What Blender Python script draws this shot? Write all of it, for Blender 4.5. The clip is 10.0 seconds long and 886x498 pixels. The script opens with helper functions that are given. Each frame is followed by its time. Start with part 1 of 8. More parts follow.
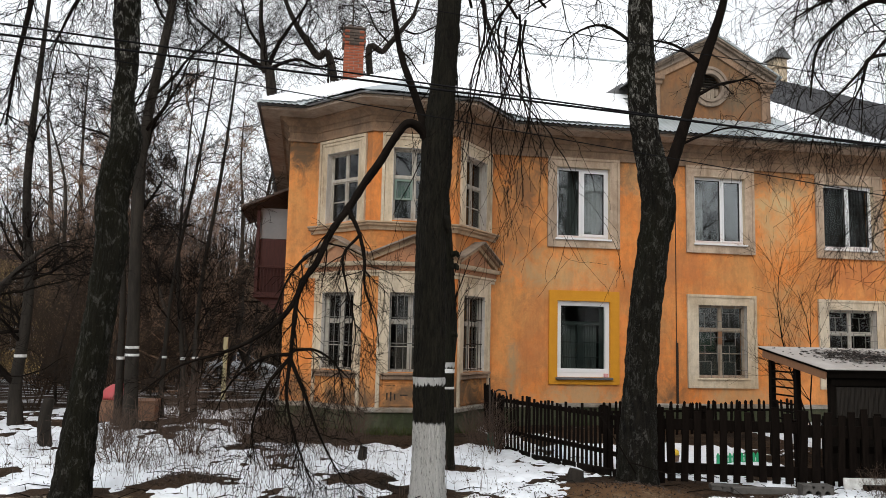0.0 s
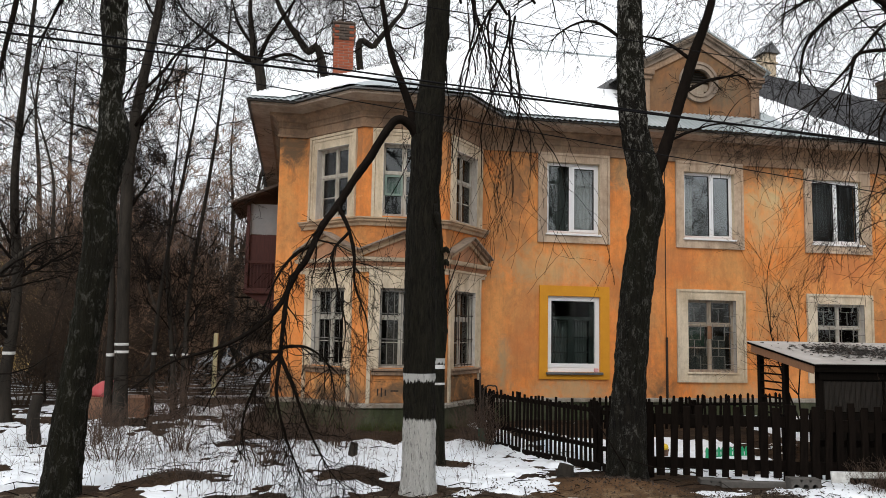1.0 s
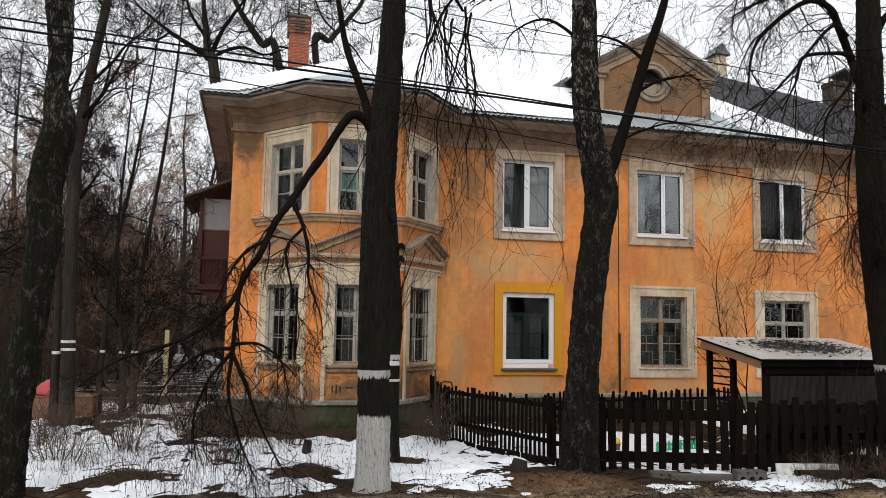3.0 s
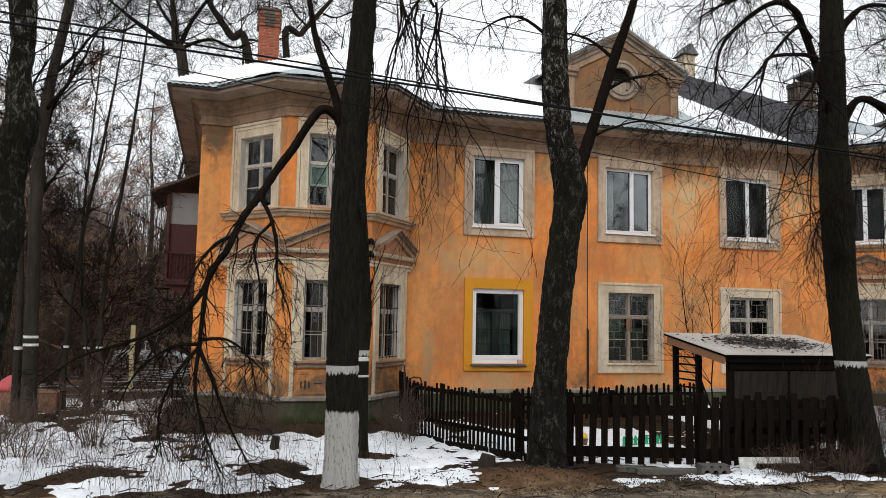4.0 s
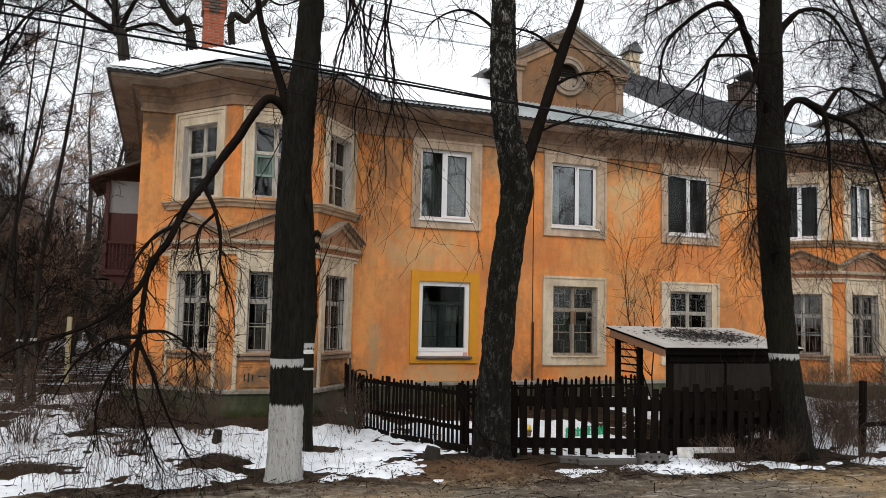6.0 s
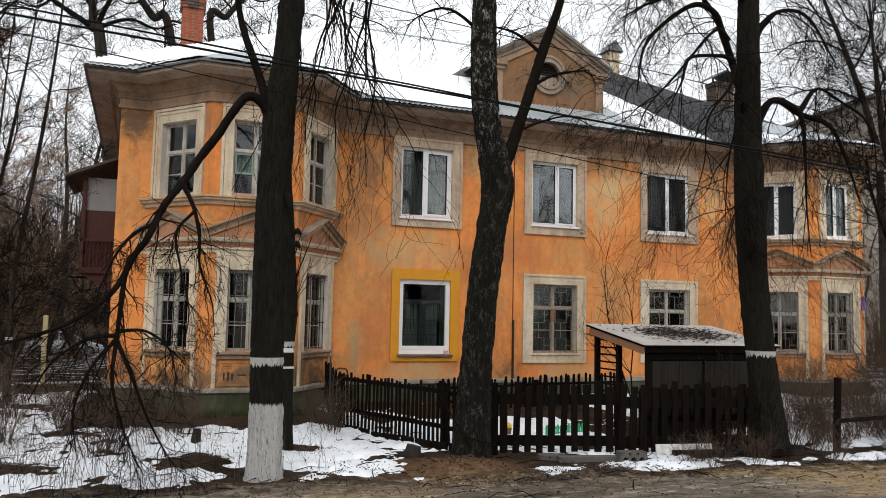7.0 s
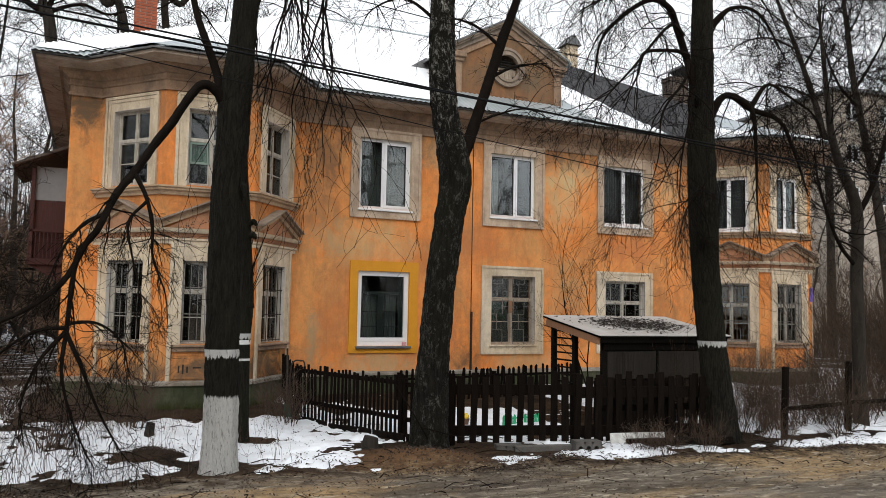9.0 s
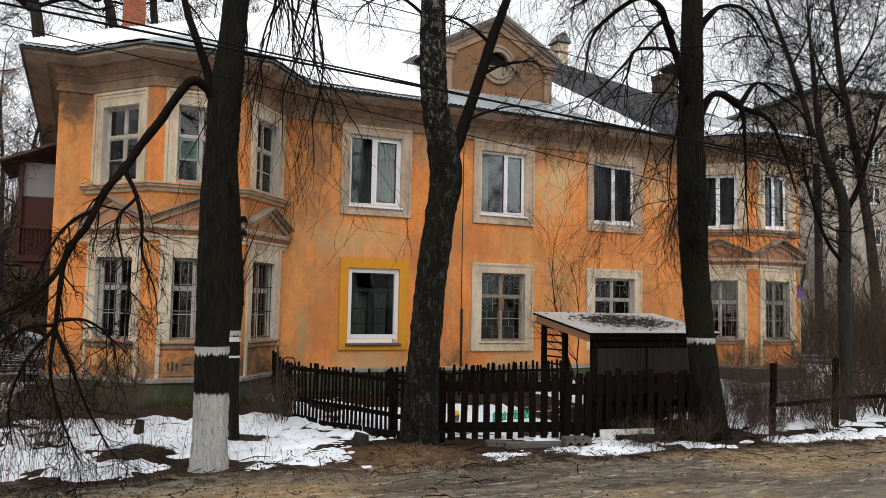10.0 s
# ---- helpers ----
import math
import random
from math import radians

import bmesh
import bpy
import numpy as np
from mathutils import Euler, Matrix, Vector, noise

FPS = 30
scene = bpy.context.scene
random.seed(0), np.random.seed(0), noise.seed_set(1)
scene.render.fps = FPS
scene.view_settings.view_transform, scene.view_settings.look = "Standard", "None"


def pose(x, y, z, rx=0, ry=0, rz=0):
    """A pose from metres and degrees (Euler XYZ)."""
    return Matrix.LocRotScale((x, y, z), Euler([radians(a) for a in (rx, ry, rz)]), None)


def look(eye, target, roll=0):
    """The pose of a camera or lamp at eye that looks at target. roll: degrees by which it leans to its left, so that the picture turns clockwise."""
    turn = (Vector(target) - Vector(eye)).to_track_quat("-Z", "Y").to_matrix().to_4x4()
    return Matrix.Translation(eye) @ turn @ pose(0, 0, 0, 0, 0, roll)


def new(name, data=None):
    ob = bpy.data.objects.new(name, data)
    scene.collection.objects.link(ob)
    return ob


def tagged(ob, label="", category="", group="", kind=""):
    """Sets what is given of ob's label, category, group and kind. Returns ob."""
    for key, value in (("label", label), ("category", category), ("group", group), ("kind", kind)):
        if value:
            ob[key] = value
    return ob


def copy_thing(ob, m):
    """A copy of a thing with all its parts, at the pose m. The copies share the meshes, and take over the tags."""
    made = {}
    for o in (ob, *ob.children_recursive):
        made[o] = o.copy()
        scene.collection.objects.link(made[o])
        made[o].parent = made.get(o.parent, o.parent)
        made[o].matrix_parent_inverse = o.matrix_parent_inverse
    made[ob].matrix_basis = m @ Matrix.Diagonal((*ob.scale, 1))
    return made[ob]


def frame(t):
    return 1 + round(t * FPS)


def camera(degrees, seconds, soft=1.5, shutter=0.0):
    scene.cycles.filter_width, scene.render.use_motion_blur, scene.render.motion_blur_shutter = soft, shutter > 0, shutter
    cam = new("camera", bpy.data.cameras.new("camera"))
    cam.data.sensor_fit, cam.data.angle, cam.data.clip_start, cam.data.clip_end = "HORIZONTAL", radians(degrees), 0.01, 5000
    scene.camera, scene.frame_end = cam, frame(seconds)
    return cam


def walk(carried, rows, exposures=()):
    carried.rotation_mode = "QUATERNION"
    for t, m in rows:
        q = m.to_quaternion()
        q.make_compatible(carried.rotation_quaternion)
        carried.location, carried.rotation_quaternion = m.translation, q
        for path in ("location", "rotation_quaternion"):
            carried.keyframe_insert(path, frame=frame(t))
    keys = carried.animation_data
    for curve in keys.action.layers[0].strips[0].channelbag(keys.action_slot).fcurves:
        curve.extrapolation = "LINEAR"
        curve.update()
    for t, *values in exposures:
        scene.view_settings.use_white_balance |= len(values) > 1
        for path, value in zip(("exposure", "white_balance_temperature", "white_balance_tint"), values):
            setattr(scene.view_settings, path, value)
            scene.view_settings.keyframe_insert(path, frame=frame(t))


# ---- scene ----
cam = camera(59.3, 10.0, soft=0.85)
PATH = [
    (0, (1.302, -17.461, 1.982), (1.642, -15.502, 2.199), 1.3),
    (0.5, (1.317, -17.456, 2.002), (1.664, -15.497, 2.21), 1.1),
    (1, (1.315, -17.469, 2.002), (1.678, -15.513, 2.206), 1.1),
    (1.5, (1.318, -17.472, 2.006), (1.704, -15.52, 2.212), 1.1),
    (2, (1.329, -17.473, 1.996), (1.738, -15.526, 2.203), 1.0),
    (2.5, (1.331, -17.457, 2.004), (1.77, -15.517, 2.206), 1.0),
    (4, (1.351, -17.474, 2.0), (1.896, -15.558, 2.188), 1.1),
    (4.5, (1.345, -17.47, 2.009), (1.93, -15.567, 2.192), 1.3),
    (5, (1.342, -17.477, 2.009), (1.962, -15.584, 2.187), 1.3),
    (5.5, (1.354, -17.47, 2.01), (2.002, -15.586, 2.183), 1.3),
    (7, (1.349, -17.482, 2.019), (2.071, -15.624, 2.185), 1.2),
    (7.5, (1.358, -17.488, 2.014), (2.098, -15.637, 2.174), 1.2),
    (8, (1.359, -17.494, 2.015), (2.126, -15.654, 2.167), 1.2),
    (8.5, (1.366, -17.501, 2.016), (2.163, -15.672, 2.165), 1.2),
    (9, (1.373, -17.5, 2.008), (2.191, -15.681, 2.156), 1.1),
    (9.5, (1.376, -17.502, 2.016), (2.208, -15.689, 2.16), 1.0),
    (10, (1.361, -17.503, 2.014), (2.203, -15.694, 2.154), 1.1),
]
walk(cam, [(t, look(eye, target, roll)) for t, eye, target, roll in PATH])

# ---- light ----
world = bpy.data.worlds.new("overcast_sky")
scene.world = world
world.use_nodes = True
wn, wl = world.node_tree.nodes, world.node_tree.links
wn.clear()
w_out, w_bg, w_add = wn.new("ShaderNodeOutputWorld"), wn.new("ShaderNodeBackground"), wn.new("ShaderNodeAddShader")
w_bg2, w_sky, w_hsv = wn.new("ShaderNodeBackground"), wn.new("ShaderNodeTexSky"), wn.new("ShaderNodeHueSaturation")
w_sky.sky_type, w_sky.sun_disc, w_sky.sun_elevation, w_sky.sun_rotation = "NISHITA", False, radians(38), radians(200)
w_hsv.inputs["Saturation"].default_value = 0.25
wl.new(w_sky.outputs[0], w_hsv.inputs["Color"])
wl.new(w_hsv.outputs[0], w_bg.inputs[0])
w_bg.inputs[1].default_value = 0.05
# cloud cover: paler towards the zenith, as under any even overcast
w_tc, w_sep, w_mr = wn.new("ShaderNodeTexCoord"), wn.new("ShaderNodeSeparateXYZ"), wn.new("ShaderNodeMapRange")
w_ns, w_mul = wn.new("ShaderNodeTexNoise"), wn.new("ShaderNodeMath")
wl.new(w_tc.outputs["Generated"], w_sep.inputs[0])
wl.new(w_sep.outputs[2], w_mr.inputs[0])
for key, value in ((1, 0.0), (2, 1.0), (3, 0.77), (4, 1.27)):
    w_mr.inputs[key].default_value = value
wl.new(w_tc.outputs["Generated"], w_ns.inputs["Vector"])
w_ns.inputs["Scale"].default_value, w_ns.inputs["Detail"].default_value = 2.2, 4
w_mr2 = wn.new("ShaderNodeMapRange")
wl.new(w_ns.outputs[0], w_mr2.inputs[0])
for key, value in ((1, 0.3), (2, 0.7), (3, 0.9), (4, 1.08)):
    w_mr2.inputs[key].default_value = value
w_mul.operation = "MULTIPLY"
wl.new(w_mr.outputs[0], w_mul.inputs[0])
wl.new(w_mr2.outputs[0], w_mul.inputs[1])
wl.new(w_mul.outputs[0], w_bg2.inputs[1])
w_bg2.inputs[0].default_value = (0.955, 0.975, 1.0, 1)
wl.new(w_bg.outputs[0], w_add.inputs[0])
wl.new(w_bg2.outputs[0], w_add.inputs[1])
wl.new(w_add.outputs[0], w_out.inputs[0])

sun = new("sun", bpy.data.lights.new("sun", "SUN"))
sun.data.energy, sun.data.angle, sun.data.color = 1.35, radians(40), (1.0, 0.96, 0.9)
sun.matrix_world = look((-8, -30, 26), (6, 0, 2))

# ---- materials ----


class Mat:
    """A node material in short: noise(), ramp(), mix() give sockets; done() sets the surface."""

    def __init__(self, name):
        self.m = bpy.data.materials.new(name)
        self.m.use_nodes = True
        self.t = self.m.node_tree
        self.b = self.t.nodes["Principled BSDF"]
        self.tc = self.t.nodes.new("ShaderNodeTexCoord")

    def link(self, a, b):
        self.t.links.new(a, b)

    def coords(self, scale=(1, 1, 1), rot=(0, 0, 0)):
        n = self.t.nodes.new("ShaderNodeMapping")
        n.inputs["Scale"].default_value = scale
        n.inputs["Rotation"].default_value = rot
        self.link(self.tc.outputs["Object"], n.inputs[0])
        return n.outputs[0]

    def noise(self, scale, detail=5, rough=0.6, stretch=(1, 1, 1), lo=0.35, hi=0.65, distort=0.0):
        n = self.t.nodes.new("ShaderNodeTexNoise")
        n.inputs["Scale"].default_value, n.inputs["Detail"].default_value = scale, detail
        n.inputs["Roughness"].default_value, n.inputs["Distortion"].default_value = rough, distort
        self.link(self.coords(stretch), n.inputs["Vector"])
        return self.span(n.outputs[0], lo, hi)

    def voronoi(self, scale, stretch=(1, 1, 1), feature="F1", lo=0.0, hi=1.0):
        n = self.t.nodes.new("ShaderNodeTexVoronoi")
        n.feature = feature
        n.inputs["Scale"].default_value = scale
        self.link(self.coords(stretch), n.inputs["Vector"])
        return self.span(n.outputs[0], lo, hi)

    def span(self, sock, lo, hi, a=0.0, b=1.0):
        n = self.t.nodes.new("ShaderNodeMapRange")
        self.link(sock, n.inputs[0])
        for key, value in ((1, lo), (2, hi), (3, a), (4, b)):
            n.inputs[key].default_value = value
        return n.outputs[0]

    def math(self, op, a, b):
        n = self.t.nodes.new("ShaderNodeMath")
        n.operation = op
        for i, v in enumerate((a, b)):
            if isinstance(v, (int, float)):
                n.inputs[i].default_value = v
            else:
                self.link(v, n.inputs[i])
        return n.outputs[0]

    def mix(self, fac, a, b):
        n = self.t.nodes.new("ShaderNodeMix")
        n.data_type = "RGBA"
        for i, v in ((0, fac), (6, a), (7, b)):
            if isinstance(v, (int, float)):
                n.inputs[i].default_value = v
            elif isinstance(v, tuple):
                n.inputs[i].default_value = (*v, 1)
            else:
                self.link(v, n.inputs[i])
        return n.outputs[2]

    def rand(self):
        n = self.t.nodes.new("ShaderNodeObjectInfo")
        return n.outputs["Random"]

    def axis(self, i):
        n = self.t.nodes.new("ShaderNodeSeparateXYZ")
        self.link(self.tc.outputs["Object"], n.inputs[0])
        return n.outputs[i]

    def done(self, colour, rough=0.8, height=None, bump=0.3, depth=0.01, metal=0.0, spec=0.4):
        for key, v in (("Base Color", colour), ("Roughness", rough)):
            if isinstance(v, tuple):
                self.b.inputs[key].default_value = (*v, 1)
            elif isinstance(v, (int, float)):
                self.b.inputs[key].default_value = v
            else:
                self.link(v, self.b.inputs[key])
        self.b.inputs["Metallic"].default_value = metal
        self.b.inputs["Specular IOR Level"].default_value = spec
        if height is not None:
            n = self.t.nodes.new("ShaderNodeBump")
            n.inputs["Strength"].default_value, n.inputs["Distance"].default_value = bump, depth
            self.link(height, n.inputs["Height"])
            self.link(n.outputs[0], self.b.inputs["Normal"])
        return self.m


def simple(name, c1, c2, scale=6, rough=0.8, bump=0.3, depth=0.006, stretch=(1, 1, 1), metal=0.0, vary=0.0, spec=0.4):
    """Two tones at two scales with fine relief; vary: how far objects differ among themselves."""
    k = Mat(name)
    big, fine = k.noise(scale, 5, 0.65, stretch), k.noise(scale * 9, 4, 0.6, stretch, 0.25, 0.75)
    fac = k.math("ADD", k.math("MULTIPLY", big, 0.65), k.math("MULTIPLY", fine, 0.35))
    col = k.mix(fac, c1, c2)
    if vary:
        col = k.mix(k.math("MULTIPLY", k.rand(), vary), col, tuple(c * 0.35 for c in c1))
    return k.done(col, k.span(fine, 0, 1, rough - 0.08, min(1, rough + 0.08)), fine, bump, depth, metal, spec)


def plaster(name, base, pale, ochre, grime, bare=0.5, dirt=1.0, patches=()):
    k = Mat(name)
    a = k.noise(0.6, 7, 0.65, (1, 1, 1), 0.38, 0.64, 0.2)
    b = k.noise(0.6, 9, 0.7, (1.2, 1.2, 0.85), 0.48, 0.63, 0.5)
    streak = k.noise(1.3, 8, 0.72, (1.7, 1.7, 0.5), 0.46, 0.74, 0.15)
    blot = k.noise(5.5, 7, 0.78, (1, 1, 0.85), 0.46, 0.76, 0.2)
    soot = k.noise(0.42, 8, 0.68, (1.2, 1.2, 1), 0.5, 0.72, 0.5)
    chips = k.noise(3.2, 8, 0.75, (1, 1, 1), 0.62, 0.66, 0.8)
    fine = k.noise(28, 5, 0.7, (1, 1, 1), 0.2, 0.8)
    c = k.mix(k.math("MULTIPLY", a, 0.8), base, pale)
    c = k.mix(k.math("MULTIPLY", b, bare), c, ochre)
    c = k.mix(k.math("MULTIPLY", streak, 0.75 * dirt), c, grime)
    c = k.mix(k.math("MULTIPLY", blot, 0.6 * dirt), c, grime)
    drips = k.noise(4.5, 7, 0.7, (1.6, 1.6, 0.12), 0.54, 0.72, 0.3)
    c = k.mix(k.math("MULTIPLY", soot, 0.5 * dirt), c, grime)
    c = k.mix(k.math("MULTIPLY", drips, 0.38 * dirt), c, grime)
    c = k.mix(k.math("MULTIPLY", chips, 0.5), c, pale)
    c = k.mix(k.math("MULTIPLY", fine, 0.22 * dirt), c, grime)
    # worn places of their own: flaked and washed-out paint, rust-brown and damp stains
    torn = k.noise(2.6, 8, 0.72, (1, 1, 0.8), 0.36, 0.6, 0.7)
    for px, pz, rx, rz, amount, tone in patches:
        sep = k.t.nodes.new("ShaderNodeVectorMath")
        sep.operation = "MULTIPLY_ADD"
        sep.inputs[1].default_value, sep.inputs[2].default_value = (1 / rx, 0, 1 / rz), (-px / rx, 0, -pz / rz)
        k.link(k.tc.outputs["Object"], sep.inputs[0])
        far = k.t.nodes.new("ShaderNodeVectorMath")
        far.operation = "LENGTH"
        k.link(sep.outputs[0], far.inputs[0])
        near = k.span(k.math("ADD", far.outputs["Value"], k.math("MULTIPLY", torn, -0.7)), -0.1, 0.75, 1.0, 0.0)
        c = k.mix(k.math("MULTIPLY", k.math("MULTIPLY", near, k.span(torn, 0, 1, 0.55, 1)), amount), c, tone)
    h = k.math("ADD", k.math("MULTIPLY", fine, 0.3), k.math("MULTIPLY", chips, -0.6))
    return k.done(c, 0.9, h, 0.35, 0.008, 0.0, 0.25)


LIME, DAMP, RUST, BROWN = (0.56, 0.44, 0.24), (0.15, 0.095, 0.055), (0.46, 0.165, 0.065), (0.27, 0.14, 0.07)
WEAR = [(13.0, 5.75, 0.8, 0.55, 0.8, LIME), (12.7, 4.9, 0.6, 0.9, 0.55, LIME), (16.3, 5.6, 0.7, 0.9, 0.75, LIME), (9.0, 5.9, 0.5, 0.45, 0.6, LIME), (6.02, 1.2, 0.16, 0.75, 0.85, (0.36, 0.29, 0.17)),
        (7.6, 0.62, 1.2, 0.35, 0.7, (0.5, 0.36, 0.2)), (9.5, 0.68, 0.9, 0.35, 0.84, DAMP), (11.6, 0.7, 1.0, 0.3, 0.55, (0.5, 0.36, 0.2)), (6.2, 5.6, 0.5, 1.0, 0.84, DAMP), (9.4, 1.4, 0.35, 0.9, 0.56, RUST),
        (6.5, 1.9, 0.5, 1.2, 0.49, RUST), (14.8, 3.7, 1.4, 0.6, 0.7, RUST), (17.0, 4.4, 0.6, 0.8, 0.7, DAMP), (1.0, 0.75, 0.4, 0.5, 0.98, DAMP), (2.3, 0.65, 0.6, 0.3, 0.98, DAMP), (3.6, 0.7, 0.7, 0.35, 0.91, DAMP),
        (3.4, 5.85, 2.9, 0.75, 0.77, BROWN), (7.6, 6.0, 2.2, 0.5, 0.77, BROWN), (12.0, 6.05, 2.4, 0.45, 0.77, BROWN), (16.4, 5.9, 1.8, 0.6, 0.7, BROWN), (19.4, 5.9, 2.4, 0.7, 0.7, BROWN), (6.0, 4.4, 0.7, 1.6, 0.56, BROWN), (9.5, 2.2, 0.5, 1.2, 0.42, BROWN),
        (4.7, 0.75, 0.9, 0.5, 1, DAMP), (3.4, 0.55, 2.4, 0.4, 0.84, DAMP), (8.2, 5.95, 1.3, 0.5, 0.7, DAMP), (12.4, 6.1, 1.5, 0.35, 0.77, DAMP), (10.2, 3.6, 1.2, 0.8, 0.56, RUST), (7.2, 3.5, 1.6, 0.5, 0.45, LIME), (12.9, 2.4, 0.7, 1.2, 0.35, LIME), (3.4, 3.95, 2.4, 0.3, 0.49, DAMP), (16.0, 2.2, 0.8, 1.0, 0.49, DAMP), (1.1, 6.0, 0.5, 0.6, 1, DAMP), (18.3, 0.7, 0.7, 0.3, 0.84, DAMP), (20.4, 0.7, 0.7, 0.3, 0.84, DAMP)]


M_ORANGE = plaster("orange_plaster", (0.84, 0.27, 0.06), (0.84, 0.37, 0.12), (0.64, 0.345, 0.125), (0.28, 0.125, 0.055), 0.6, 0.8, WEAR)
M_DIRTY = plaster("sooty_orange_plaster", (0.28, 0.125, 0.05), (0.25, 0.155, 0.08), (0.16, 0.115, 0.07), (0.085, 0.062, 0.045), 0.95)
M_PINK = plaster("faded_pink_plaster", (0.50, 0.22, 0.11), (0.48, 0.27, 0.16), (0.34, 0.2, 0.12), (0.16, 0.1, 0.07), 0.6)
M_CREAM = plaster("cream_trim_paint", (0.70, 0.575, 0.41), (0.76, 0.66, 0.51), (0.5, 0.36, 0.22), (0.22, 0.17, 0.12), 0.6, 0.85)
M_UPTRIM = plaster("pinkish_trim_paint", (0.58, 0.44, 0.32), (0.64, 0.52, 0.4), (0.44, 0.29, 0.18), (0.2, 0.14, 0.1), 0.7)
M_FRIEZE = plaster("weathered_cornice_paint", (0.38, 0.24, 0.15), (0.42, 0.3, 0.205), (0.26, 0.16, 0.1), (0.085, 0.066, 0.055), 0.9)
M_SOFFIT = plaster("pale_stained_eaves", (0.5, 0.4, 0.31), (0.55, 0.46, 0.38), (0.36, 0.26, 0.19), (0.16, 0.12, 0.1), 0.8)
M_RING = plaster("grey_weathered_moulding", (0.33, 0.26, 0.195), (0.4, 0.33, 0.27), (0.22, 0.16, 0.12), (0.09, 0.072, 0.06), 0.8)
M_WHITEWALL = plaster("whitened_reveal", (0.66, 0.62, 0.56), (0.7, 0.67, 0.63), (0.5, 0.45, 0.4), (0.3, 0.27, 0.24), 0.5)
M_YELLOW = simple("mustard_yellow_paint", (0.68, 0.30, 0.012), (0.6, 0.25, 0.01), 3, 0.6, 0.15)
M_PVC = simple("white_pvc", (0.82, 0.83, 0.84), (0.76, 0.77, 0.78), 4, 0.35, 0.05)
M_OLDWOOD = simple("flaking_white_window_wood", (0.58, 0.55, 0.49), (0.26, 0.22, 0.17), 9, 0.75, 0.5, 0.006, (1, 1, 0.4))
M_BROWNWOOD = simple("brown_window_wood", (0.22, 0.16, 0.11), (0.42, 0.36, 0.28), 8, 0.75, 0.5, 0.006, (1, 1, 0.4))
M_DARKFRAME = simple("dark_green_window_wood", (0.02, 0.028, 0.026), (0.04, 0.05, 0.045), 8, 0.5, 0.2)
M_GRILLE = simple("painted_iron_grille", (0.2, 0.19, 0.17), (0.32, 0.3, 0.27), 14, 0.6, 0.3, 0.003)
M_GRILLE_DARK = simple("rusty_dark_iron", (0.02, 0.016, 0.014), (0.05, 0.035, 0.025), 14, 0.8, 0.3, 0.003, spec=0.2)
M_CURTAIN = simple("white_net_curtain", (0.55, 0.56, 0.55), (0.36, 0.38, 0.38), 5, 0.95, 0.2, 0.01, (6, 6, 0.3))
M_GREENCLOTH = simple("pale_green_board", (0.16, 0.30, 0.235), (0.24, 0.38, 0.31), 4, 0.85, 0.2)
M_GREENPAINT = simple("pale_green_window_paint", (0.15, 0.22, 0.18), (0.24, 0.31, 0.265), 6, 0.7, 0.3)
# room surfaces coloured near-black, so interiors look unlit
M_ROOM = simple("shade_dark_room_wall", (0.10, 0.09, 0.08), (0.07, 0.065, 0.06), 2, 0.95, 0.1)
M_TIN = simple("dark_sheet_tin", (0.10, 0.105, 0.11), (0.2, 0.2, 0.2), 3, 0.45, 0.15, 0.004, (1, 1, 1), 0.6)
M_BARREDWOOD = simple("grey_weathered_boards", (0.25, 0.2, 0.15), (0.4, 0.34, 0.27), 5, 0.85, 0.5, 0.006, (6, 6, 0.6))


def make_zinc():
    k = Mat("corrugated_zinc")
    a, s = k.noise(0.7, 5, 0.6), k.noise(2.5, 5, 0.6, (3, 0.3, 0.3), 0.4, 0.7)
    c = k.mix(a, (0.30, 0.35, 0.36), (0.46, 0.50, 0.51))
    c = k.mix(k.math("MULTIPLY", s, 0.4), c, (0.2, 0.225, 0.23))
    return k.done(c, 0.42, s, 0.1, 0.004, 0.35)


def make_slate():
    k = Mat("dark_wet_slate")
    a, s = k.noise(1.2, 5, 0.6), k.noise(5, 5, 0.7, (1, 0.4, 0.4), 0.3, 0.7)
    c = k.mix(a, (0.026, 0.027, 0.031), (0.05, 0.05, 0.054))
    c = k.mix(k.math("MULTIPLY", s, 0.35), c, (0.085, 0.082, 0.08))
    return k.done(c, 0.85, s, 0.4, 0.006, 0.0, 0.15)


def make_snow():
    k = Mat("wet_old_snow")
    a, g = k.noise(2.0, 6, 0.65, (1, 1, 1), 0.4, 0.7), k.noise(30, 4, 0.7, (1, 1, 1), 0.3, 0.8)
    spots = k.noise(9, 6, 0.75, (1, 1, 1), 0.66, 0.74)
    c = k.mix(k.math("MULTIPLY", a, 0.5), (0.80, 0.83, 0.87), (0.6, 0.62, 0.65))
    dirt = k.noise(1.4, 7, 0.75, (1, 1, 1), 0.52, 0.78, 0.6)
    c = k.mix(k.math("MULTIPLY", dirt, 0.45), c, (0.24, 0.2, 0.16))
    c = k.mix(k.math("MULTIPLY", spots, 0.8), c, (0.06, 0.045, 0.034))
    k.b.inputs["Subsurface Weight"].default_value = 0.0
    return k.done(c, 0.6, k.math("ADD", a, k.math("MULTIPLY", g, 0.35)), 0.35, 0.02, 0.0, 0.3)


def make_roofsnow():
    k = Mat("roof_snow")
    a, g = k.noise(1.2, 5, 0.6, (1, 1, 1), 0.35, 0.7), k.noise(14, 4, 0.7, (1, 1, 1), 0.3, 0.8)
    c = k.mix(k.math("MULTIPLY", a, 0.4), (0.83, 0.85, 0.875), (0.74, 0.76, 0.79))
    return k.done(c, 0.6, k.math("ADD", a, k.math("MULTIPLY", g, 0.2)), 0.2, 0.02)


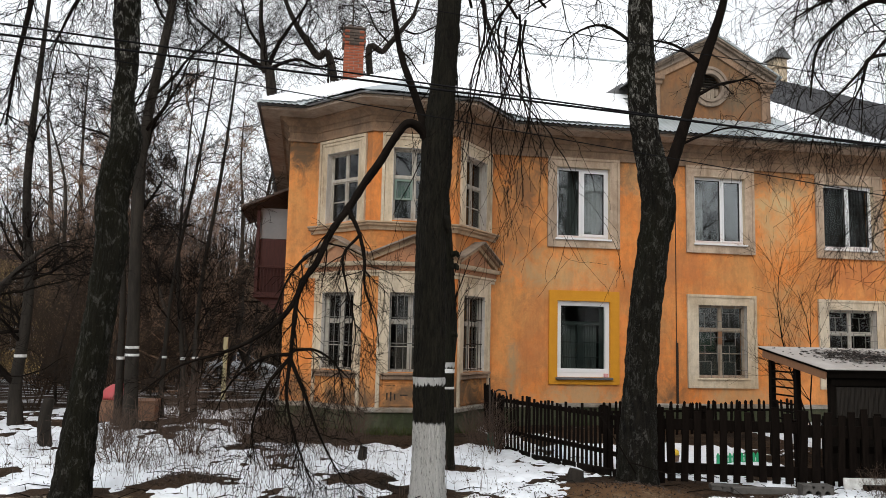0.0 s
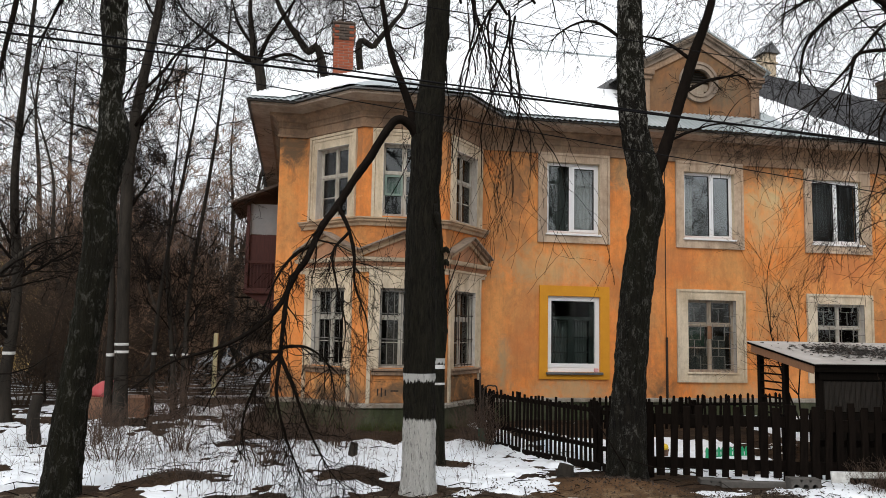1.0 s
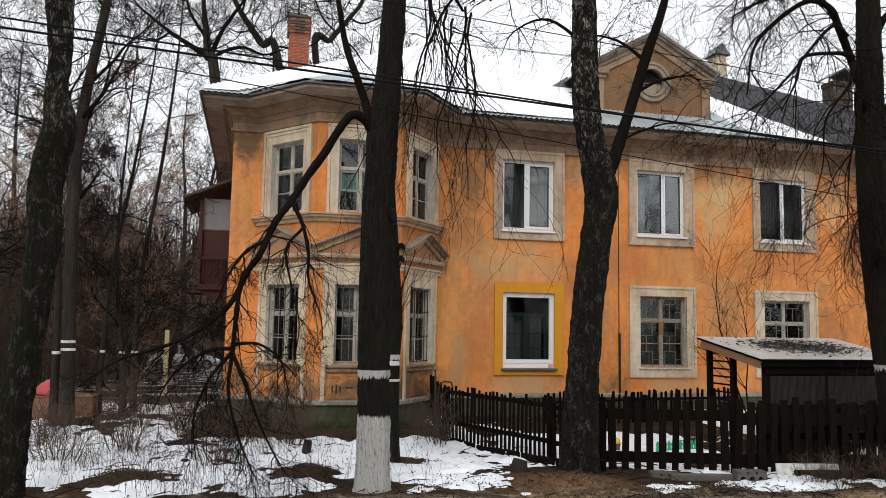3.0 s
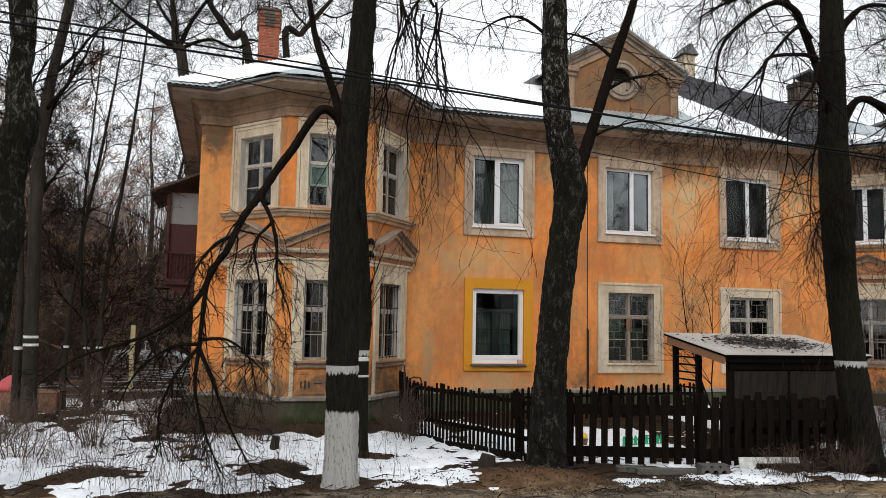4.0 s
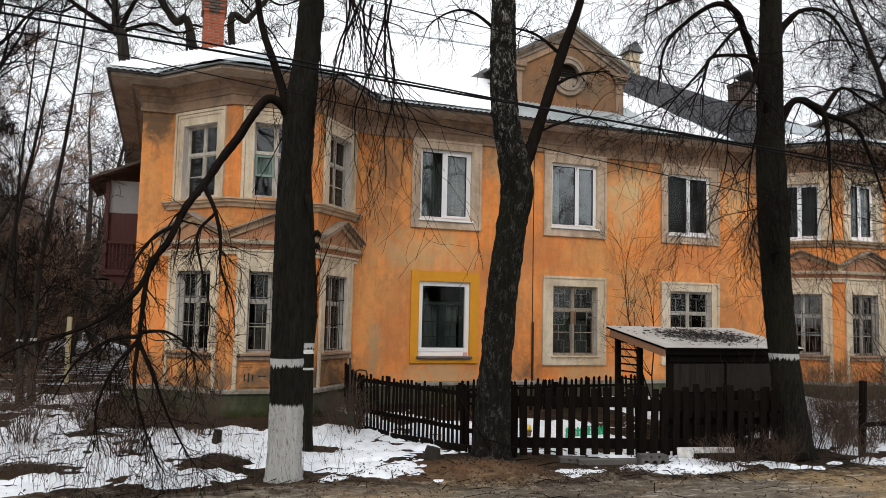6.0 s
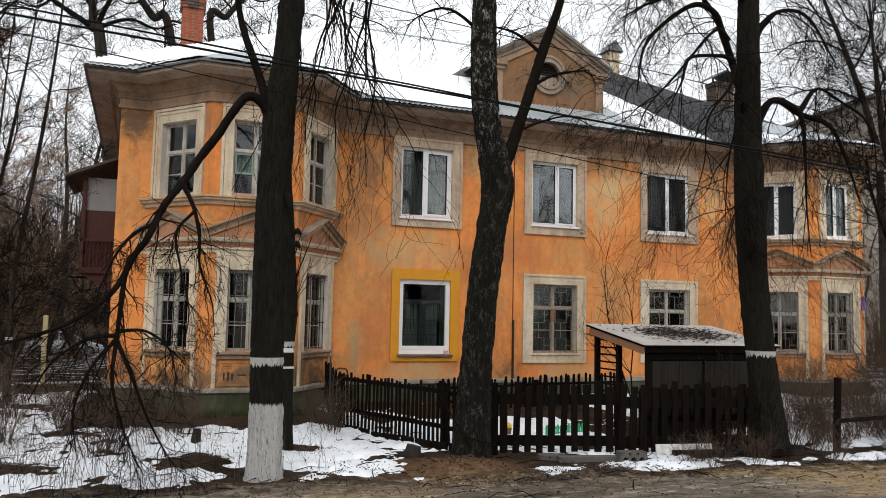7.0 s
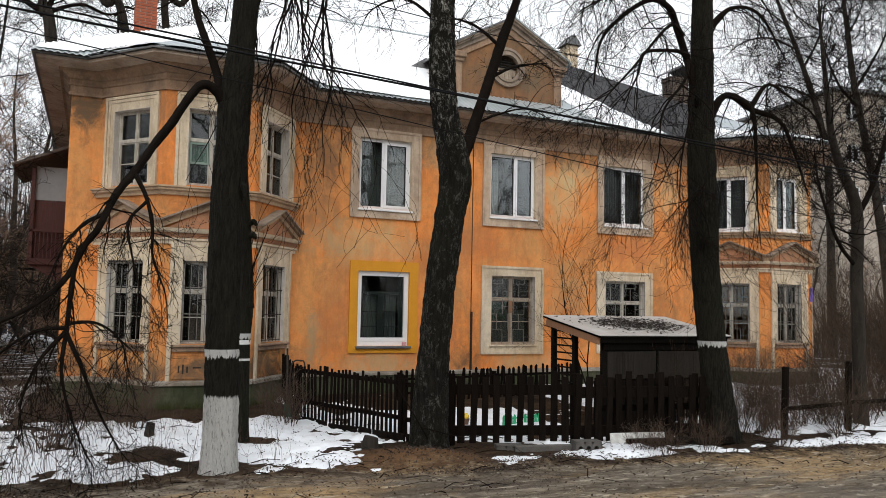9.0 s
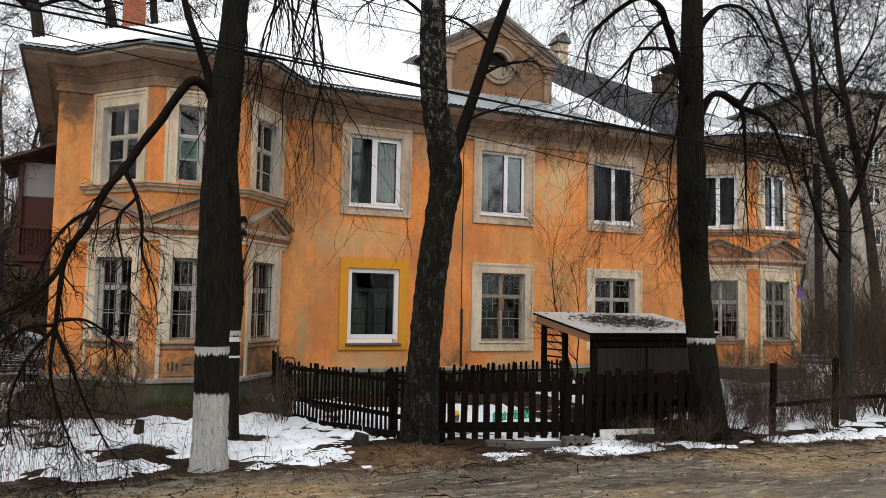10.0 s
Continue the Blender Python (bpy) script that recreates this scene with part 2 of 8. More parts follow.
def make_ground():
    k = Mat("muddy_ground")
    y = k.axis(1)
    x = k.axis(0)
    big = k.noise(0.7, 6, 0.65, (1, 1, 1), 0.38, 0.64, 0.5)
    mid = k.noise(3.4, 7, 0.7, (1, 1, 1), 0.35, 0.68, 0.6)
    fine = k.noise(22, 5, 0.75, (1, 1, 1), 0.25, 0.78)
    leaf = k.voronoi(26, (1, 1, 1), "F1", 0.0, 0.7)
    soil = k.mix(mid, (0.008, 0.006, 0.005), (0.042, 0.029, 0.02))
    soil = k.mix(k.math("MULTIPLY", k.math("MULTIPLY", leaf, big), 0.7), soil, (0.10, 0.06, 0.034))
    # the trodden lane: grey slush and ice over sandy mud, in long drifts
    rut = k.noise(0.9, 7, 0.7, (0.45, 1.7, 1), 0.36, 0.66, 0.7)
    sand = k.noise(0.5, 6, 0.65, (0.5, 1.3, 1), 0.46, 0.6, 0.6)
    lane = k.mix(rut, (0.06, 0.045, 0.031), (0.38, 0.32, 0.24))
    lane = k.mix(k.math("MULTIPLY", sand, 0.85), lane, (0.46, 0.31, 0.155))
    lane = k.mix(k.math("MULTIPLY", mid, 0.4), lane, (0.04, 0.031, 0.024))
    lane = k.mix(k.math("MULTIPLY", k.noise(9, 7, 0.8, (0.6, 1.5, 1), 0.48, 0.62, 0.8), 0.8), lane, (0.03, 0.023, 0.017))
    lane = k.mix(k.math("MULTIPLY", k.noise(6, 7, 0.8, (0.5, 1.8, 1), 0.55, 0.62, 0.5), 0.75), lane, (0.6, 0.53, 0.42))
    edge = k.math("ADD", k.math("ADD", y, k.math("MULTIPLY", x, 0.105)), k.math("MULTIPLY", k.math("SUBTRACT", mid, 0.5), 1.1))
    lanefac = k.span(edge, -8.35, -7.6, 1.0, 0.0)
    c = k.mix(lanefac, soil, lane)
    # thin old snow lying in the woods beyond the yard
    far = k.math("MULTIPLY", k.span(y, 2.2, 4.5), k.noise(0.8, 6, 0.6, (0.5, 1.6, 1), 0.53, 0.59, 0.4))
    c = k.mix(far, c, (0.58, 0.6, 0.63))
    # brown sandy mound at the birch's foot
    foot = k.t.nodes.new("ShaderNodeVectorMath")
    foot.operation = "MULTIPLY_ADD"
    foot.inputs[1].default_value, foot.inputs[2].default_value = (1 / 1.3, 1 / 0.75, 0), (-5.35 / 1.3, 7.75 / 0.75, 0)
    k.link(k.tc.outputs["Object"], foot.inputs[0])
    dist = k.t.nodes.new("ShaderNodeVectorMath")
    dist.operation = "LENGTH"
    k.link(foot.outputs[0], dist.inputs[0])
    c = k.mix(k.math("MULTIPLY", k.span(k.math("ADD", dist.outputs["Value"], k.math("MULTIPLY", mid, -0.5)), 0.2, 0.8, 1.0, 0.0), 0.6), c, (0.2, 0.11, 0.055))
    wet = k.math("MULTIPLY", lanefac, k.noise(0.8, 6, 0.6, (0.5, 1.7, 1), 0.42, 0.6, 0.5))
    rough = k.span(wet, 0, 1, 0.85, 0.28)
    h = k.math("ADD", k.math("MULTIPLY", mid, 1.0), k.math("MULTIPLY", fine, 0.45))
    k.link(k.span(wet, 0, 1, 0.06, 0.3), k.b.inputs["Specular IOR Level"])
    return k.done(c, rough, h, 0.9, 0.04, 0.0, 0.2)


def make_bark(name, dark, light, moss, groove=9.0, paint=None, ring=None, white=None):
    """Furrowed bark; paint: height of lime wash; ring: heights of a painted ring; white: birch white from that height up."""
    k = Mat(name)
    fur = k.noise(groove, 7, 0.72, (1, 1, 0.16), 0.36, 0.66, 0.5)
    fine = k.noise(groove * 4, 5, 0.7, (1, 1, 0.4), 0.25, 0.75)
    big = k.noise(1.1, 4, 0.6, (1, 1, 0.6), 0.4, 0.65)
    c = k.mix(fur, dark, light)
    c = k.mix(k.math("MULTIPLY", big, 0.45), c, moss)
    z = k.axis(2)
    if white:
        patch = k.noise(8.0, 7, 0.78, (1.0, 1.0, 0.7), 0.5, 0.6, 0.9)
        cracks = k.span(k.noise(20, 6, 0.78, (1, 1, 0.35), 0.0, 1.0, 1.2), 0.46, 0.57)
        fac = k.math("MULTIPLY", k.math("MULTIPLY", patch, cracks), k.span(z, white - 1.0, white + 0.4, 0.2, 0.95))
        c = k.mix(fac, c, (0.42, 0.41, 0.37))
    rough = 0.92
    if paint:
        ze = k.math("ADD", z, k.math("MULTIPLY", k.math("SUBTRACT", k.noise(34, 4, 0.6, (1, 1, 0.12), 0.3, 0.7), 0.5), 0.055))
        f = k.span(ze, paint - 0.015, paint + 0.015, 1.0, 0.0)
        worn = k.span(k.noise(groove * 1.6, 6, 0.72, (1, 1, 0.2), 0.3, 0.7, 0.4), 0.0, 0.45, 0.12, 0.97)
        c = k.mix(k.math("MULTIPLY", f, worn), c, k.mix(fine, (0.80, 0.79, 0.76), (0.6, 0.59, 0.56)))
    if ring:
        drip = k.noise(38, 4, 0.6, (1, 1, 0.08), 0.25, 0.75)
        lo, hi = ring
        zt = k.math("ADD", z, k.math("MULTIPLY", drip, 0.11))
        f = k.math("MULTIPLY", k.span(zt, lo + 0.045, lo + 0.065), k.span(z, hi - 0.008, hi + 0.004, 1.0, 0.0))
        c = k.mix(k.math("MULTIPLY", f, k.span(fur, 0.0, 0.2, 0.3, 0.97)), c, (0.74, 0.74, 0.72))
    h = k.math("ADD", fur, k.math("MULTIPLY", fine, 0.4))
    return k.done(c, rough, h, 1.0, 0.035, 0.0, 0.15)


M_ZINC, M_SLATE, M_SNOW, M_ROOFSNOW, M_GROUND = make_zinc(), make_slate(), make_snow(), make_roofsnow(), make_ground()
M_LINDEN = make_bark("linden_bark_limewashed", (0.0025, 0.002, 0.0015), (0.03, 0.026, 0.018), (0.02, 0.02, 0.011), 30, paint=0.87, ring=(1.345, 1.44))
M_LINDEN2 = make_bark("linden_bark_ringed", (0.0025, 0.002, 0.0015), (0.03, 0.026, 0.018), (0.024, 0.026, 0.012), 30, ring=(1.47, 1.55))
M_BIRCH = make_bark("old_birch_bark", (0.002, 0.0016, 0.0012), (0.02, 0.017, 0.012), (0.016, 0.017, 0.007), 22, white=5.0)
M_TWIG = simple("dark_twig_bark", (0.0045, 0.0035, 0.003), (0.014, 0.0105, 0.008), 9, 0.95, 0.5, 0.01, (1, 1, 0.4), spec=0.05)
# paler than the near twigs: distance haze is mixed into the colour
M_FARTWIG = simple("haze_paled_twig_bark", (0.026, 0.02, 0.016), (0.058, 0.045, 0.035), 2, 0.95, 0.2, spec=0.1)
M_THICKET = simple("thicket_twigs", (0.028, 0.02, 0.0145), (0.085, 0.06, 0.042), 2, 0.95, 0.2, spec=0.1)
# forest trunks, lightened in colour to imitate air haze
M_WOODBARK = simple("haze_paled_trunk_bark", (0.018, 0.015, 0.013), (0.055, 0.046, 0.038), 3, 0.95, 0.5, 0.02, (3, 3, 0.5), spec=0.1)
M_FARBARK = simple("far_trunk_bark", (0.014, 0.012, 0.010), (0.042, 0.035, 0.028), 3, 0.95, 0.5, 0.02, (3, 3, 0.5), spec=0.15)
M_RUSTTWIG = simple("rusty_brown_twigs", (0.17, 0.105, 0.07), (0.27, 0.17, 0.11), 3, 0.95, 0.2)
M_STALK = simple("dry_weed_stalk", (0.036, 0.022, 0.015), (0.095, 0.058, 0.037), 8, 0.9, 0.2)
M_FENCE = simple("dark_brown_fence_boards", (0.003, 0.0022, 0.0018), (0.012, 0.0085, 0.0065), 7, 0.95, 0.5, 0.005, (4, 4, 0.5), 0, 0.4, spec=0.04)
M_SHED = simple("tarred_shed_boards", (0.0045, 0.0036, 0.003), (0.012, 0.0095, 0.0075), 7, 0.95, 0.5, 0.005, (4, 4, 0.5), 0, 0.3, spec=0.04)
M_REED = simple("dark_reed_screen", (0.01, 0.008, 0.006), (0.03, 0.023, 0.017), 30, 0.85, 0.5, 0.004, (1, 1, 0.1))
M_SHEDTRIM = simple("brown_fascia_board", (0.16, 0.085, 0.05), (0.1, 0.055, 0.035), 6, 0.7, 0.4, 0.005, (0.6, 4, 4))
M_FELT = simple("roofing_felt_with_thin_ice", (0.34, 0.31, 0.28), (0.52, 0.49, 0.46), 2.2, 0.6, 0.3, 0.008)
M_BRICK = simple("red_chimney_brick", (0.42, 0.115, 0.055), (0.30, 0.085, 0.045), 7, 0.9, 0.5, 0.006, (1, 1, 1), 0, 0.55)
M_BRICKDARK = simple("sooty_brick", (0.075, 0.056, 0.045), (0.13, 0.095, 0.075), 7, 0.9, 0.5, 0.006, (1, 1, 1), 0, 0.5)
M_MORTAR = simple("grey_mortar", (0.3, 0.26, 0.22), (0.22, 0.19, 0.17), 9, 0.95, 0.4)
M_PLINTH = plaster("mossy_concrete_plinth", (0.055, 0.062, 0.028), (0.12, 0.12, 0.08), (0.04, 0.056, 0.018), (0.02, 0.02, 0.013), 0.9)
M_PLINTHTOP = plaster("chipped_plinth_ledge", (0.32, 0.29, 0.24), (0.45, 0.42, 0.37), (0.22, 0.15, 0.1), (0.1, 0.09, 0.07), 0.8)
M_CONCRETE = simple("grey_concrete", (0.05, 0.047, 0.043), (0.11, 0.10, 0.09), 8, 0.9, 0.5)
M_REDWOOD = simple("dark_red_balcony_boards", (0.045, 0.014, 0.012), (0.075, 0.024, 0.02), 6, 0.7, 0.4, 0.005, (5, 5, 0.5))
M_GREYPANEL = simple("grey_balcony_sheet", (0.2, 0.21, 0.22), (0.27, 0.28, 0.29), 2, 0.7, 0.2)
M_CABLE = simple("black_cable", (0.006, 0.006, 0.007), (0.012, 0.012, 0.013), 20, 0.9, 0.1, spec=0.08)
M_GREENPLASTIC = simple("green_plastic", (0.02, 0.28, 0.12), (0.03, 0.34, 0.16), 6, 0.45, 0.1)
M_REDPLASTIC = simple("faded_red_sheet", (0.5, 0.07, 0.08), (0.4, 0.1, 0.1), 5, 0.6, 0.2)
M_YELLOWPLASTIC = simple("yellow_plastic", (0.75, 0.5, 0.03), (0.65, 0.42, 0.03), 6, 0.45, 0.1)
M_PINKPAPER = simple("pink_packet_card", (0.62, 0.2, 0.22), (0.75, 0.5, 0.48), 40, 0.6, 0.1)
M_PLYWOOD = simple("brown_plywood", (0.24, 0.12, 0.065), (0.17, 0.09, 0.055), 4, 0.7, 0.2, 0.004, (0.5, 4, 4))
M_CARWHITE = simple("silver_white_car_paint", (0.62, 0.64, 0.67), (0.55, 0.57, 0.6), 2, 0.25, 0.02)
M_CARDARK = simple("dark_car_paint", (0.03, 0.033, 0.04), (0.05, 0.053, 0.06), 2, 0.25, 0.02)
M_TYRE = simple("tyre_rubber", (0.015, 0.015, 0.015), (0.03, 0.03, 0.03), 12, 0.9, 0.3)
M_HUB = simple("grey_wheel_rim", (0.35, 0.35, 0.36), (0.45, 0.45, 0.46), 9, 0.4, 0.1, 0.003, (1, 1, 1), 0.6)
M_FARYELLOW = plaster("far_yellow_plaster", (0.56, 0.38, 0.13), (0.6, 0.46, 0.22), (0.4, 0.26, 0.1), (0.2, 0.14, 0.07))
M_FARWHITE = plaster("far_white_plaster", (0.66, 0.66, 0.64), (0.72, 0.72, 0.71), (0.5, 0.49, 0.46), (0.3, 0.29, 0.28), 0.4)
M_FARBEIGE = plaster("far_beige_panels", (0.42, 0.37, 0.31), (0.48, 0.43, 0.37), (0.36, 0.3, 0.25), (0.24, 0.2, 0.17), 0.4)
M_POSTPALE = simple("pale_yellow_painted_post", (0.6, 0.55, 0.32), (0.5, 0.44, 0.26), 5, 0.7, 0.2)
M_WHITEPAINT = simple("white_lime_paint", (0.66, 0.66, 0.64), (0.36, 0.35, 0.33), 12, 0.9, 0.3)
M_SPADE = simple("dull_green_paint", (0.012, 0.05, 0.03), (0.02, 0.075, 0.045), 9, 0.6, 0.2)
M_LEAF = simple("fallen_leaf", (0.014, 0.010, 0.007), (0.06, 0.036, 0.022), 30, 0.85, 0.2)
M_LEAFDARK = simple("rotten_leaf_heap", (0.014, 0.011, 0.009), (0.04, 0.028, 0.02), 14, 0.85, 0.7, 0.02)
M_SIGN = simple("violet_enamel_plate", (0.16, 0.1, 0.4), (0.14, 0.09, 0.36), 8, 0.4, 0.05)
M_REDSTAIN = simple("raw_brown_timber", (0.28, 0.14, 0.07), (0.2, 0.1, 0.055), 6, 0.75, 0.4, 0.005, (4, 4, 0.5))


def make_glass(name, tint, ior):
    k = Mat(name)
    tr, gl = k.t.nodes.new("ShaderNodeBsdfTransparent"), k.t.nodes.new("ShaderNodeBsdfGlossy")
    mx, fr = k.t.nodes.new("ShaderNodeMixShader"), k.t.nodes.new("ShaderNodeFresnel")
    bp = k.t.nodes.new("ShaderNodeBump")
    bp.inputs["Strength"].default_value, bp.inputs["Distance"].default_value = 0.12, 0.01
    k.link(k.noise(1.6, 2, 0.5, (1, 1, 1), 0.2, 0.8), bp.inputs["Height"])
    k.link(bp.outputs[0], gl.inputs["Normal"])
    tr.inputs[0].default_value, gl.inputs["Roughness"].default_value = (*tint, 1), 0.03
    fr.inputs[0].default_value = ior
    k.link(fr.outputs[0], mx.inputs[0])
    k.link(tr.outputs[0], mx.inputs[1])
    k.link(gl.outputs[0], mx.inputs[2])
    k.link(mx.outputs[0], k.t.nodes["Material Output"].inputs[0])
    return k.m


M_GLASS = make_glass("double_glazing", (0.8, 0.84, 0.84), 1.85)
# reflection set below that of real glass, to keep these panes dark
M_DIMGLASS = make_glass("low_reflection_glazing", (0.75, 0.79, 0.78), 1.32)
# near-black sheet that stands in for dark trees mirrored in the panes
M_PANEDARK = simple("pane_darkening_sheet", (0.006, 0.007, 0.007), (0.012, 0.013, 0.012), 4, 0.9, 0.1)
# darker net; also gives one upper pane its grey reflection tone
M_NETDIM = simple("grey_net_and_reflection_tone", (0.16, 0.18, 0.17), (0.08, 0.09, 0.09), 5, 0.95, 0.2, 0.01, (6, 6, 0.3))
M_BAND = plaster("weathered_band_paint", (0.52, 0.37, 0.235), (0.56, 0.43, 0.3), (0.4, 0.27, 0.165), (0.15, 0.11, 0.08), 0.7)
M_BAYTIN = simple("seamed_grey_tin", (0.27, 0.31, 0.335), (0.42, 0.46, 0.48), 1.6, 0.5, 0.15, 0.004, (1, 1, 1), 0.2)
M_BARS = simple("grey_iron_bars", (0.11, 0.105, 0.095), (0.2, 0.19, 0.17), 14, 0.7, 0.3, 0.003)
M_OLDGLASS = make_glass("old_dusty_glass", (0.7, 0.73, 0.72), 1.7)

# ---- building blocks ----


def part(name, bm, material, parent=None, label="", smooth=False):
    """Links a bmesh as one mesh object under a thing or under a part."""
    me = bpy.data.meshes.new(name)
    bmesh.ops.recalc_face_normals(bm, faces=bm.faces[:])
    bm.to_mesh(me)
    bm.free()
    me.materials.append(material)
    if smooth:
        me.shade_smooth()
    ob = new(name, me)
    ob.parent = parent
    return tagged(ob, label)


def raw(name, verts, faces, material, parent=None, label="", smooth=False):
    me = bpy.data.meshes.new(name)
    me.from_pydata(verts, [], faces)
    me.materials.append(material)
    if smooth:
        me.shade_smooth()
    me.update()
    ob = new(name, me)
    ob.parent = parent
    return tagged(ob, label)


def thing(name, label, category, group="", at=None, kind=""):
    ob = tagged(new(name), label, category, group, kind)
    ob.empty_display_size = 0.2
    if at is not None:
        ob.matrix_basis = at
    return ob


BOXF = ((0, 3, 2, 1), (4, 5, 6, 7), (0, 1, 5, 4), (1, 2, 6, 5), (2, 3, 7, 6), (3, 0, 4, 7))


def bx(bm, x0, x1, y0, y1, z0, z1, m=None, bevel=0.0):
    """A box into bm, its edges bevelled; m: a pose put on it."""
    tmp = bm if not bevel else bmesh.new()
    vs = [tmp.verts.new((x, y, z)) for z in (z0, z1) for x, y in ((x0, y0), (x1, y0), (x1, y1), (x0, y1))]
    for f in BOXF:
        tmp.faces.new([vs[i] for i in f])
    if bevel:
        bmesh.ops.bevel(tmp, geom=tmp.edges[:], offset=bevel, segments=1, affect="EDGES")
        vs = []
        seen = {}
        for v in tmp.verts:
            seen[v] = bm.verts.new(v.co)
            vs.append(seen[v])
        for f in tmp.faces:
            bm.faces.new([seen[v] for v in f.verts])
        tmp.free()
    if m is not None:
        for v in vs:
            v.co = m @ v.co
    return bm


def box_part(name, dims, material, parent=None, label="", m=None, bevel=0.006):
    return part(name, bx(bmesh.new(), *dims, m=m, bevel=bevel), material, parent, label)


def prism(bm, poly, y0, y1, m=None):
    """A polygon in x and z, pushed from y0 to y1."""
    a = [bm.verts.new((x, y0, z)) for x, z in poly]
    b = [bm.verts.new((x, y1, z)) for x, z in poly]
    bm.faces.new(a)
    bm.faces.new(b[::-1])
    for i in range(len(poly)):
        j = (i + 1) % len(poly)
        bm.faces.new((a[j], a[i], b[i], b[j]))
    if m is not None:
        for v in a + b:
            v.co = m @ v.co
    return bm


def offset_path(path, d):
    """A plan line moved outwards by d, with mitred corners."""
    out = []
    n = len(path)
    for i, p in enumerate(path):
        normals = []
        for a, b in ((i - 1, i), (i, i + 1)):
            if a >= 0 and b < n:
                t = (Vector(path[b]) - Vector(path[a])).normalized()
                normals.append(Vector((t.y, -t.x)))
        m = sum(normals, Vector((0, 0))).normalized()
        out.append(Vector(p) + m * (d / max(0.4, m.dot(normals[0]))))
    return out


def sweep(name, path, profile, material, parent, label=""):
    """A moulding: profile rows (outwards, height), carried along the plan line."""
    rows = [[(*q, z) for q in offset_path(path, d)] for d, z in profile]
    n, verts, faces = len(path), [p for r in rows for p in r], []
    for i in range(len(rows) - 1):
        for j in range(n - 1):
            a = i * n + j
            faces.append((a, a + 1, a + n + 1, a + n))
    for j in (0, n - 1):
        faces.append(tuple(i * n + j for i in range(len(rows))))
    return raw(name, verts, faces, material, parent, label)


def wall_panel(name, m, length, z0, z1, holes, material, parent, thick=0.3, reveal=None):
    """A wall from local x 0 to length with real openings (x0, x1, z0, z1) through its thickness; y points into the house."""
    xs = sorted({0, length, *[h[0] for h in holes], *[h[1] for h in holes]})
    zs = sorted({z0, z1, *[h[2] for h in holes], *[h[3] for h in holes]})
    bm = bmesh.new()
    for i in range(len(xs) - 1):
        for j in range(len(zs) - 1):
            cx, cz = (xs[i] + xs[i + 1]) / 2, (zs[j] + zs[j + 1]) / 2
            if any(h[0] < cx < h[1] and h[2] < cz < h[3] for h in holes):
                continue
            for y in (0, thick):
                bm.faces.new([bm.verts.new(m @ Vector((x, y, z))) for x, z in ((xs[i], zs[j]), (xs[i + 1], zs[j]), (xs[i + 1], zs[j + 1]), (xs[i], zs[j + 1]))])
    edges = [(0, length, z0, z1)] + list(holes)
    for a, b, c, d in edges:
        for p, q in (((a, c), (b, c)), ((b, c), (b, d)), ((b, d), (a, d)), ((a, d), (a, c))):
            bm.faces.new([bm.verts.new(m @ Vector(v)) for v in ((p[0], 0, p[1]), (q[0], 0, q[1]), (q[0], thick, q[1]), (p[0], thick, p[1]))])
    bmesh.ops.remove_doubles(bm, verts=bm.verts[:], dist=0.0005)
    return part(name, bm, material, parent)


def face_pose(a, b, z=0.0):
    """Local x from a to b in plan, z up, y into the house."""
    t = (Vector(b) - Vector(a)).normalized()
    return Matrix(((t.x, -t.y, 0, a[0]), (t.y, t.x, 0, a[1]), (0, 0, 1, z), (0, 0, 0, 1)))


def fbm(x, y, scale, octaves=4, seed=0):
    """Smooth value noise of numpy arrays, about -1 to 1."""
    total, amp, norm = np.zeros_like(x, dtype=float), 1.0, 0.0
    for o in range(octaves):
        u, v = x * scale * 2 ** o + 17.3 * seed, y * scale * 2 ** o - 9.1 * seed
        iu, iv = np.floor(u).astype(np.int64), np.floor(v).astype(np.int64)
        fu, fv = u - iu, v - iv
        fu, fv = fu * fu * (3 - 2 * fu), fv * fv * (3 - 2 * fv)

        def h(a, b):
            k = (a * 374761393 + b * 668265263 + (seed + o) * 1442695041) & 0x7FFFFFFF
            k = ((k ^ (k >> 13)) * 1274126177) & 0x7FFFFFFF
            return (k & 0xFFFF) / 32767.5 - 1

        total += amp * ((h(iu, iv) * (1 - fu) + h(iu + 1, iv) * fu) * (1 - fv) + (h(iu, iv + 1) * (1 - fu) + h(iu + 1, iv + 1) * fu) * fv)
        norm += amp
        amp *= 0.5
    return total / norm * 1.6


def smooth01(v):
    v = np.clip(v, 0, 1)
    return v * v * (3 - 2 * v)


HEAPS = ((-0.15, -6.75, 0.55, 0.13), (2.2, -6.4, 0.42, 0.1), (0.9, -8.4, 0.7, 0.04), (5.5, -7.75, 0.8, 0.12), (-3.4, -5.9, 0.6, 0.1), (0.3, -3.8, 0.5, 0.08), (7.3, -8.45, 0.55, 0.06))


def ground_z(x, y):
    """Height of the ground."""
    x, y = np.asarray(x, dtype=float), np.asarray(y, dtype=float)
    z = 0.05 * fbm(x, y, 0.35, 3, 2) + 0.018 * fbm(x, y, 1.6, 3, 5)
    z = z * (1 - 0.6 * smooth01((-8.6 - y) / 1.0)) - 0.03
    z = z - 0.9 * smooth01((y - 4) / 30) * smooth01((2 - x) / 4)
    z = z + 0.3 * smooth01((-11.5 - y) / 4)
    for hx, hy, r, top in HEAPS:
        z = z + top * np.exp(-(((x - hx) ** 2 + 1.6 * (y - hy) ** 2) / (r * r)) * 2.0)
    return z


def gz(x, y):
    return float(ground_z(np.array([x]), np.array([y]))[0])

# ---- ground ----


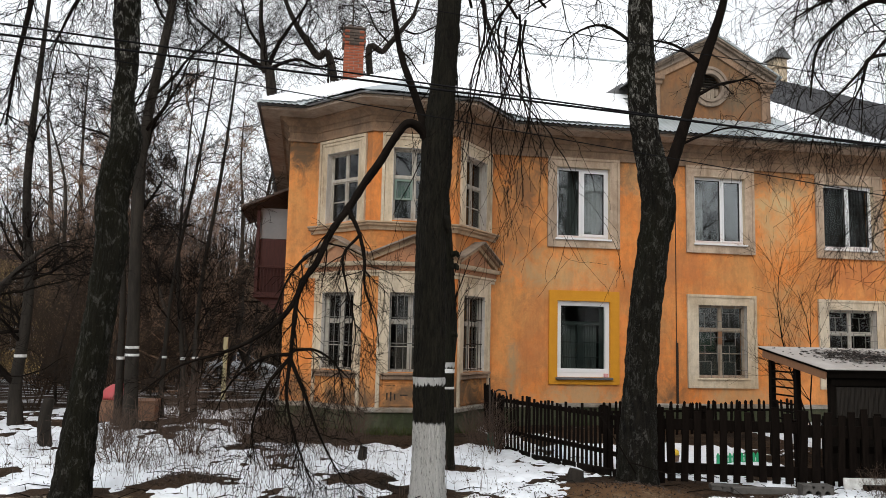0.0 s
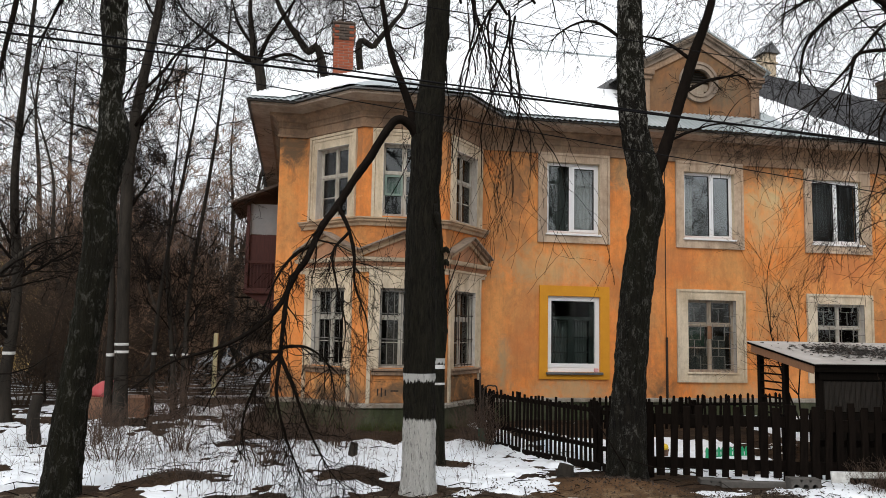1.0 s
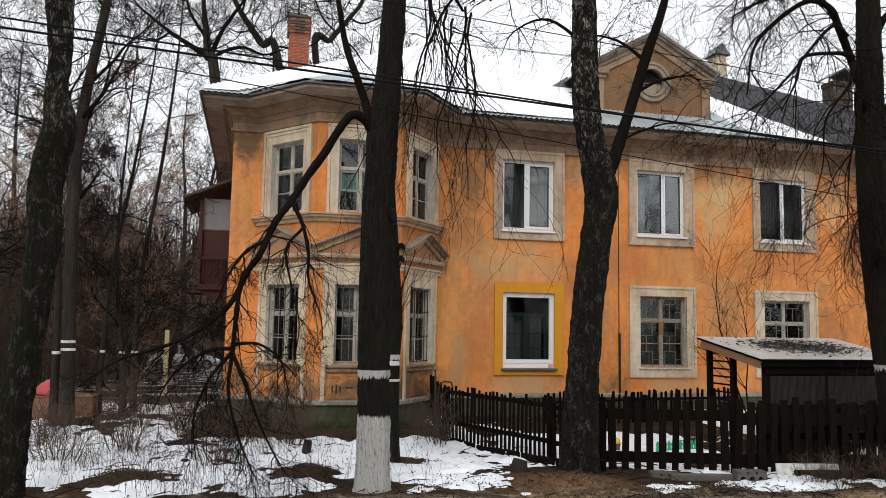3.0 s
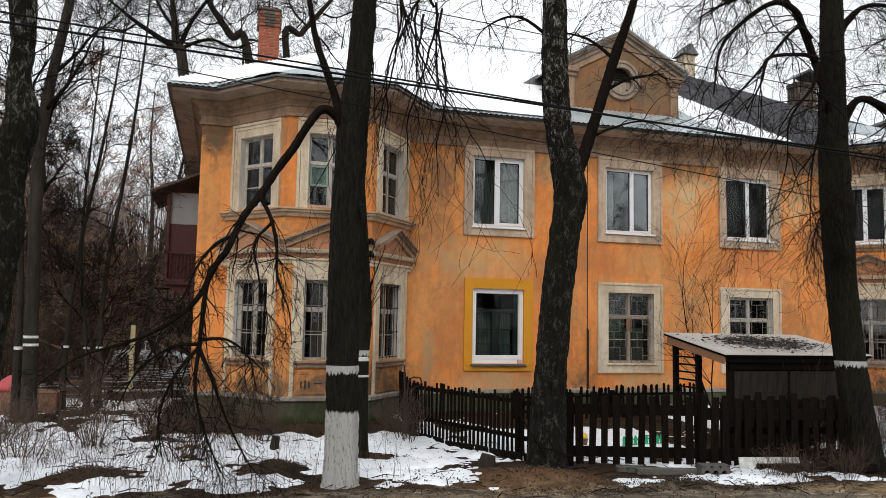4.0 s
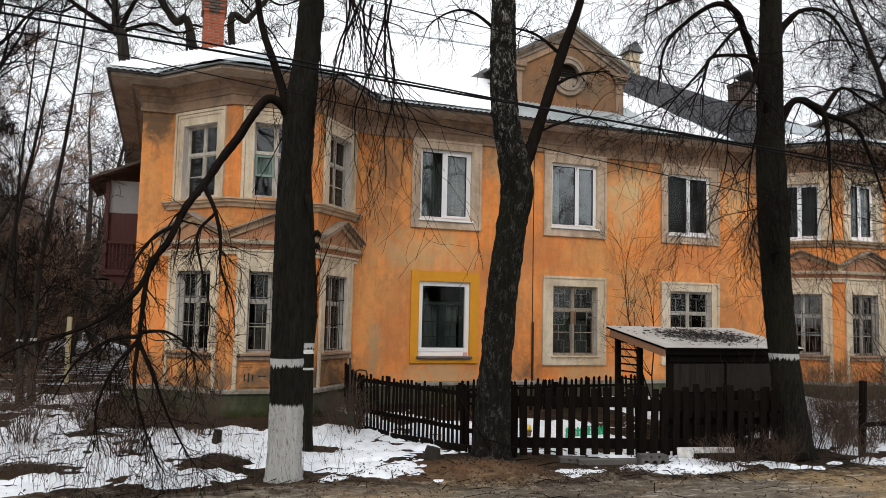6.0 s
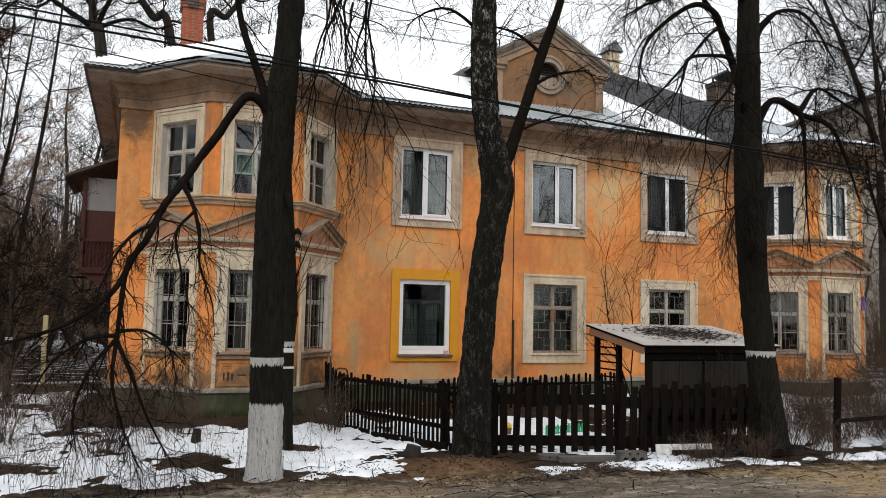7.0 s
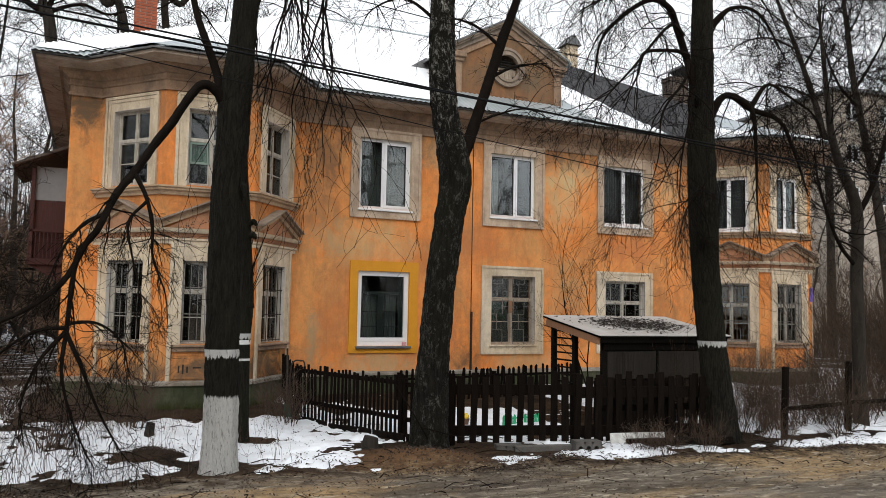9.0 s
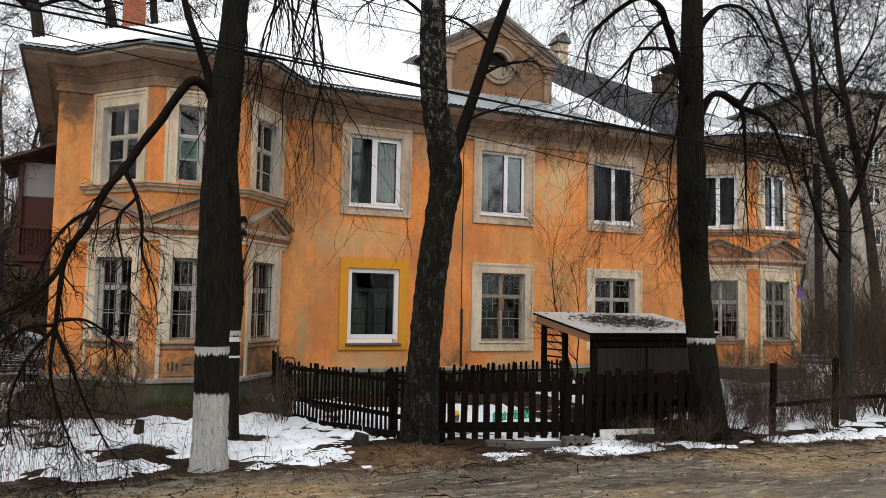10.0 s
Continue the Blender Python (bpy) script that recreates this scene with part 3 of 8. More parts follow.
def spread(lo, hi, step, reach, grow=1.35):
    """Grid lines: even from lo to hi, then ever wider out to the reach."""
    mid = list(np.arange(lo, hi + step / 2, step))
    d, left, right = step, [lo], [hi]
    while left[-1] > -reach:
        d *= grow
        left.append(left[-1] - d)
        right.append(right[-1] + d)
    return np.array(left[:0:-1] + mid + right[1:])


def sheet(name, xs, ys, zfun, material, keep=None):
    gx, gy = np.meshgrid(xs, ys)
    z = zfun(gx, gy)
    nx, ny = len(xs), len(ys)
    idx = np.arange(nx * ny).reshape(ny, nx)
    quads = np.stack([idx[:-1, :-1], idx[:-1, 1:], idx[1:, 1:], idx[1:, :-1]], -1).reshape(-1, 4)
    if keep is not None:
        k = keep(gx, gy)
        ok = (k[:-1, :-1] | k[:-1, 1:] | k[1:, 1:] | k[1:, :-1]).reshape(-1)
        quads = quads[ok]
    used, inv = np.unique(quads, return_inverse=True)
    pts = np.stack([gx, gy, z], -1).reshape(-1, 3)[used]
    return raw(name, pts.tolist(), inv.reshape(-1, 4).tolist(), material, None, "", True)


tagged(sheet("ground", spread(-9, 15, 0.12, 900), spread(-12, 4, 0.12, 900), ground_z, M_GROUND), "muddy wet ground with slush and rotten leaves", "ground", kind="structure")


def snow_mask(x, y):
    m = 0.55 * fbm(x, y, 0.45, 4, 11) + 0.35 * fbm(x, y, 1.7, 4, 12)
    edge = -8.0 - 0.09 * x
    m = m + 0.21 + 0.46 * fbm(x, y, 4.2, 4, 13) + 0.12 * fbm(x, y, 11.0, 3, 15)
    m = m - 0.95 * smooth01((edge - y + 0.75) / 1.1) - 0.7 * smooth01((edge - y - 0.5) / 0.8)
    m = m - 1.5 * smooth01((y + 3.5) / 0.5) * smooth01((x - 0.1) / 0.6) * smooth01((5.2 - x) / 0.4)
    m = m - 0.35 * smooth01((y + 3.2) / 1.2) * smooth01((0.2 - x) / 0.5)
    m = m + 0.6 * smooth01((x - 5.6) / 0.4) * smooth01((y + 6.6) / 0.6)
    m = m - 0.5 * smooth01((x - 10.8) / 0.6) - 0.3 * smooth01((x - 6.4) / 0.5) * smooth01((-7.2 - y - 0.1 * (x - 6.4)) / 0.4)
    m = m - 1.5 * smooth01((x - 5.4) / 0.3) * smooth01((y + 3.7 + 0.5 * fbm(x, y, 0.9, 3, 17)) / 0.4) * smooth01((10.9 - x) / 0.4)
    m = m - 1.2 * smooth01((x - 8.75) / 0.3) * smooth01((y + 7.2) / 0.3) * smooth01((11.2 - x) / 0.3)
    strip = -8.35 - 0.075 * (x - 8.0)
    m = m + 0.95 * np.exp(-(((y - strip) / 0.27) ** 2)) * smooth01((x - 6.0) / 0.8) * (0.75 + 0.5 * fbm(x, y, 1.6, 3, 14))
    m = m + 0.5 * smooth01((x - 11.2) / 0.6) * smooth01((y + 8.3) / 0.5) + 0.3 * smooth01((x - 13.0) / 1.0) * smooth01((y + 8.0) / 0.5)
    for tx, ty, r in ((2.9, -7.6, 0.5), (5.8, -7.25, 0.75), (10.5, -7.95, 0.5), (-1.3, -7.5, 0.55), (3.6, -5.4, 0.4)):
        m = m - 1.2 * np.exp(-(((x - tx) ** 2 + (y - ty) ** 2) / (r * r)))
    for hx, hy, r, top in HEAPS:
        m = m - 1.35 * np.exp(-(((x - hx) ** 2 + 1.7 * (y - hy) ** 2) / (r * r)) * 1.6)
    return m


def snow_z(x, y):
    m = snow_mask(x, y)
    return ground_z(x, y) + np.clip(m, -0.35, 0.6) * 0.11 + 0.02 * fbm(x, y, 2.2, 3, 21) * np.clip(m * 3, 0, 1) + 0.006


tagged(sheet("snow_cover", np.arange(-9, 26.01, 0.05), np.arange(-10.2, 3.5, 0.05), snow_z, M_SNOW, lambda x, y: snow_mask(x, y) > -0.12),
       "patchy old wet snow lying on the yard", "snow", kind="structure")

# ---- the house ----
XL, XR, DEEP = 0.81, 21.97, 12.0
BAYS = (3.45, 19.38)
BA, BB = 0.9, 2.05
BAY = 1.4
PLAN = [(XL, DEEP), (XL, 0)]
for bc in BAYS:
    PLAN += [(bc - BB, 0), (bc - BA, -BAY), (bc + BA, -BAY), (bc + BB, 0)]
PLAN += [(XR, 0), (XR, DEEP)]
house = thing("house", "two-storey house of worn orange plaster with cream trim and two bays", "house")


def ring_frame(bm, m, x0, x1, z0, z1, ox0, ox1, oz0, oz1, y0, y1):
    """A closed frame between an inner and an outer oblong, from y0 to y1."""
    m = m or Matrix.Identity(4)
    rows = []
    for a, b, c, d, y in ((x0, x1, z0, z1, y1), (x0, x1, z0, z1, y0), (ox0, ox1, oz0, oz1, y0), (ox0, ox1, oz0, oz1, y1)):
        rows.append([bm.verts.new(m @ Vector(v)) for v in ((a, y, c), (b, y, c), (b, y, d), (a, y, d))])
    for i in range(4):
        p, q = rows[i], rows[(i + 1) % 4]
        for k in range(4):
            bm.faces.new((p[k], p[(k + 1) % 4], q[(k + 1) % 4], q[k]))


def opening_frame(bm, m, x0, x1, z0, z1, w, y0, y1):
    """A frame of bar width w filling an opening."""
    ring_frame(bm, m, x0 + w, x1 - w, z0 + w, z1 - w, x0, x1, z0, z1, y0, y1)


def arch_band(m, x0, x1, ox0, ox1, z0, zi, z1, pr, name, material, win):
    """A band up one side, over the top and down the other."""
    bm = bmesh.new()
    prism(bm, [(ox0, z0), (ox0, z1), (ox1, z1), (ox1, z0), (x1, z0), (x1, zi), (x0, zi), (x0, z0)], -pr, -0.001, m)
    return part(name, bm, material, win)


def surround(m, x0, x1, z0, z1, ox0, ox1, oz0, oz1, material, win, proud=0.035, lip=True):
    """The raised band round a window, with a thin outer lip."""
    bm = bmesh.new()
    ring_frame(bm, m, x0, x1, z0, z1, ox0, ox1, oz0, oz1, -proud, 0.0)
    part("surround", bm, material, win)
    if lip:
        e = 0.03
        bm = bmesh.new()
        ring_frame(bm, m, ox0 + e, ox1 - e, oz0 + e, oz1 - e, ox0 - e, ox1 + e, oz0 - e, oz1 + e, -proud - 0.022, -0.003)
        part("surround_lip", bm, material, win)


def pane(m, x0, x1, z0, z1, y, win, material):
    ob = box_part("pane", (x0, x1, y, y + 0.006, z0, z1), material, win, "", m, 0)
    ob.visible_shadow = False
    return ob


def curtain(m, x0, x1, z0, z1, y, win, material, folds=9):
    verts, faces = [], []
    n = folds * 6
    for i in range(n + 1):
        u = x0 + (x1 - x0) * i / n
        d = 0.025 * math.sin(i / 6 * 2 * math.pi) + 0.01 * math.sin(i * 1.7)
        verts += [tuple(m @ Vector((u, y + d, z0))), tuple(m @ Vector((u, y + d * 0.6, z1)))]
    faces = [(2 * i, 2 * i + 2, 2 * i + 3, 2 * i + 1) for i in range(n)]
    ob = raw("curtain", verts, faces, material, win, "", True)
    return ob


def pvc_window(m, w, h, split, parent, left_open=False, glass=None):
    """White plastic window of two lights; local 0..w, 0..h."""
    bm = bmesh.new()
    opening_frame(bm, m, 0, w, 0, h, 0.055, 0.09, 0.17)
    win = part("window", bm, M_PVC, parent, "white plastic window of two lights")
    box_part("mullion", (split - 0.025, split + 0.025, 0.088, 0.172, 0.055, h - 0.055), M_PVC, win, "", m, 0.004)
    for a, b, e in ((0.055, split - 0.025, 0.018), (split + 0.025, w - 0.055, 0.065)) if left_open else ((0.055, split - 0.025, 0.018), (split + 0.025, w - 0.055, 0.04)):
        sash = bmesh.new()
        opening_frame(sash, m, a, b, 0.055, h - 0.055, e, 0.072, 0.15)
        part("sash", sash, M_PVC, win)
        gasket = bmesh.new()
        opening_frame(gasket, m, a + e, b - e, 0.055 + e, h - 0.055 - e, 0.012, 0.088, 0.12)
        part("gasket", gasket, M_TYRE, win, "black rubber glazing seal")
        pane(m, a + e, b - e, 0.055 + e, h - 0.055 - e, 0.11, win, glass or M_GLASS)
    box_part("window_sill", (-0.03, w + 0.03, -0.085, 0.1, -0.045, -0.002), M_PVC, win, "", m, 0.006)
    for a, b in ((-0.004, 0.004), (w - 0.004, w + 0.004)):
        box_part("reveal", (a, b, -0.03, 0.09, 0.0, h), M_CREAM, win, "", m, 0)
    box_part("reveal", (0.004, w - 0.004, -0.03, 0.09, h - 0.004, h + 0.004), M_CREAM, win, "", m, 0)
    return win


def wood_window(m, w, h, transom, parent, material, panes=2, bars=2):
    """Old wooden window: two leaves, a transom and thin glazing bars."""
    bm = bmesh.new()
    opening_frame(bm, m, 0, w, 0, h, 0.04, 0.11, 0.19)
    win = part("window", bm, material, parent, "old wooden window with flaking paint")
    for a, b in ((-0.004, 0.003), (w - 0.003, w + 0.004)):
        box_part("reveal", (a, b, -0.028, 0.11, 0.0, h), M_WHITEWALL, win, "", m, 0)
    box_part("reveal", (0.003, w - 0.003, -0.028, 0.11, h - 0.003, h + 0.004), M_WHITEWALL, win, "", m, 0)
    box_part("transom", (0.04, w - 0.04, 0.10, 0.185, transom - 0.028, transom + 0.028), material, win, "", m, 0.004)
    box_part("mullion", (w / 2 - 0.026, w / 2 + 0.026, 0.105, 0.18, 0.04, transom - 0.028), material, win, "", m, 0.004)
    box_part("mullion", (w / 2 - 0.022, w / 2 + 0.022, 0.108, 0.178, transom + 0.028, h - 0.04), material, win, "", m, 0.004)
    for a, b in ((0.04, w / 2 - 0.026), (w / 2 + 0.026, w - 0.04)):
        for c, d, k in ((0.04, transom - 0.028, bars), (transom + 0.028, h - 0.04, 1)):
            sash = bmesh.new()
            opening_frame(sash, m, a + 0.003, b - 0.003, c + 0.003, d - 0.003, 0.02, 0.12, 0.165)
            for i in range(1, k):
                zc = c + (d - c) * i / k
                bx(sash, a + 0.023, b - 0.023, 0.125, 0.16, zc - 0.01, zc + 0.01, m, 0.003)
            part("sash", sash, material, win)
            pane(m, a + 0.023, b - 0.023, c + 0.023, d - 0.023, 0.14, win, M_OLDGLASS)
    return win


def bar_grille(m, w, h, win, n=6, material=None):
    """Upright iron bars with two cross bars."""
    bm = bmesh.new()
    for i in range(n + 1):
        x = 0.03 + (w - 0.06) * i / n
        bx(bm, x - 0.006, x + 0.006, 0.04, 0.052, 0.02, h - 0.02, m)
    for z in (0.05, h * 0.36, h * 0.68, h - 0.06):
        bx(bm, 0.0, w, 0.03, 0.044, z - 0.009, z + 0.009, m)
    return part("grille", bm, material or M_GRILLE, win, "iron window bars")


def lattice_grille(m, w, h, win):
    """Welded lattice of staggered oblongs, standing a little off the window."""
    bm = bmesh.new()
    t = 0.005
    nx, nz = 8, 9
    dx, dz = w / nx, h / nz
    for i in range(nx + 1):
        for j in range(nz):
            if (i + (j // 2)) % 2 == 0 or i in (0, nx):
                bx(bm, i * dx - t, i * dx + t, -0.03, -0.014, j * dz, (j + 1) * dz, m)
    for j in range(nz + 1):
        for i in range(nx):
            if (i // 2 + j) % 2 == 0 or j in (0, nz):
                bx(bm, i * dx, (i + 1) * dx, -0.032, -0.016, j * dz - t, j * dz + t, m)
    return part("grille", bm, M_BARS, win, "welded iron window lattice")


def at(m, x, z):
    return m @ Matrix.Translation((x, 0, z))


# main front between the bays: three upper and three lower windows
xm0, xm1 = BAYS[0] + BB, BAYS[1] - BB
front = face_pose((xm0, 0), (xm1, 0))
UP = [(7.03, 8.36, 4.30, 6.01), (10.53, 11.88, 4.32, 5.97), (14.03, 15.46, 4.32, 5.97)]
LOW = [(7.06, 8.36, 1.06, 2.82), (10.6, 11.87, 1.08, 2.82), (14.09, 15.42, 1.08, 2.80)]
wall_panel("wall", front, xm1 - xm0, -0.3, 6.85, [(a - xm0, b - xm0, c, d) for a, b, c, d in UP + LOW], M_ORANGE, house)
for k, (a, b, c, d) in enumerate(UP):
    m = at(Matrix.Identity(4), a, c)
    w, h = b - a, d - c
    win = pvc_window(m, w, h, w * (0.47, 0.57, 0.5)[k], house, k == 0, M_DIMGLASS if k == 2 else M_GLASS)
    surround(m, 0, w, 0, h, -0.19, w + 0.21, 4.11 - c, 6.2 - c, M_UPTRIM, win)
    if k == 0:
        # pale and grey cloth put in for the two panes' reflection tones
        curtain(m, w * 0.5, w - 0.05, 0.03, h - 0.05, 0.34, win, M_CURTAIN, 7)
        curtain(m, 0.04, w * 0.49, 0.03, h - 0.05, 0.36, win, M_NETDIM, 8)
    # added dark sheet behind the glass, in place of a dark reflection
    if k == 2:
        curtain(m, 0.05, w - 0.05, 0.03, h - 0.05, 0.3, win, M_PANEDARK, 16)
    if k == 1:
        curtain(m, 0.05, w * 0.4, 0.03, h - 0.05, 0.6, win, M_CURTAIN, 6)
for k, (a, b, c, d) in enumerate(LOW):
    m = at(Matrix.Identity(4), a, c)
    w, h = b - a, d - c
    if k == 0:
        bm = bmesh.new()
        opening_frame(bm, m, 0, w, 0, h, 0.11, 0.03, 0.12)
        win = part("window", bm, M_PVC, house, "white plastic outer frame of one light")
        box_part("sash_foot", (0.004, w - 0.1, 0.02, 0.12, 0.1, 0.19), M_PVC, win, "", m, 0.004)
        pane(m, 0.1, w - 0.1, 0.19, h - 0.1, 0.07, win, M_DIMGLASS)
        for a, b in ((-0.004, 0.004), (w - 0.004, w + 0.004)):
            box_part("reveal", (a, b, -0.045, 0.03, 0.0, h), M_YELLOW, win, "", m, 0)
        inner = bmesh.new()
        opening_frame(inner, m, 0.09, w - 0.09, 0.05, h - 0.05, 0.1, 0.19, 0.26)
        bx(inner, w / 2 - 0.08, w / 2 + 0.08, 0.185, 0.262, 0.15, h - 0.5, m, 0.004)
        bx(inner, 0.19, w - 0.19, 0.188, 0.258, h - 0.56, h - 0.47, m, 0.004)
        for zc in (0.45, 0.8):
            bx(inner, 0.19, w - 0.19, 0.2, 0.25, zc - 0.012, zc + 0.012, m)
        part("inner_window", inner, M_DARKFRAME, win, "dark wooden inner window")
        curtain(m, 0.2, w - 0.2, 0.1, h * 0.68, 0.36, win, M_NETDIM, 14)
        surround(m, 0, w, 0, h, -0.2, w + 0.22, -0.17, h + 0.24, M_YELLOW, win, 0.05, False)
        box_part("window_sill", (-0.04, w + 0.04, -0.13, 0.05, -0.06, -0.004), M_TIN, win, "grey tin sill", m, 0.008)
    else:
        win = wood_window(m, w, h, h * 0.66, house, M_BROWNWOOD if k == 1 else M_OLDWOOD)
        surround(m, 0, w, 0, h, -0.26, w + 0.22, -0.21, h + 0.22, M_CREAM, win)
        lattice_grille(m, w, h, win)
        if k == 1:
            box_part("board", (0.07, w * 0.42, 0.2, 0.21, h * 0.36, h * 0.62), M_SPADE, win, "dark green cloth hung behind the glass", m, 0)
            box_part("board", (w * 0.45, w * 0.53, 0.085, 0.1, h * 0.46, h * 0.64), M_REDSTAIN, win, "brown board nailed over the meeting stile", m, 0)
        box_part("window_sill", (-0.05, w + 0.05, -0.075, 0.15, -0.045, -0.004), M_CREAM, win, "", m, 0.008)
        curtain(m, 0.06, w - 0.06, 0.04, h * 0.5, 0.4, win, M_NETDIM, 9)

# short pieces of front beside the bays, side and back walls
for p, q in (((XL, 0), (BAYS[0] - BB, 0)), ((BAYS[1] + BB, 0), (XR, 0)), ((XL, DEEP), (XL, 0.301)), ((XR, 0.301), (XR, DEEP)), ((XR - 0.301, DEEP), (XL + 0.301, DEEP))):
    wall_panel("wall", face_pose(p, q), (Vector(q) - Vector(p)).length, -0.3, 6.85, [], M_ORANGE, house)

# bays
BW = 0.92
for bi, bc in enumerate(BAYS):
    corners = [(bc - BB, 0), (bc - BA, -BAY), (bc + BA, -BAY), (bc + BB, 0)]
    for fi in range(3):
        m0 = face_pose(corners[fi], corners[fi + 1])
        L = (Vector(corners[fi + 1]) - Vector(corners[fi])).length
        BW = 0.92 if fi == 1 else 1.0
        c0 = L / 2 - BW / 2
        lo, hi = (1.18, 2.82), (4.33, 5.88)
        wall_panel("bay_wall", m0, L, -0.3, 6.85, [(c0, c0 + BW, *lo), (c0, c0 + BW, *hi)], M_ORANGE, house, 0.28)
        # lower window
        m = at(m0, c0, lo[0])
        h = lo[1] - lo[0]
        win = wood_window(m, BW, h, h * 0.63, house, M_OLDWOOD)
        bar_grille(m, BW, h, win, 6, M_BARS if fi != 2 else M_GRILLE_DARK)
        if bi == 1:
            lattice_grille(m, BW, h, win)
        arch_band(m, 0, BW, -0.2, BW + 0.2, -0.02, h, h + 0.35, 0.03, "surround", M_CREAM, win)
        for a, b in ((-0.24, -0.16), (BW + 0.16, BW + 0.24)):
            box_part("pilaster_strip", (a, b, -0.06, -0.003, -0.72, h + 0.37), M_CREAM, win, "", m, 0.008)
        box_part("lintel_moulding", (-0.159, BW + 0.159, -0.044, -0.003, h + 0.27, h + 0.355), M_CREAM, win, "", m, 0.01)
        bm = bmesh.new()
        bx(bm, -0.16, BW + 0.16, -0.13, 0.16, -0.06, -0.01, m, 0.012)
        bx(bm, -0.14, BW + 0.14, -0.08, -0.002, -0.15, -0.062, m, 0.012)
        part("window_sill", bm, M_FRIEZE, win)
        bm = bmesh.new()
        opening_frame(bm, m, -0.15, BW + 0.15, -0.68, -0.19, 0.035, -0.02, -0.002)
        part("apron_panel", bm, M_ORANGE, win)
        if fi == 0 and bi == 0:
            curtain(m, 0.05, BW - 0.05, 0.03, h * 0.6, 0.36, win, M_CURTAIN, 8)
        # upper window
        m = at(m0, c0, hi[0])
        h = hi[1] - hi[0]
        if bi == 0:
            win = wood_window(m, BW, h, h * 0.6, house, M_OLDWOOD)
            if fi == 0:
                curtain(m, 0.45, BW - 0.03, 0.03, h - 0.05, 0.33, win, M_CURTAIN, 6)
            if fi == 1:
                box_part("board", (0.11, BW / 2 - 0.06, 0.2, 0.21, h * 0.33, h * 0.55), M_GREENCLOTH, win, "pale green cloth hung behind the glass", m, 0)
                leaf = bmesh.new()
                opening_frame(leaf, m, 0.045, BW / 2 - 0.03, h * 0.29, h * 0.575, 0.045, 0.095, 0.118)
                part("sash", leaf, M_GREENPAINT, win, "pale green painted vent leaf")
            if fi == 2:
                curtain(m, 0.05, BW - 0.05, 0.03, h - 0.05, 0.36, win, M_CURTAIN, 8)
        else:
            win = pvc_window(m, BW, h, BW * 0.45, house, False, M_DIMGLASS)
            # same darkening sheet added here, no blind is known
            curtain(m, 0.05, BW - 0.05, 0.03, h - 0.05, 0.3, win, M_PANEDARK, 10)
        arch_band(m, 0, BW, -0.17, BW + 0.17, -0.04, h, h + 0.2, 0.025, "surround", M_CREAM, win)
        for e, pr in ((0.24, 0.055), (0.17, 0.04)):
            arch_band(m, -e + 0.06, BW + e - 0.06, -e, BW + e, -0.04, h + e, h + e + 0.06, pr, "architrave", M_CREAM, win)
        # pediment over the lower window
        ped = bmesh.new()
        half, zb, za = L / 2 - 0.02, 3.46, 3.97
        prism(ped, [(L / 2 - half + 0.1, zb), (L / 2 + half - 0.1, zb), (L / 2, za - 0.08)], -0.06, 0.0, m0)
        pd = part("pediment", ped, M_PINK, house, "triangular plaster pediment over the window")
        for s in (-1, 1):
            for k, (t0, t1, pr) in enumerate(((-0.02, 0.07, 0.12), (0.07, 0.12, 0.19), (0.12, 0.155, 0.27))):
                rk = bmesh.new()
                prism(rk, [(L / 2 + s * (half + 0.05), zb + t0), (L / 2, za - 0.1 + t0), (L / 2, za - 0.1 + t1), (L / 2 + s * (half + 0.05), zb + t1)], -pr, 0.0, m0)
                part("raking_moulding", rk, M_BAND if k < 1 else M_FRIEZE if k < 2 else M_RING, pd)
    bp = [(bc - BB - 0.02, 0.02)] + corners[1:3] + [(bc + BB + 0.02, 0.02)]
    sweep("bay_cornice", bp, [(0.0, 3.14), (0.05, 3.14), (0.05, 3.2), (0.09, 3.22), (0.09, 3.26)], M_CREAM, house, "cream plaster string course round the bay")
    sweep("bay_cornice", bp, [(0.0, 3.26), (0.07, 3.262), (0.10, 3.36), (0.0, 3.36)], M_PINK, house)
    sweep("bay_cornice", bp, [(0.0, 3.362), (0.17, 3.362), (0.2, 3.4), (0.22, 3.44), (0.0, 3.462)], M_CREAM, house)
    sweep("bay_sill_band", bp, [(0.0, 4.11), (0.05, 4.11), (0.07, 4.17), (0.13, 4.2), (0.13, 4.24), (0.17, 4.25), (0.17, 4.28), (0.0, 4.3)], M_BAND, house, "weathered sill band round the bay")
    # faceted tin roof of the bay
    ep = offset_path(PLAN, 0.74)
    i0 = 2 + 4 * bi
    rim = [ep[i0], ep[i0 + 1], ep[i0 + 2], ep[i0 + 3]]
    top = (bc, 1.45, 6.87 + 0.61 * 2.17 + 0.08)
    for i in range(3):
        a, b = rim[i], rim[i + 1]
        n = 8
        verts, faces = [], []
        for j in range(n + 1):
            p = a + (b - a) * (j / n)
            for s in (0, 0.5, 0.96):
                q = Vector((p.x, p.y, 6.87)).lerp(Vector(top), s)
                verts.append((q.x, q.y, q.z + (0.018 if j % 2 == 0 and 0 < j < n else 0)))
        for j in range(n):
            for s in range(2):
                c = j * 3 + s
                faces.append((c, c + 3, c + 4, c + 1))
        raw("bay_roof", verts, faces, M_BAYTIN, house, "grey sheet-metal roof facet with thin snow")

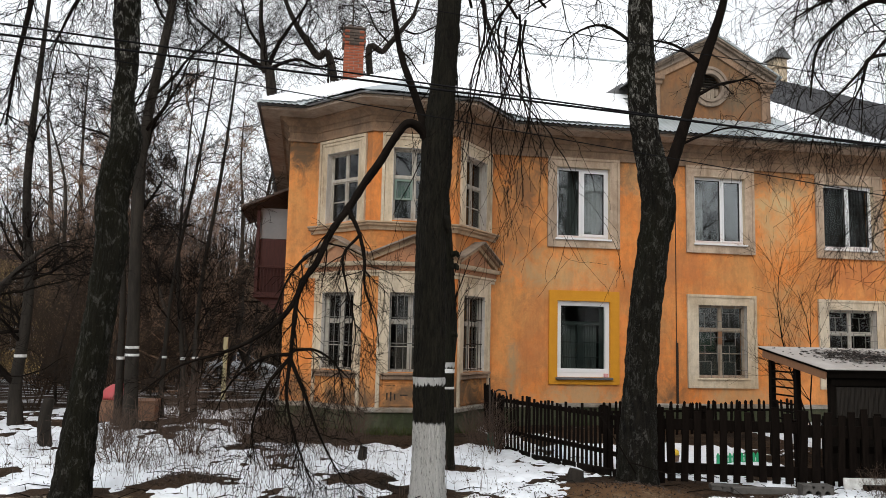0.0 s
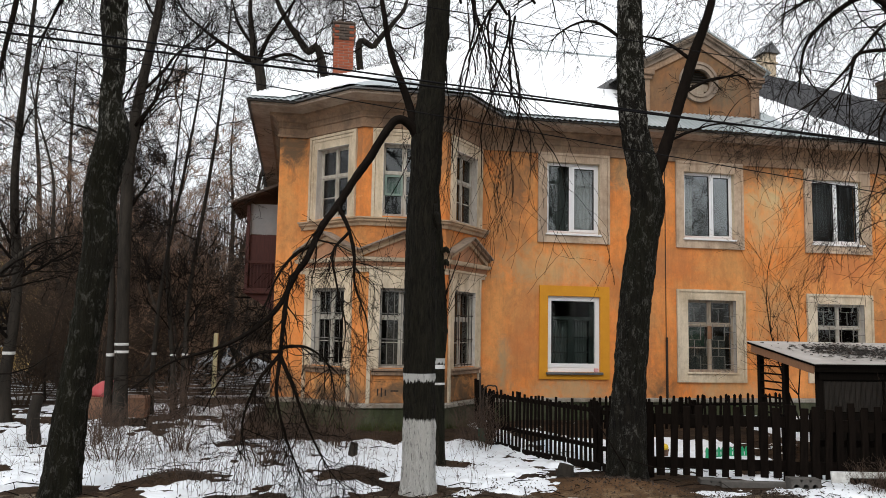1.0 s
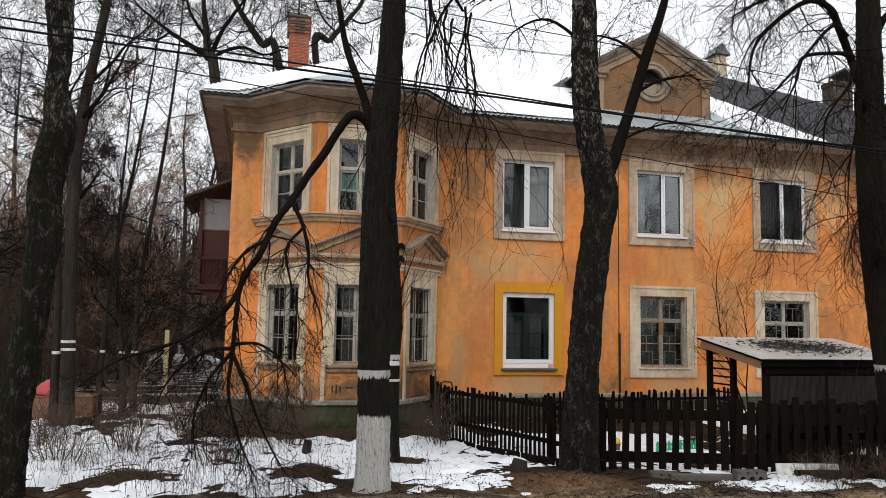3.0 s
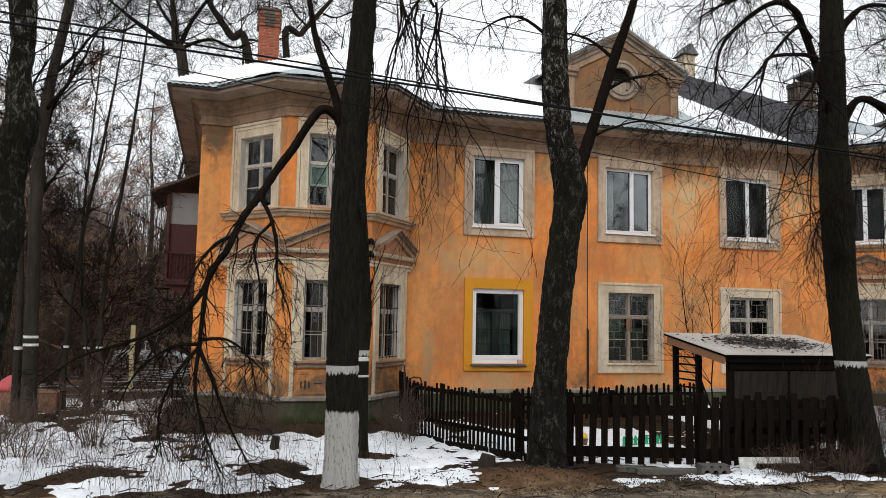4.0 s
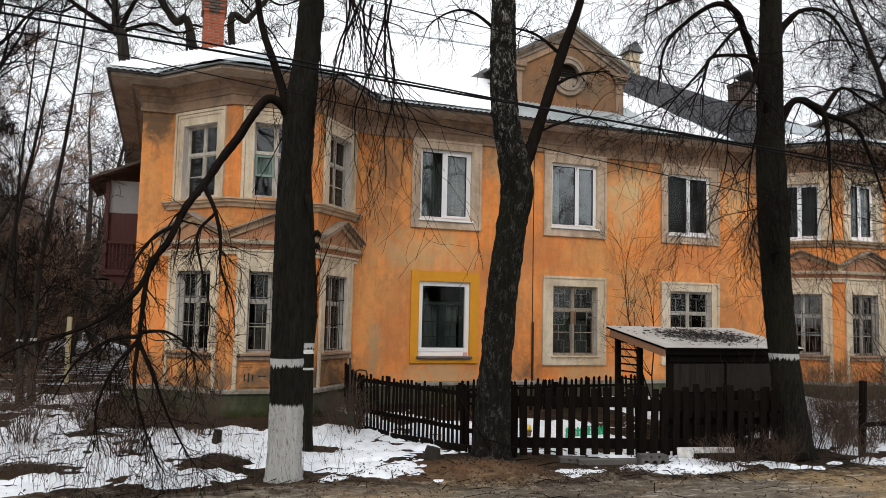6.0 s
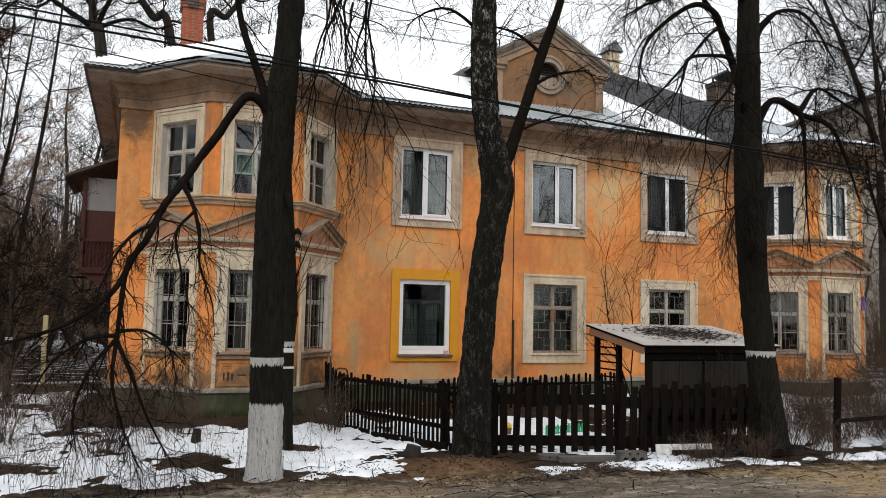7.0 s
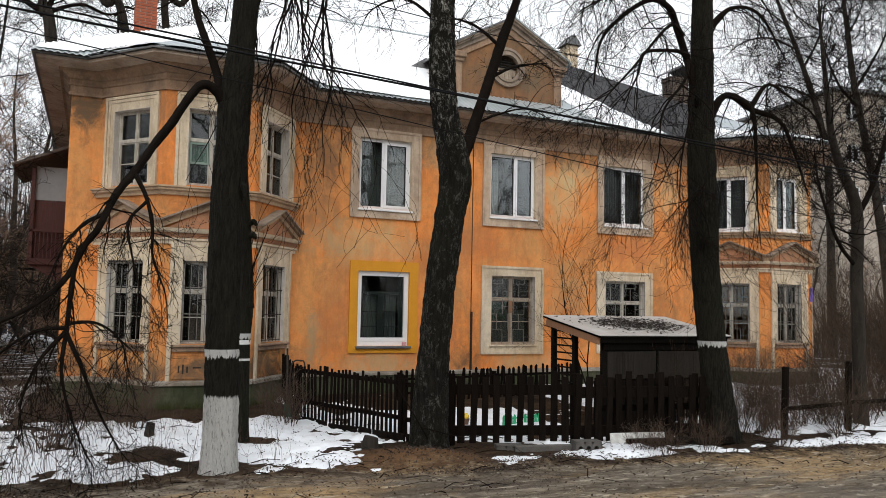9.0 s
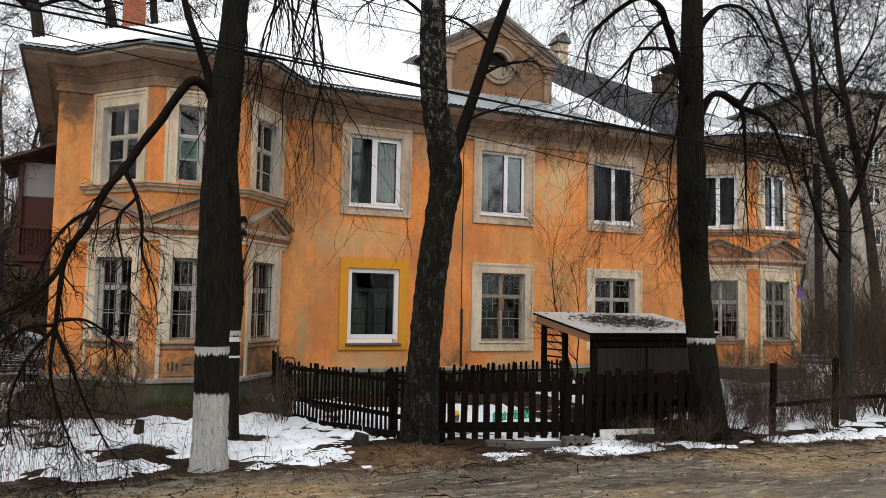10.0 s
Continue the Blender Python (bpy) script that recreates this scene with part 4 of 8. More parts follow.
# scrawled marks on the bay
for x0, x1, z0, z1 in ((2.98, 3.01, 0.62, 0.76), (3.06, 3.09, 0.6, 0.78), (3.14, 3.17, 0.62, 0.74), (3.26, 3.42, 0.70, 0.73)):
    box_part("scrawl_mark", (x0, x1, -BAY - 0.005, -BAY - 0.001, z0, z1), M_GRILLE_DARK, house, "", None, 0)

# plinth, with a chipped ledge
sweep("plinth", PLAN, [(0.0, 0.44), (0.1, 0.44), (0.1, 0.36), (0.075, 0.355), (0.075, -0.3)], M_PLINTH, house, "mossy damp concrete plinth")
sweep("plinth_ledge", PLAN, [(0.0, 0.47), (0.105, 0.455), (0.115, 0.44), (0.115, 0.38), (0.102, 0.375)], M_PLINTHTOP, house)

# moss and dead grass along the plinth of the bays
rng = random.Random(71)
M_MOSS = simple("damp_moss_and_grass", (0.03, 0.042, 0.012), (0.075, 0.08, 0.03), 12, 0.95, 0.2, spec=0.1)
mv, mf = [], []
for bc in BAYS:
    foot = [Vector(p) for p in ((bc - BB - 0.5, 0), (bc - BB, 0), (bc - BA, -BAY), (bc + BA, -BAY), (bc + BB, 0), (bc + BB + 0.6, 0))]
    for p, q in zip(foot, foot[1:]):
        out = Vector(((q - p).y, -(q - p).x)).normalized()
        for k in range(int((q - p).length * 320)):
            e = p.lerp(q, rng.random()) + out * (0.1 + abs(rng.gauss(0, 0.16)))
            if noise.noise((e.x * 1.6, e.y * 1.6, 2.0)) < -0.15:
                continue
            z, h, a = gz(e.x, e.y) - 0.01, rng.uniform(0.04, 0.24), rng.uniform(0, 6.28)
            lean, b = Vector((rng.gauss(0, 0.06), rng.gauss(0, 0.06) - 0.02, h)), len(mv)
            side = Vector((math.cos(a), math.sin(a), 0)) * rng.uniform(0.004, 0.012)
            base = Vector((e.x, e.y, z))
            mv += [tuple(base - side), tuple(base + side), tuple(base + lean)]
            mf.append((b, b + 1, b + 2))
tagged(raw("moss_tufts", mv, mf, M_MOSS, None), "damp green moss and grass along the plinth", "moss", kind="stuff")

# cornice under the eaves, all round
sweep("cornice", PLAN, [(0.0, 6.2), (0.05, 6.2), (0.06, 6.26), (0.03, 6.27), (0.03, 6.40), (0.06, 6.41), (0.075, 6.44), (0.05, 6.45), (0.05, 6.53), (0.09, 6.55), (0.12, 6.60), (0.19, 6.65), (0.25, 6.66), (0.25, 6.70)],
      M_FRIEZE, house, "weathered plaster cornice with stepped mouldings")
sweep("soffit", PLAN, [(0.25, 6.70), (0.62, 6.735), (0.64, 6.735), (0.64, 6.80), (0.5, 6.815), (0.0, 6.815)], M_SOFFIT, house, "stained plastered eaves")
sweep("eaves_edge", PLAN, [(0.63, 6.81), (0.71, 6.80), (0.715, 6.835), (0.6, 6.86)], M_TIN, house, "dark tin eaves edge")

# hip roof
EX0, EX1, EY0, EY1, EZ, SL = XL - 0.74, XR + 0.74, -0.74, DEEP + 0.74, 6.87, 0.61
RY = (EY0 + EY1) / 2
RZ = EZ + SL * (RY - EY0)
RX0, RX1 = EX0 + (RY - EY0), EX1 - (RY - EY0)


def roof_z(y):
    return EZ + SL * (y - EY0)


def scar(y):
    """Plan line on the front slope where the zinc with snow ends and the bare slate begins."""
    return 14.39 + (2.47 - y) * 0.38


def corrugated(name, x_of, y_of, cols, rows, material, label, pitch=0.13, amp=0.015):
    """Wavy sheeting on the front slope; columns x, from y0 to y1 each, in lapped rows."""
    verts, faces = [], []
    span = []
    for x in cols:
        y0, y1 = y_of(x)
        base = len(verts)
        for j in range(rows + 1):
            y = y0 + (y1 - y0) * j / rows
            lap = 0.012 * ((y * 0.8) % 1.0)
            verts.append((x, y, roof_z(y) + amp * math.sin(x * 2 * math.pi / pitch) - lap + 0.012))
        span.append(base)
    for i in range(len(span) - 1):
        for j in range(rows):
            a, b = span[i] + j, span[i + 1] + j
            faces.append((a, b, b + 1, a + 1))
    return raw(name, verts, faces, material, house, label, True)


def hip_top(x):
    return max(EY0 + 0.01, min(RY, EY0 + (x - EX0), EY0 + (EX1 - x)))


def zinc_span(x):
    t = hip_top(x)
    return EY0 - 0.09, max(EY0 - 0.08, min(t, 2.47 - (x - 14.39) / 0.38))


def slate_span(x):
    t = hip_top(x)
    return min(t - 0.001, max(EY0 - 0.09, 2.47 - (x - 14.39) / 0.38)), t


corrugated("roof", None, zinc_span, np.arange(EX0, 15.62, 0.0375), 10, M_ZINC, "corrugated zinc roof slope")
corrugated("roof", None, slate_span, np.arange(13.06, EX1, 0.0375), 10, M_SLATE, "dark wet corrugated slate roof slope")
raw("roof", [(EX0, EY0, EZ), (EX0, EY1, EZ), (RX0, RY, RZ)], [(0, 1, 2)], M_ZINC, house, "snowy hip of the roof")
raw("roof", [(EX1, EY0, EZ), (EX1, EY1, EZ), (RX1, RY, RZ)], [(0, 1, 2)], M_SLATE, house)
raw("roof", [(EX0, EY1, EZ), (EX1, EY1, EZ), (RX1, RY, RZ), (RX0, RY, RZ)], [(0, 1, 2, 3)], M_SLATE, house)
rb = bmesh.new()
bx(rb, RX0 - 0.1, RX1 + 0.1, RY - 0.12, RY + 0.12, RZ - 0.03, RZ + 0.045, None, 0.03)
part("ridge_cap", rb, M_ZINC, house, "sheet ridge cap")

# snow on the front slope, thin where the sheeting shows
DX0, DX1, DY = 9.63, 12.86, 0.4


def roof_snow_keep(x, y):
    n = 0.25 * fbm(x, y, 0.9, 4, 31) + 0.1 * fbm(x, y, 4.0, 3, 32)
    ok = (y < np.minimum(RY - 0.12, EY0 + (x - EX0)) - 0.03) & (y > EY0 + 0.06 + 0.08 * np.abs(n)) & (x + n * 0.6 < 14.39 + (2.47 - y) * 0.38 - 0.1)
    ok &= ~((x > DX0 - 0.35 + n) & (x < DX1 + 0.6 + n) & (y < DY + 1.2))
    ok &= ~((x > 11.6 + n) & (y > 2.9))
    for bc in BAYS:
        ok &= ~((np.abs(x - bc) < 2.6 * (1.5 - y) / 2.2) & (y < 1.5))
    return ok


def roof_snow_z(x, y):
    thick = 0.035 + 0.015 * fbm(x, y, 0.7, 3, 33)
    thin = np.clip((x - 12.5) / 0.6, 0, 1)
    wave = 0.015 * np.sin(x * 2 * np.pi / 0.13)
    return roof_z(y) + 0.012 + thick * (1 - 0.75 * thin) + wave * (0.25 + 0.7 * thin) * np.clip(1.6 - y, 0.2, 1)


sn = sheet("snow_layer", np.arange(EX0, 15.7, 0.05), np.arange(EY0, RY, 0.09), roof_snow_z, M_ROOFSNOW, roof_snow_keep)
sn.parent = house
tagged(sn, "smooth white snow lying on the roof slope")
hip = bmesh.new()
ps = [(EX0 + 0.05, EY0 + 0.12), (EX0 + 0.05, EY1 - 0.1), (RX0 - 0.1, RY)]
lo = [hip.verts.new((x, y, EZ + SL * (x - EX0) + 0.005)) for x, y in ps]
up = [hip.verts.new((x, y, EZ + SL * (x - EX0) + 0.05)) for x, y in ps]
hip.faces.new(up)
for i in range(3):
    hip.faces.new((lo[i], lo[(i + 1) % 3], up[(i + 1) % 3], up[i]))
part("snow_layer", hip, M_ROOFSNOW, house)
for bi, bc in enumerate(BAYS):
    ep = offset_path(PLAN, 0.7)
    rim = [ep[2 + 4 * bi + i] for i in range(4)]
    top = Vector((bc, 1.45, 6.87 + 0.61 * 2.17 + 0.12))
    for i in ((0, 2) if bi == 0 else (0, 1, 2)):
        a, b = rim[i], rim[i + 1]
        bm = bmesh.new()
        pts = []
        for u, v in ((0.06, 0.05), (0.94, 0.05), (0.7, 0.16), (0.5, 0.2), (0.3, 0.36), (0.12, 0.42), (0.06, 0.3)) if i != 1 else ((0.05, 0.03), (0.5, 0.04), (0.95, 0.03), (0.9, 0.09), (0.62, 0.07), (0.4, 0.15), (0.12, 0.12)):
            p = a + (b - a) * u
            pts.append(Vector((p.x, p.y, 6.895)).lerp(top, v))
        f = [bm.verts.new(p) for p in pts]
        g = [bm.verts.new(p + Vector((0, 0, 0.03))) for p in pts]
        bm.faces.new(g)
        for j in range(len(f)):
            k = (j + 1) % len(f)
            bm.faces.new((f[j], f[k], g[k], g[j]))
        part("snow_layer", bm, M_ROOFSNOW, house)

# dormer with a round louvre
dc = (DX0 + DX1) / 2
dm = Matrix.Translation((dc, DY, 0))
dz0, dze, dza, dh = 7.5, 8.56, 9.47, (DX1 - DX0) / 2
OZ, OR = 8.40, 0.35
bm = bmesh.new()
ring = [(-0.06 + OR * math.cos(2 * math.pi * i / 32), OZ + OR * math.sin(2 * math.pi * i / 32)) for i in range(32)]
outer = []
for i in range(32):
    dx, dz = math.cos(2 * math.pi * i / 32), math.sin(2 * math.pi * i / 32)
    best = 9.0
    for nx, nz, lim in ((1, 0, dh), (-1, 0, dh), (0, -1, -dz0), (dza - dze, dh, (dza - dze) * 0 + dh * dza), (-(dza - dze), dh, dh * dza)):
        den = nx * dx + nz * dz
        if den > 1e-6:
            best = min(best, (lim - nx * -0.06 - nz * OZ) / den)
    outer.append((-0.06 + best * dx, OZ + best * dz))
for y in (0.0, 0.25):
    a = [bm.verts.new(dm @ Vector((x, y, z))) for x, z in ring]
    b = [bm.verts.new(dm @ Vector((x, y, z))) for x, z in outer]
    for i in range(32):
        j = (i + 1) % 32
        bm.faces.new((a[i], a[j], b[j], b[i]))
    if y == 0.0:
        inner0 = a
    else:
        for i in range(32):
            j = (i + 1) % 32
            bm.faces.new((inner0[i], inner0[j], a[j], a[i]))
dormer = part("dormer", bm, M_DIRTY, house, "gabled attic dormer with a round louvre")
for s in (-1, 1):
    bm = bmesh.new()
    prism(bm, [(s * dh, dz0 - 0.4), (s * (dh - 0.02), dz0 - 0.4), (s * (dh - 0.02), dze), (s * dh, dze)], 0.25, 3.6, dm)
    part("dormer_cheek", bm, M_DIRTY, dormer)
for s in (-1, 1):
    bm = bmesh.new()
    bx(bm, *sorted((s * dh + s * 0.02, s * (dh - 0.22))), -0.05, 0.0, dz0 - 0.2, dze - 0.1, dm, 0.01)
    bx(bm, *sorted((s * (dh + 0.12), s * (dh - 0.3))), -0.16, 0.0, dze - 0.1, dze + 0.05, dm, 0.015)
    bx(bm, *sorted((s * (dh + 0.06), s * (dh - 0.26))), -0.1, 0.0, dze - 0.2, dze - 0.1, dm, 0.015)
    part("dormer_pilaster", bm, M_FRIEZE, dormer)
for s in (-1, 1):
    for t0, t1, pr in ((-0.2, -0.02, 0.05), (-0.02, 0.1, 0.1), (0.1, 0.16, 0.19), (0.16, 0.2, 0.25)):
        rk = bmesh.new()
        prism(rk, [(s * (dh + 0.1), dze + t0), (0, dza + 0.02 + t0), (0, dza + 0.02 + t1), (s * (dh + 0.1), dze + t1)], -pr, 0.1, dm)
        part("raking_moulding", rk, M_RING if t0 > -0.1 else M_FRIEZE, dormer)
    rf = bmesh.new()
    prism(rf, [(s * (dh + 0.22), dze + 0.13), (0, dza + 0.235), (0, dza + 0.28), (s * (dh + 0.22), dze + 0.175)], -0.27, 4.1, dm)
    part("dormer_roof", rf, M_TIN if s < 0 else M_ZINC, dormer)
bm = bmesh.new()
for r0, r1, pr in ((OR - 0.02, OR + 0.055, 0.085), (OR + 0.055, OR + 0.11, 0.05), (OR + 0.11, OR + 0.18, 0.075)):
    vs = []
    for i in range(40):
        c, s = math.cos(2 * math.pi * i / 40), math.sin(2 * math.pi * i / 40)
        vs.append([bm.verts.new(dm @ Vector((-0.06 + r * c, y, OZ + r * s))) for r, y in ((r0, 0.02), (r0, -pr), (r1, -pr), (r1, 0.0))])
    for i in range(40):
        j = (i + 1) % 40
        for k in range(3):
            bm.faces.new((vs[i][k], vs[j][k], vs[j][k + 1], vs[i][k + 1]))
part("louvre_ring", bm, M_RING, dormer, "pale plaster ring round the louvre")
for i in range(5):
    z = OZ + 0.05 + i * 0.07
    half = math.sqrt(max(0.01, OR ** 2 - (z - OZ) ** 2)) - 0.01
    bm = bmesh.new()
    bx(bm, -half, half, -0.035, 0.035, -0.008, 0.008, dm @ pose(-0.06, 0.1, z, 40, 0, 0))
    part("slat", bm, M_REED, dormer)
for i in range(6):
    x0 = -0.34 + i * 0.115
    xm = x0 + 0.057
    low = OZ - math.sqrt(max(0.005, OR ** 2 - xm ** 2))
    bm = bmesh.new()
    bx(bm, -0.06 + x0, -0.06 + x0 + 0.108, 0.12, 0.14, low, OZ + 0.02, dm, 0.004)
    part("board", bm, M_BARREDWOOD, dormer)
# dark sheet behind the louvre, for the shade of the attic
bx_back = bmesh.new()
bx(bx_back, -0.6, 0.5, 0.3, 0.32, OZ - 0.5, OZ + 0.55, dm)
part("backing", bx_back, M_ROOM, dormer)
# small flap hatch beside it
fl = bmesh.new()
prism(fl, [(-0.5, 0), (0.5, 0), (0, 0.34)], 0, 0.9, Matrix.Translation((9.5, 1.95, roof_z(1.95) + 0.02)))
part("roof_hatch", fl, M_TIN, house, "small dark gabled roof hatch")

# rooms behind the windows, interior shade in their colour: floor between storeys, partition walls
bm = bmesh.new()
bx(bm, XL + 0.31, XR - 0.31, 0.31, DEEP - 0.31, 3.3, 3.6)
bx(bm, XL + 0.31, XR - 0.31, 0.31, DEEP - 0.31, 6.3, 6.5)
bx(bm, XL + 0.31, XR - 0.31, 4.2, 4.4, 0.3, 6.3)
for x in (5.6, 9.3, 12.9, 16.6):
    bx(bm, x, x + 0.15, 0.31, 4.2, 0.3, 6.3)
part("room_partitions", bm, M_ROOM, house, "inner floors and partition walls, coloured dark as unlit rooms")
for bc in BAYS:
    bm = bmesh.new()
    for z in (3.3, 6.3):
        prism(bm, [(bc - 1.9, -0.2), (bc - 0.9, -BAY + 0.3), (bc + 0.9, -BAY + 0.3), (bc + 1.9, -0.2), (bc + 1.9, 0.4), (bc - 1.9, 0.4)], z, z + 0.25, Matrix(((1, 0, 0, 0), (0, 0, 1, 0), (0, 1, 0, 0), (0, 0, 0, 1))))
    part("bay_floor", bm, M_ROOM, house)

# balcony on the side wall
M_BALROOF = simple("weathered_balcony_boards", (0.07, 0.05, 0.04), (0.13, 0.1, 0.085), 5, 0.85, 0.4)
bal = part("balcony", bx(bmesh.new(), -0.3, XL - 0.002, 6.6, 9.8, 2.95, 3.12, None, 0.01), M_REDWOOD, house, "dark red boarded balcony with a tin roof")
bm = bmesh.new()
bx(bm, -0.3, XL, 6.62, 6.68, 3.86, 3.94, None, 0.008)
bx(bm, -0.28, -0.22, 6.62, 9.8, 3.86, 3.94, None, 0.008)
part("rail", bm, M_REDWOOD, bal)
for i in range(10):
    box_part("baluster", (-0.22 + i * 0.1, -0.19 + i * 0.1, 6.63, 6.66, 3.12, 3.87), M_REDWOOD, bal)
for i in range(26):
    box_part("baluster", (-0.265, -0.235, 6.75 + i * 0.115, 6.78 + i * 0.115, 3.12, 3.87), M_REDWOOD, bal)
for x, y in ((-0.28, 6.62), (-0.28, 9.7)):
    box_part("post", (x, x + 0.1, y, y + 0.1, 3.12, 5.62), M_REDWOOD, bal)
box_part("side_panel", (-0.18, XL - 0.01, 6.75, 6.79, 3.12, 4.75), M_REDWOOD, bal)
box_part("side_panel", (-0.18, XL - 0.01, 6.75, 6.79, 4.76, 5.7), M_GREYPANEL, bal)
bm = bmesh.new()
prism(bm, [(-0.75, 5.6), (XL - 0.004, 6.3), (XL - 0.004, 6.38), (-0.75, 5.68)], 6.3, 10.0)
part("balcony_roof", bm, M_BALROOF, bal)
bm = bmesh.new()
prism(bm, [(-0.25, 2.95), (XL - 0.004, 2.95), (XL - 0.004, 2.3)], 6.7, 6.82)
part("bracket", bm, M_REDWOOD, bal)

# cable and pipe up the front
bm = bmesh.new()
bx(bm, 10.03, 10.045, -0.016, -0.001, 1.85, 6.2)
part("wall_cable", bm, M_GRILLE_DARK, house, "thin dark cable down the wall")
bm = bmesh.new()
bmesh.ops.create_cone(bm, cap_ends=True, segments=10, radius1=0.03, radius2=0.03, depth=2.1, matrix=Matrix.Translation((10.04, -0.035, 0.85)))
part("wall_pipe", bm, M_GRILLE_DARK, house, "dark iron pipe on the wall")
box_part("plate", (20.18, 20.32, -BAY - 0.03, -BAY - 0.004, 2.35, 2.75), M_SIGN, house, "small violet enamel plate")

# chimneys of single bricks


def chimney(cx, cy, z0, z1, nx, ny, cap, label, mat_b):
    bl, bw, bh, j = 0.25, 0.12, 0.065, 0.012
    wx, wy = nx * (bl + j) - j, ny * (bl + j) - j
    core = part("chimney", bx(bmesh.new(), cx - wx / 2 + 0.012, cx + wx / 2 - 0.012, cy - wy / 2 + 0.012, cy + wy / 2 - 0.012, z0, z1 - 0.01), M_MORTAR, house, label)
    bm = bmesh.new()
    bx(bm, -bl / 2, bl / 2, -bw / 2, bw / 2, 0, bh, None, 0.006)
    brick = bpy.data.meshes.new("brick")
    bm.to_mesh(brick)
    bm.free()
    rng = random.Random(4)
    brick.materials.append(mat_b)
    sooty = brick.copy()
    sooty.materials[0] = M_BRICKDARK
    half = brick.copy()
    for v in half.vertices:
        v.co.x *= 0.48
    n = int((z1 - z0) / (bh + j))
    for c in range(n):
        z = z0 + c * (bh + j)
        grow = 0.05 if c >= n - cap else 0.0
        dark = c >= n - cap
        for side in range(4):
            along, cnt = (wx, nx) if side % 2 == 0 else (wy, ny)
            out = (wy if side % 2 == 0 else wx) / 2 + grow - bw / 2
            rot = Matrix.Rotation(side * math.pi / 2, 4, "Z")
            shift = (bl + j) / 2 if (c + side) % 2 else 0.0
            for i in range(cnt + 1 if shift else cnt):
                u = -along / 2 + bl / 2 + i * (bl + j) - shift
                me = sooty if dark else brick
                if shift and i in (0, cnt):
                    me = half
                    u += (bl / 4 + j / 4) * (1 if i == 0 else -1)
                ob = new("brick", me)
                ob.parent = core
                ob.matrix_basis = Matrix.Translation((cx, cy, z)) @ rot @ Matrix.Translation((u + rng.uniform(-0.003, 0.003), -out + rng.uniform(-0.004, 0.004), 0))
    return core, wx, wy


core, wx, wy = chimney(2.28, 3.0, 8.0, 10.05, 2, 2, 5, "red brick chimney with a sooty flared top", M_BRICK)
bm = bmesh.new()
bx(bm, 2.28 - 0.3, 2.28 + 0.3, 2.7, 3.3, 10.04, 10.1, None, 0.02)
bx(bm, 2.1, 2.22, 2.8, 3.2, 10.1, 10.2, None, 0.03)
bx(bm, 2.32, 2.5, 2.75, 3.1, 10.1, 10.16, None, 0.03)
part("chimney_cap", bm, M_BRICKDARK, core)
core, wx, wy = chimney(20.27, 4.3, 8.0, 10.4, 3, 2, 2, "dark sooty brick chimney with a tin hood", M_BRICKDARK)
bm = bmesh.new()
prism(bm, [(-0.5, 0.12), (0, 0.42), (0.5, 0.12), (0.5, 0.08), (0, 0.36), (-0.5, 0.08)], -0.4, 0.4, Matrix.Translation((20.27, 4.3, 10.4)))
for x in (-0.3, 0.3):
    bx(bm, 20.27 + x - 0.02, 20.27 + x + 0.02, 4.28, 4.32, 10.38, 10.62)
part("chimney_hood", bm, M_TIN, core)
bm = bmesh.new()
bx(bm, 16.6, 17.05, RY - 0.25, RY + 0.25, RZ - 1.0, RZ + 0.56, None, 0.02)
bx(bm, 16.55, 17.1, RY - 0.3, RY + 0.3, RZ + 0.2, RZ + 0.27, None, 0.02)
vent = part("roof_vent", bm, M_CREAM, house, "small plastered vent stack with a gabled top")
bm = bmesh.new()
prism(bm, [(16.5, RZ + 0.56), (17.15, RZ + 0.56), (16.83, RZ + 0.95)], RY - 0.35, RY + 0.35)
part("vent_roof", bm, M_TIN, vent)

# ---- trees ----


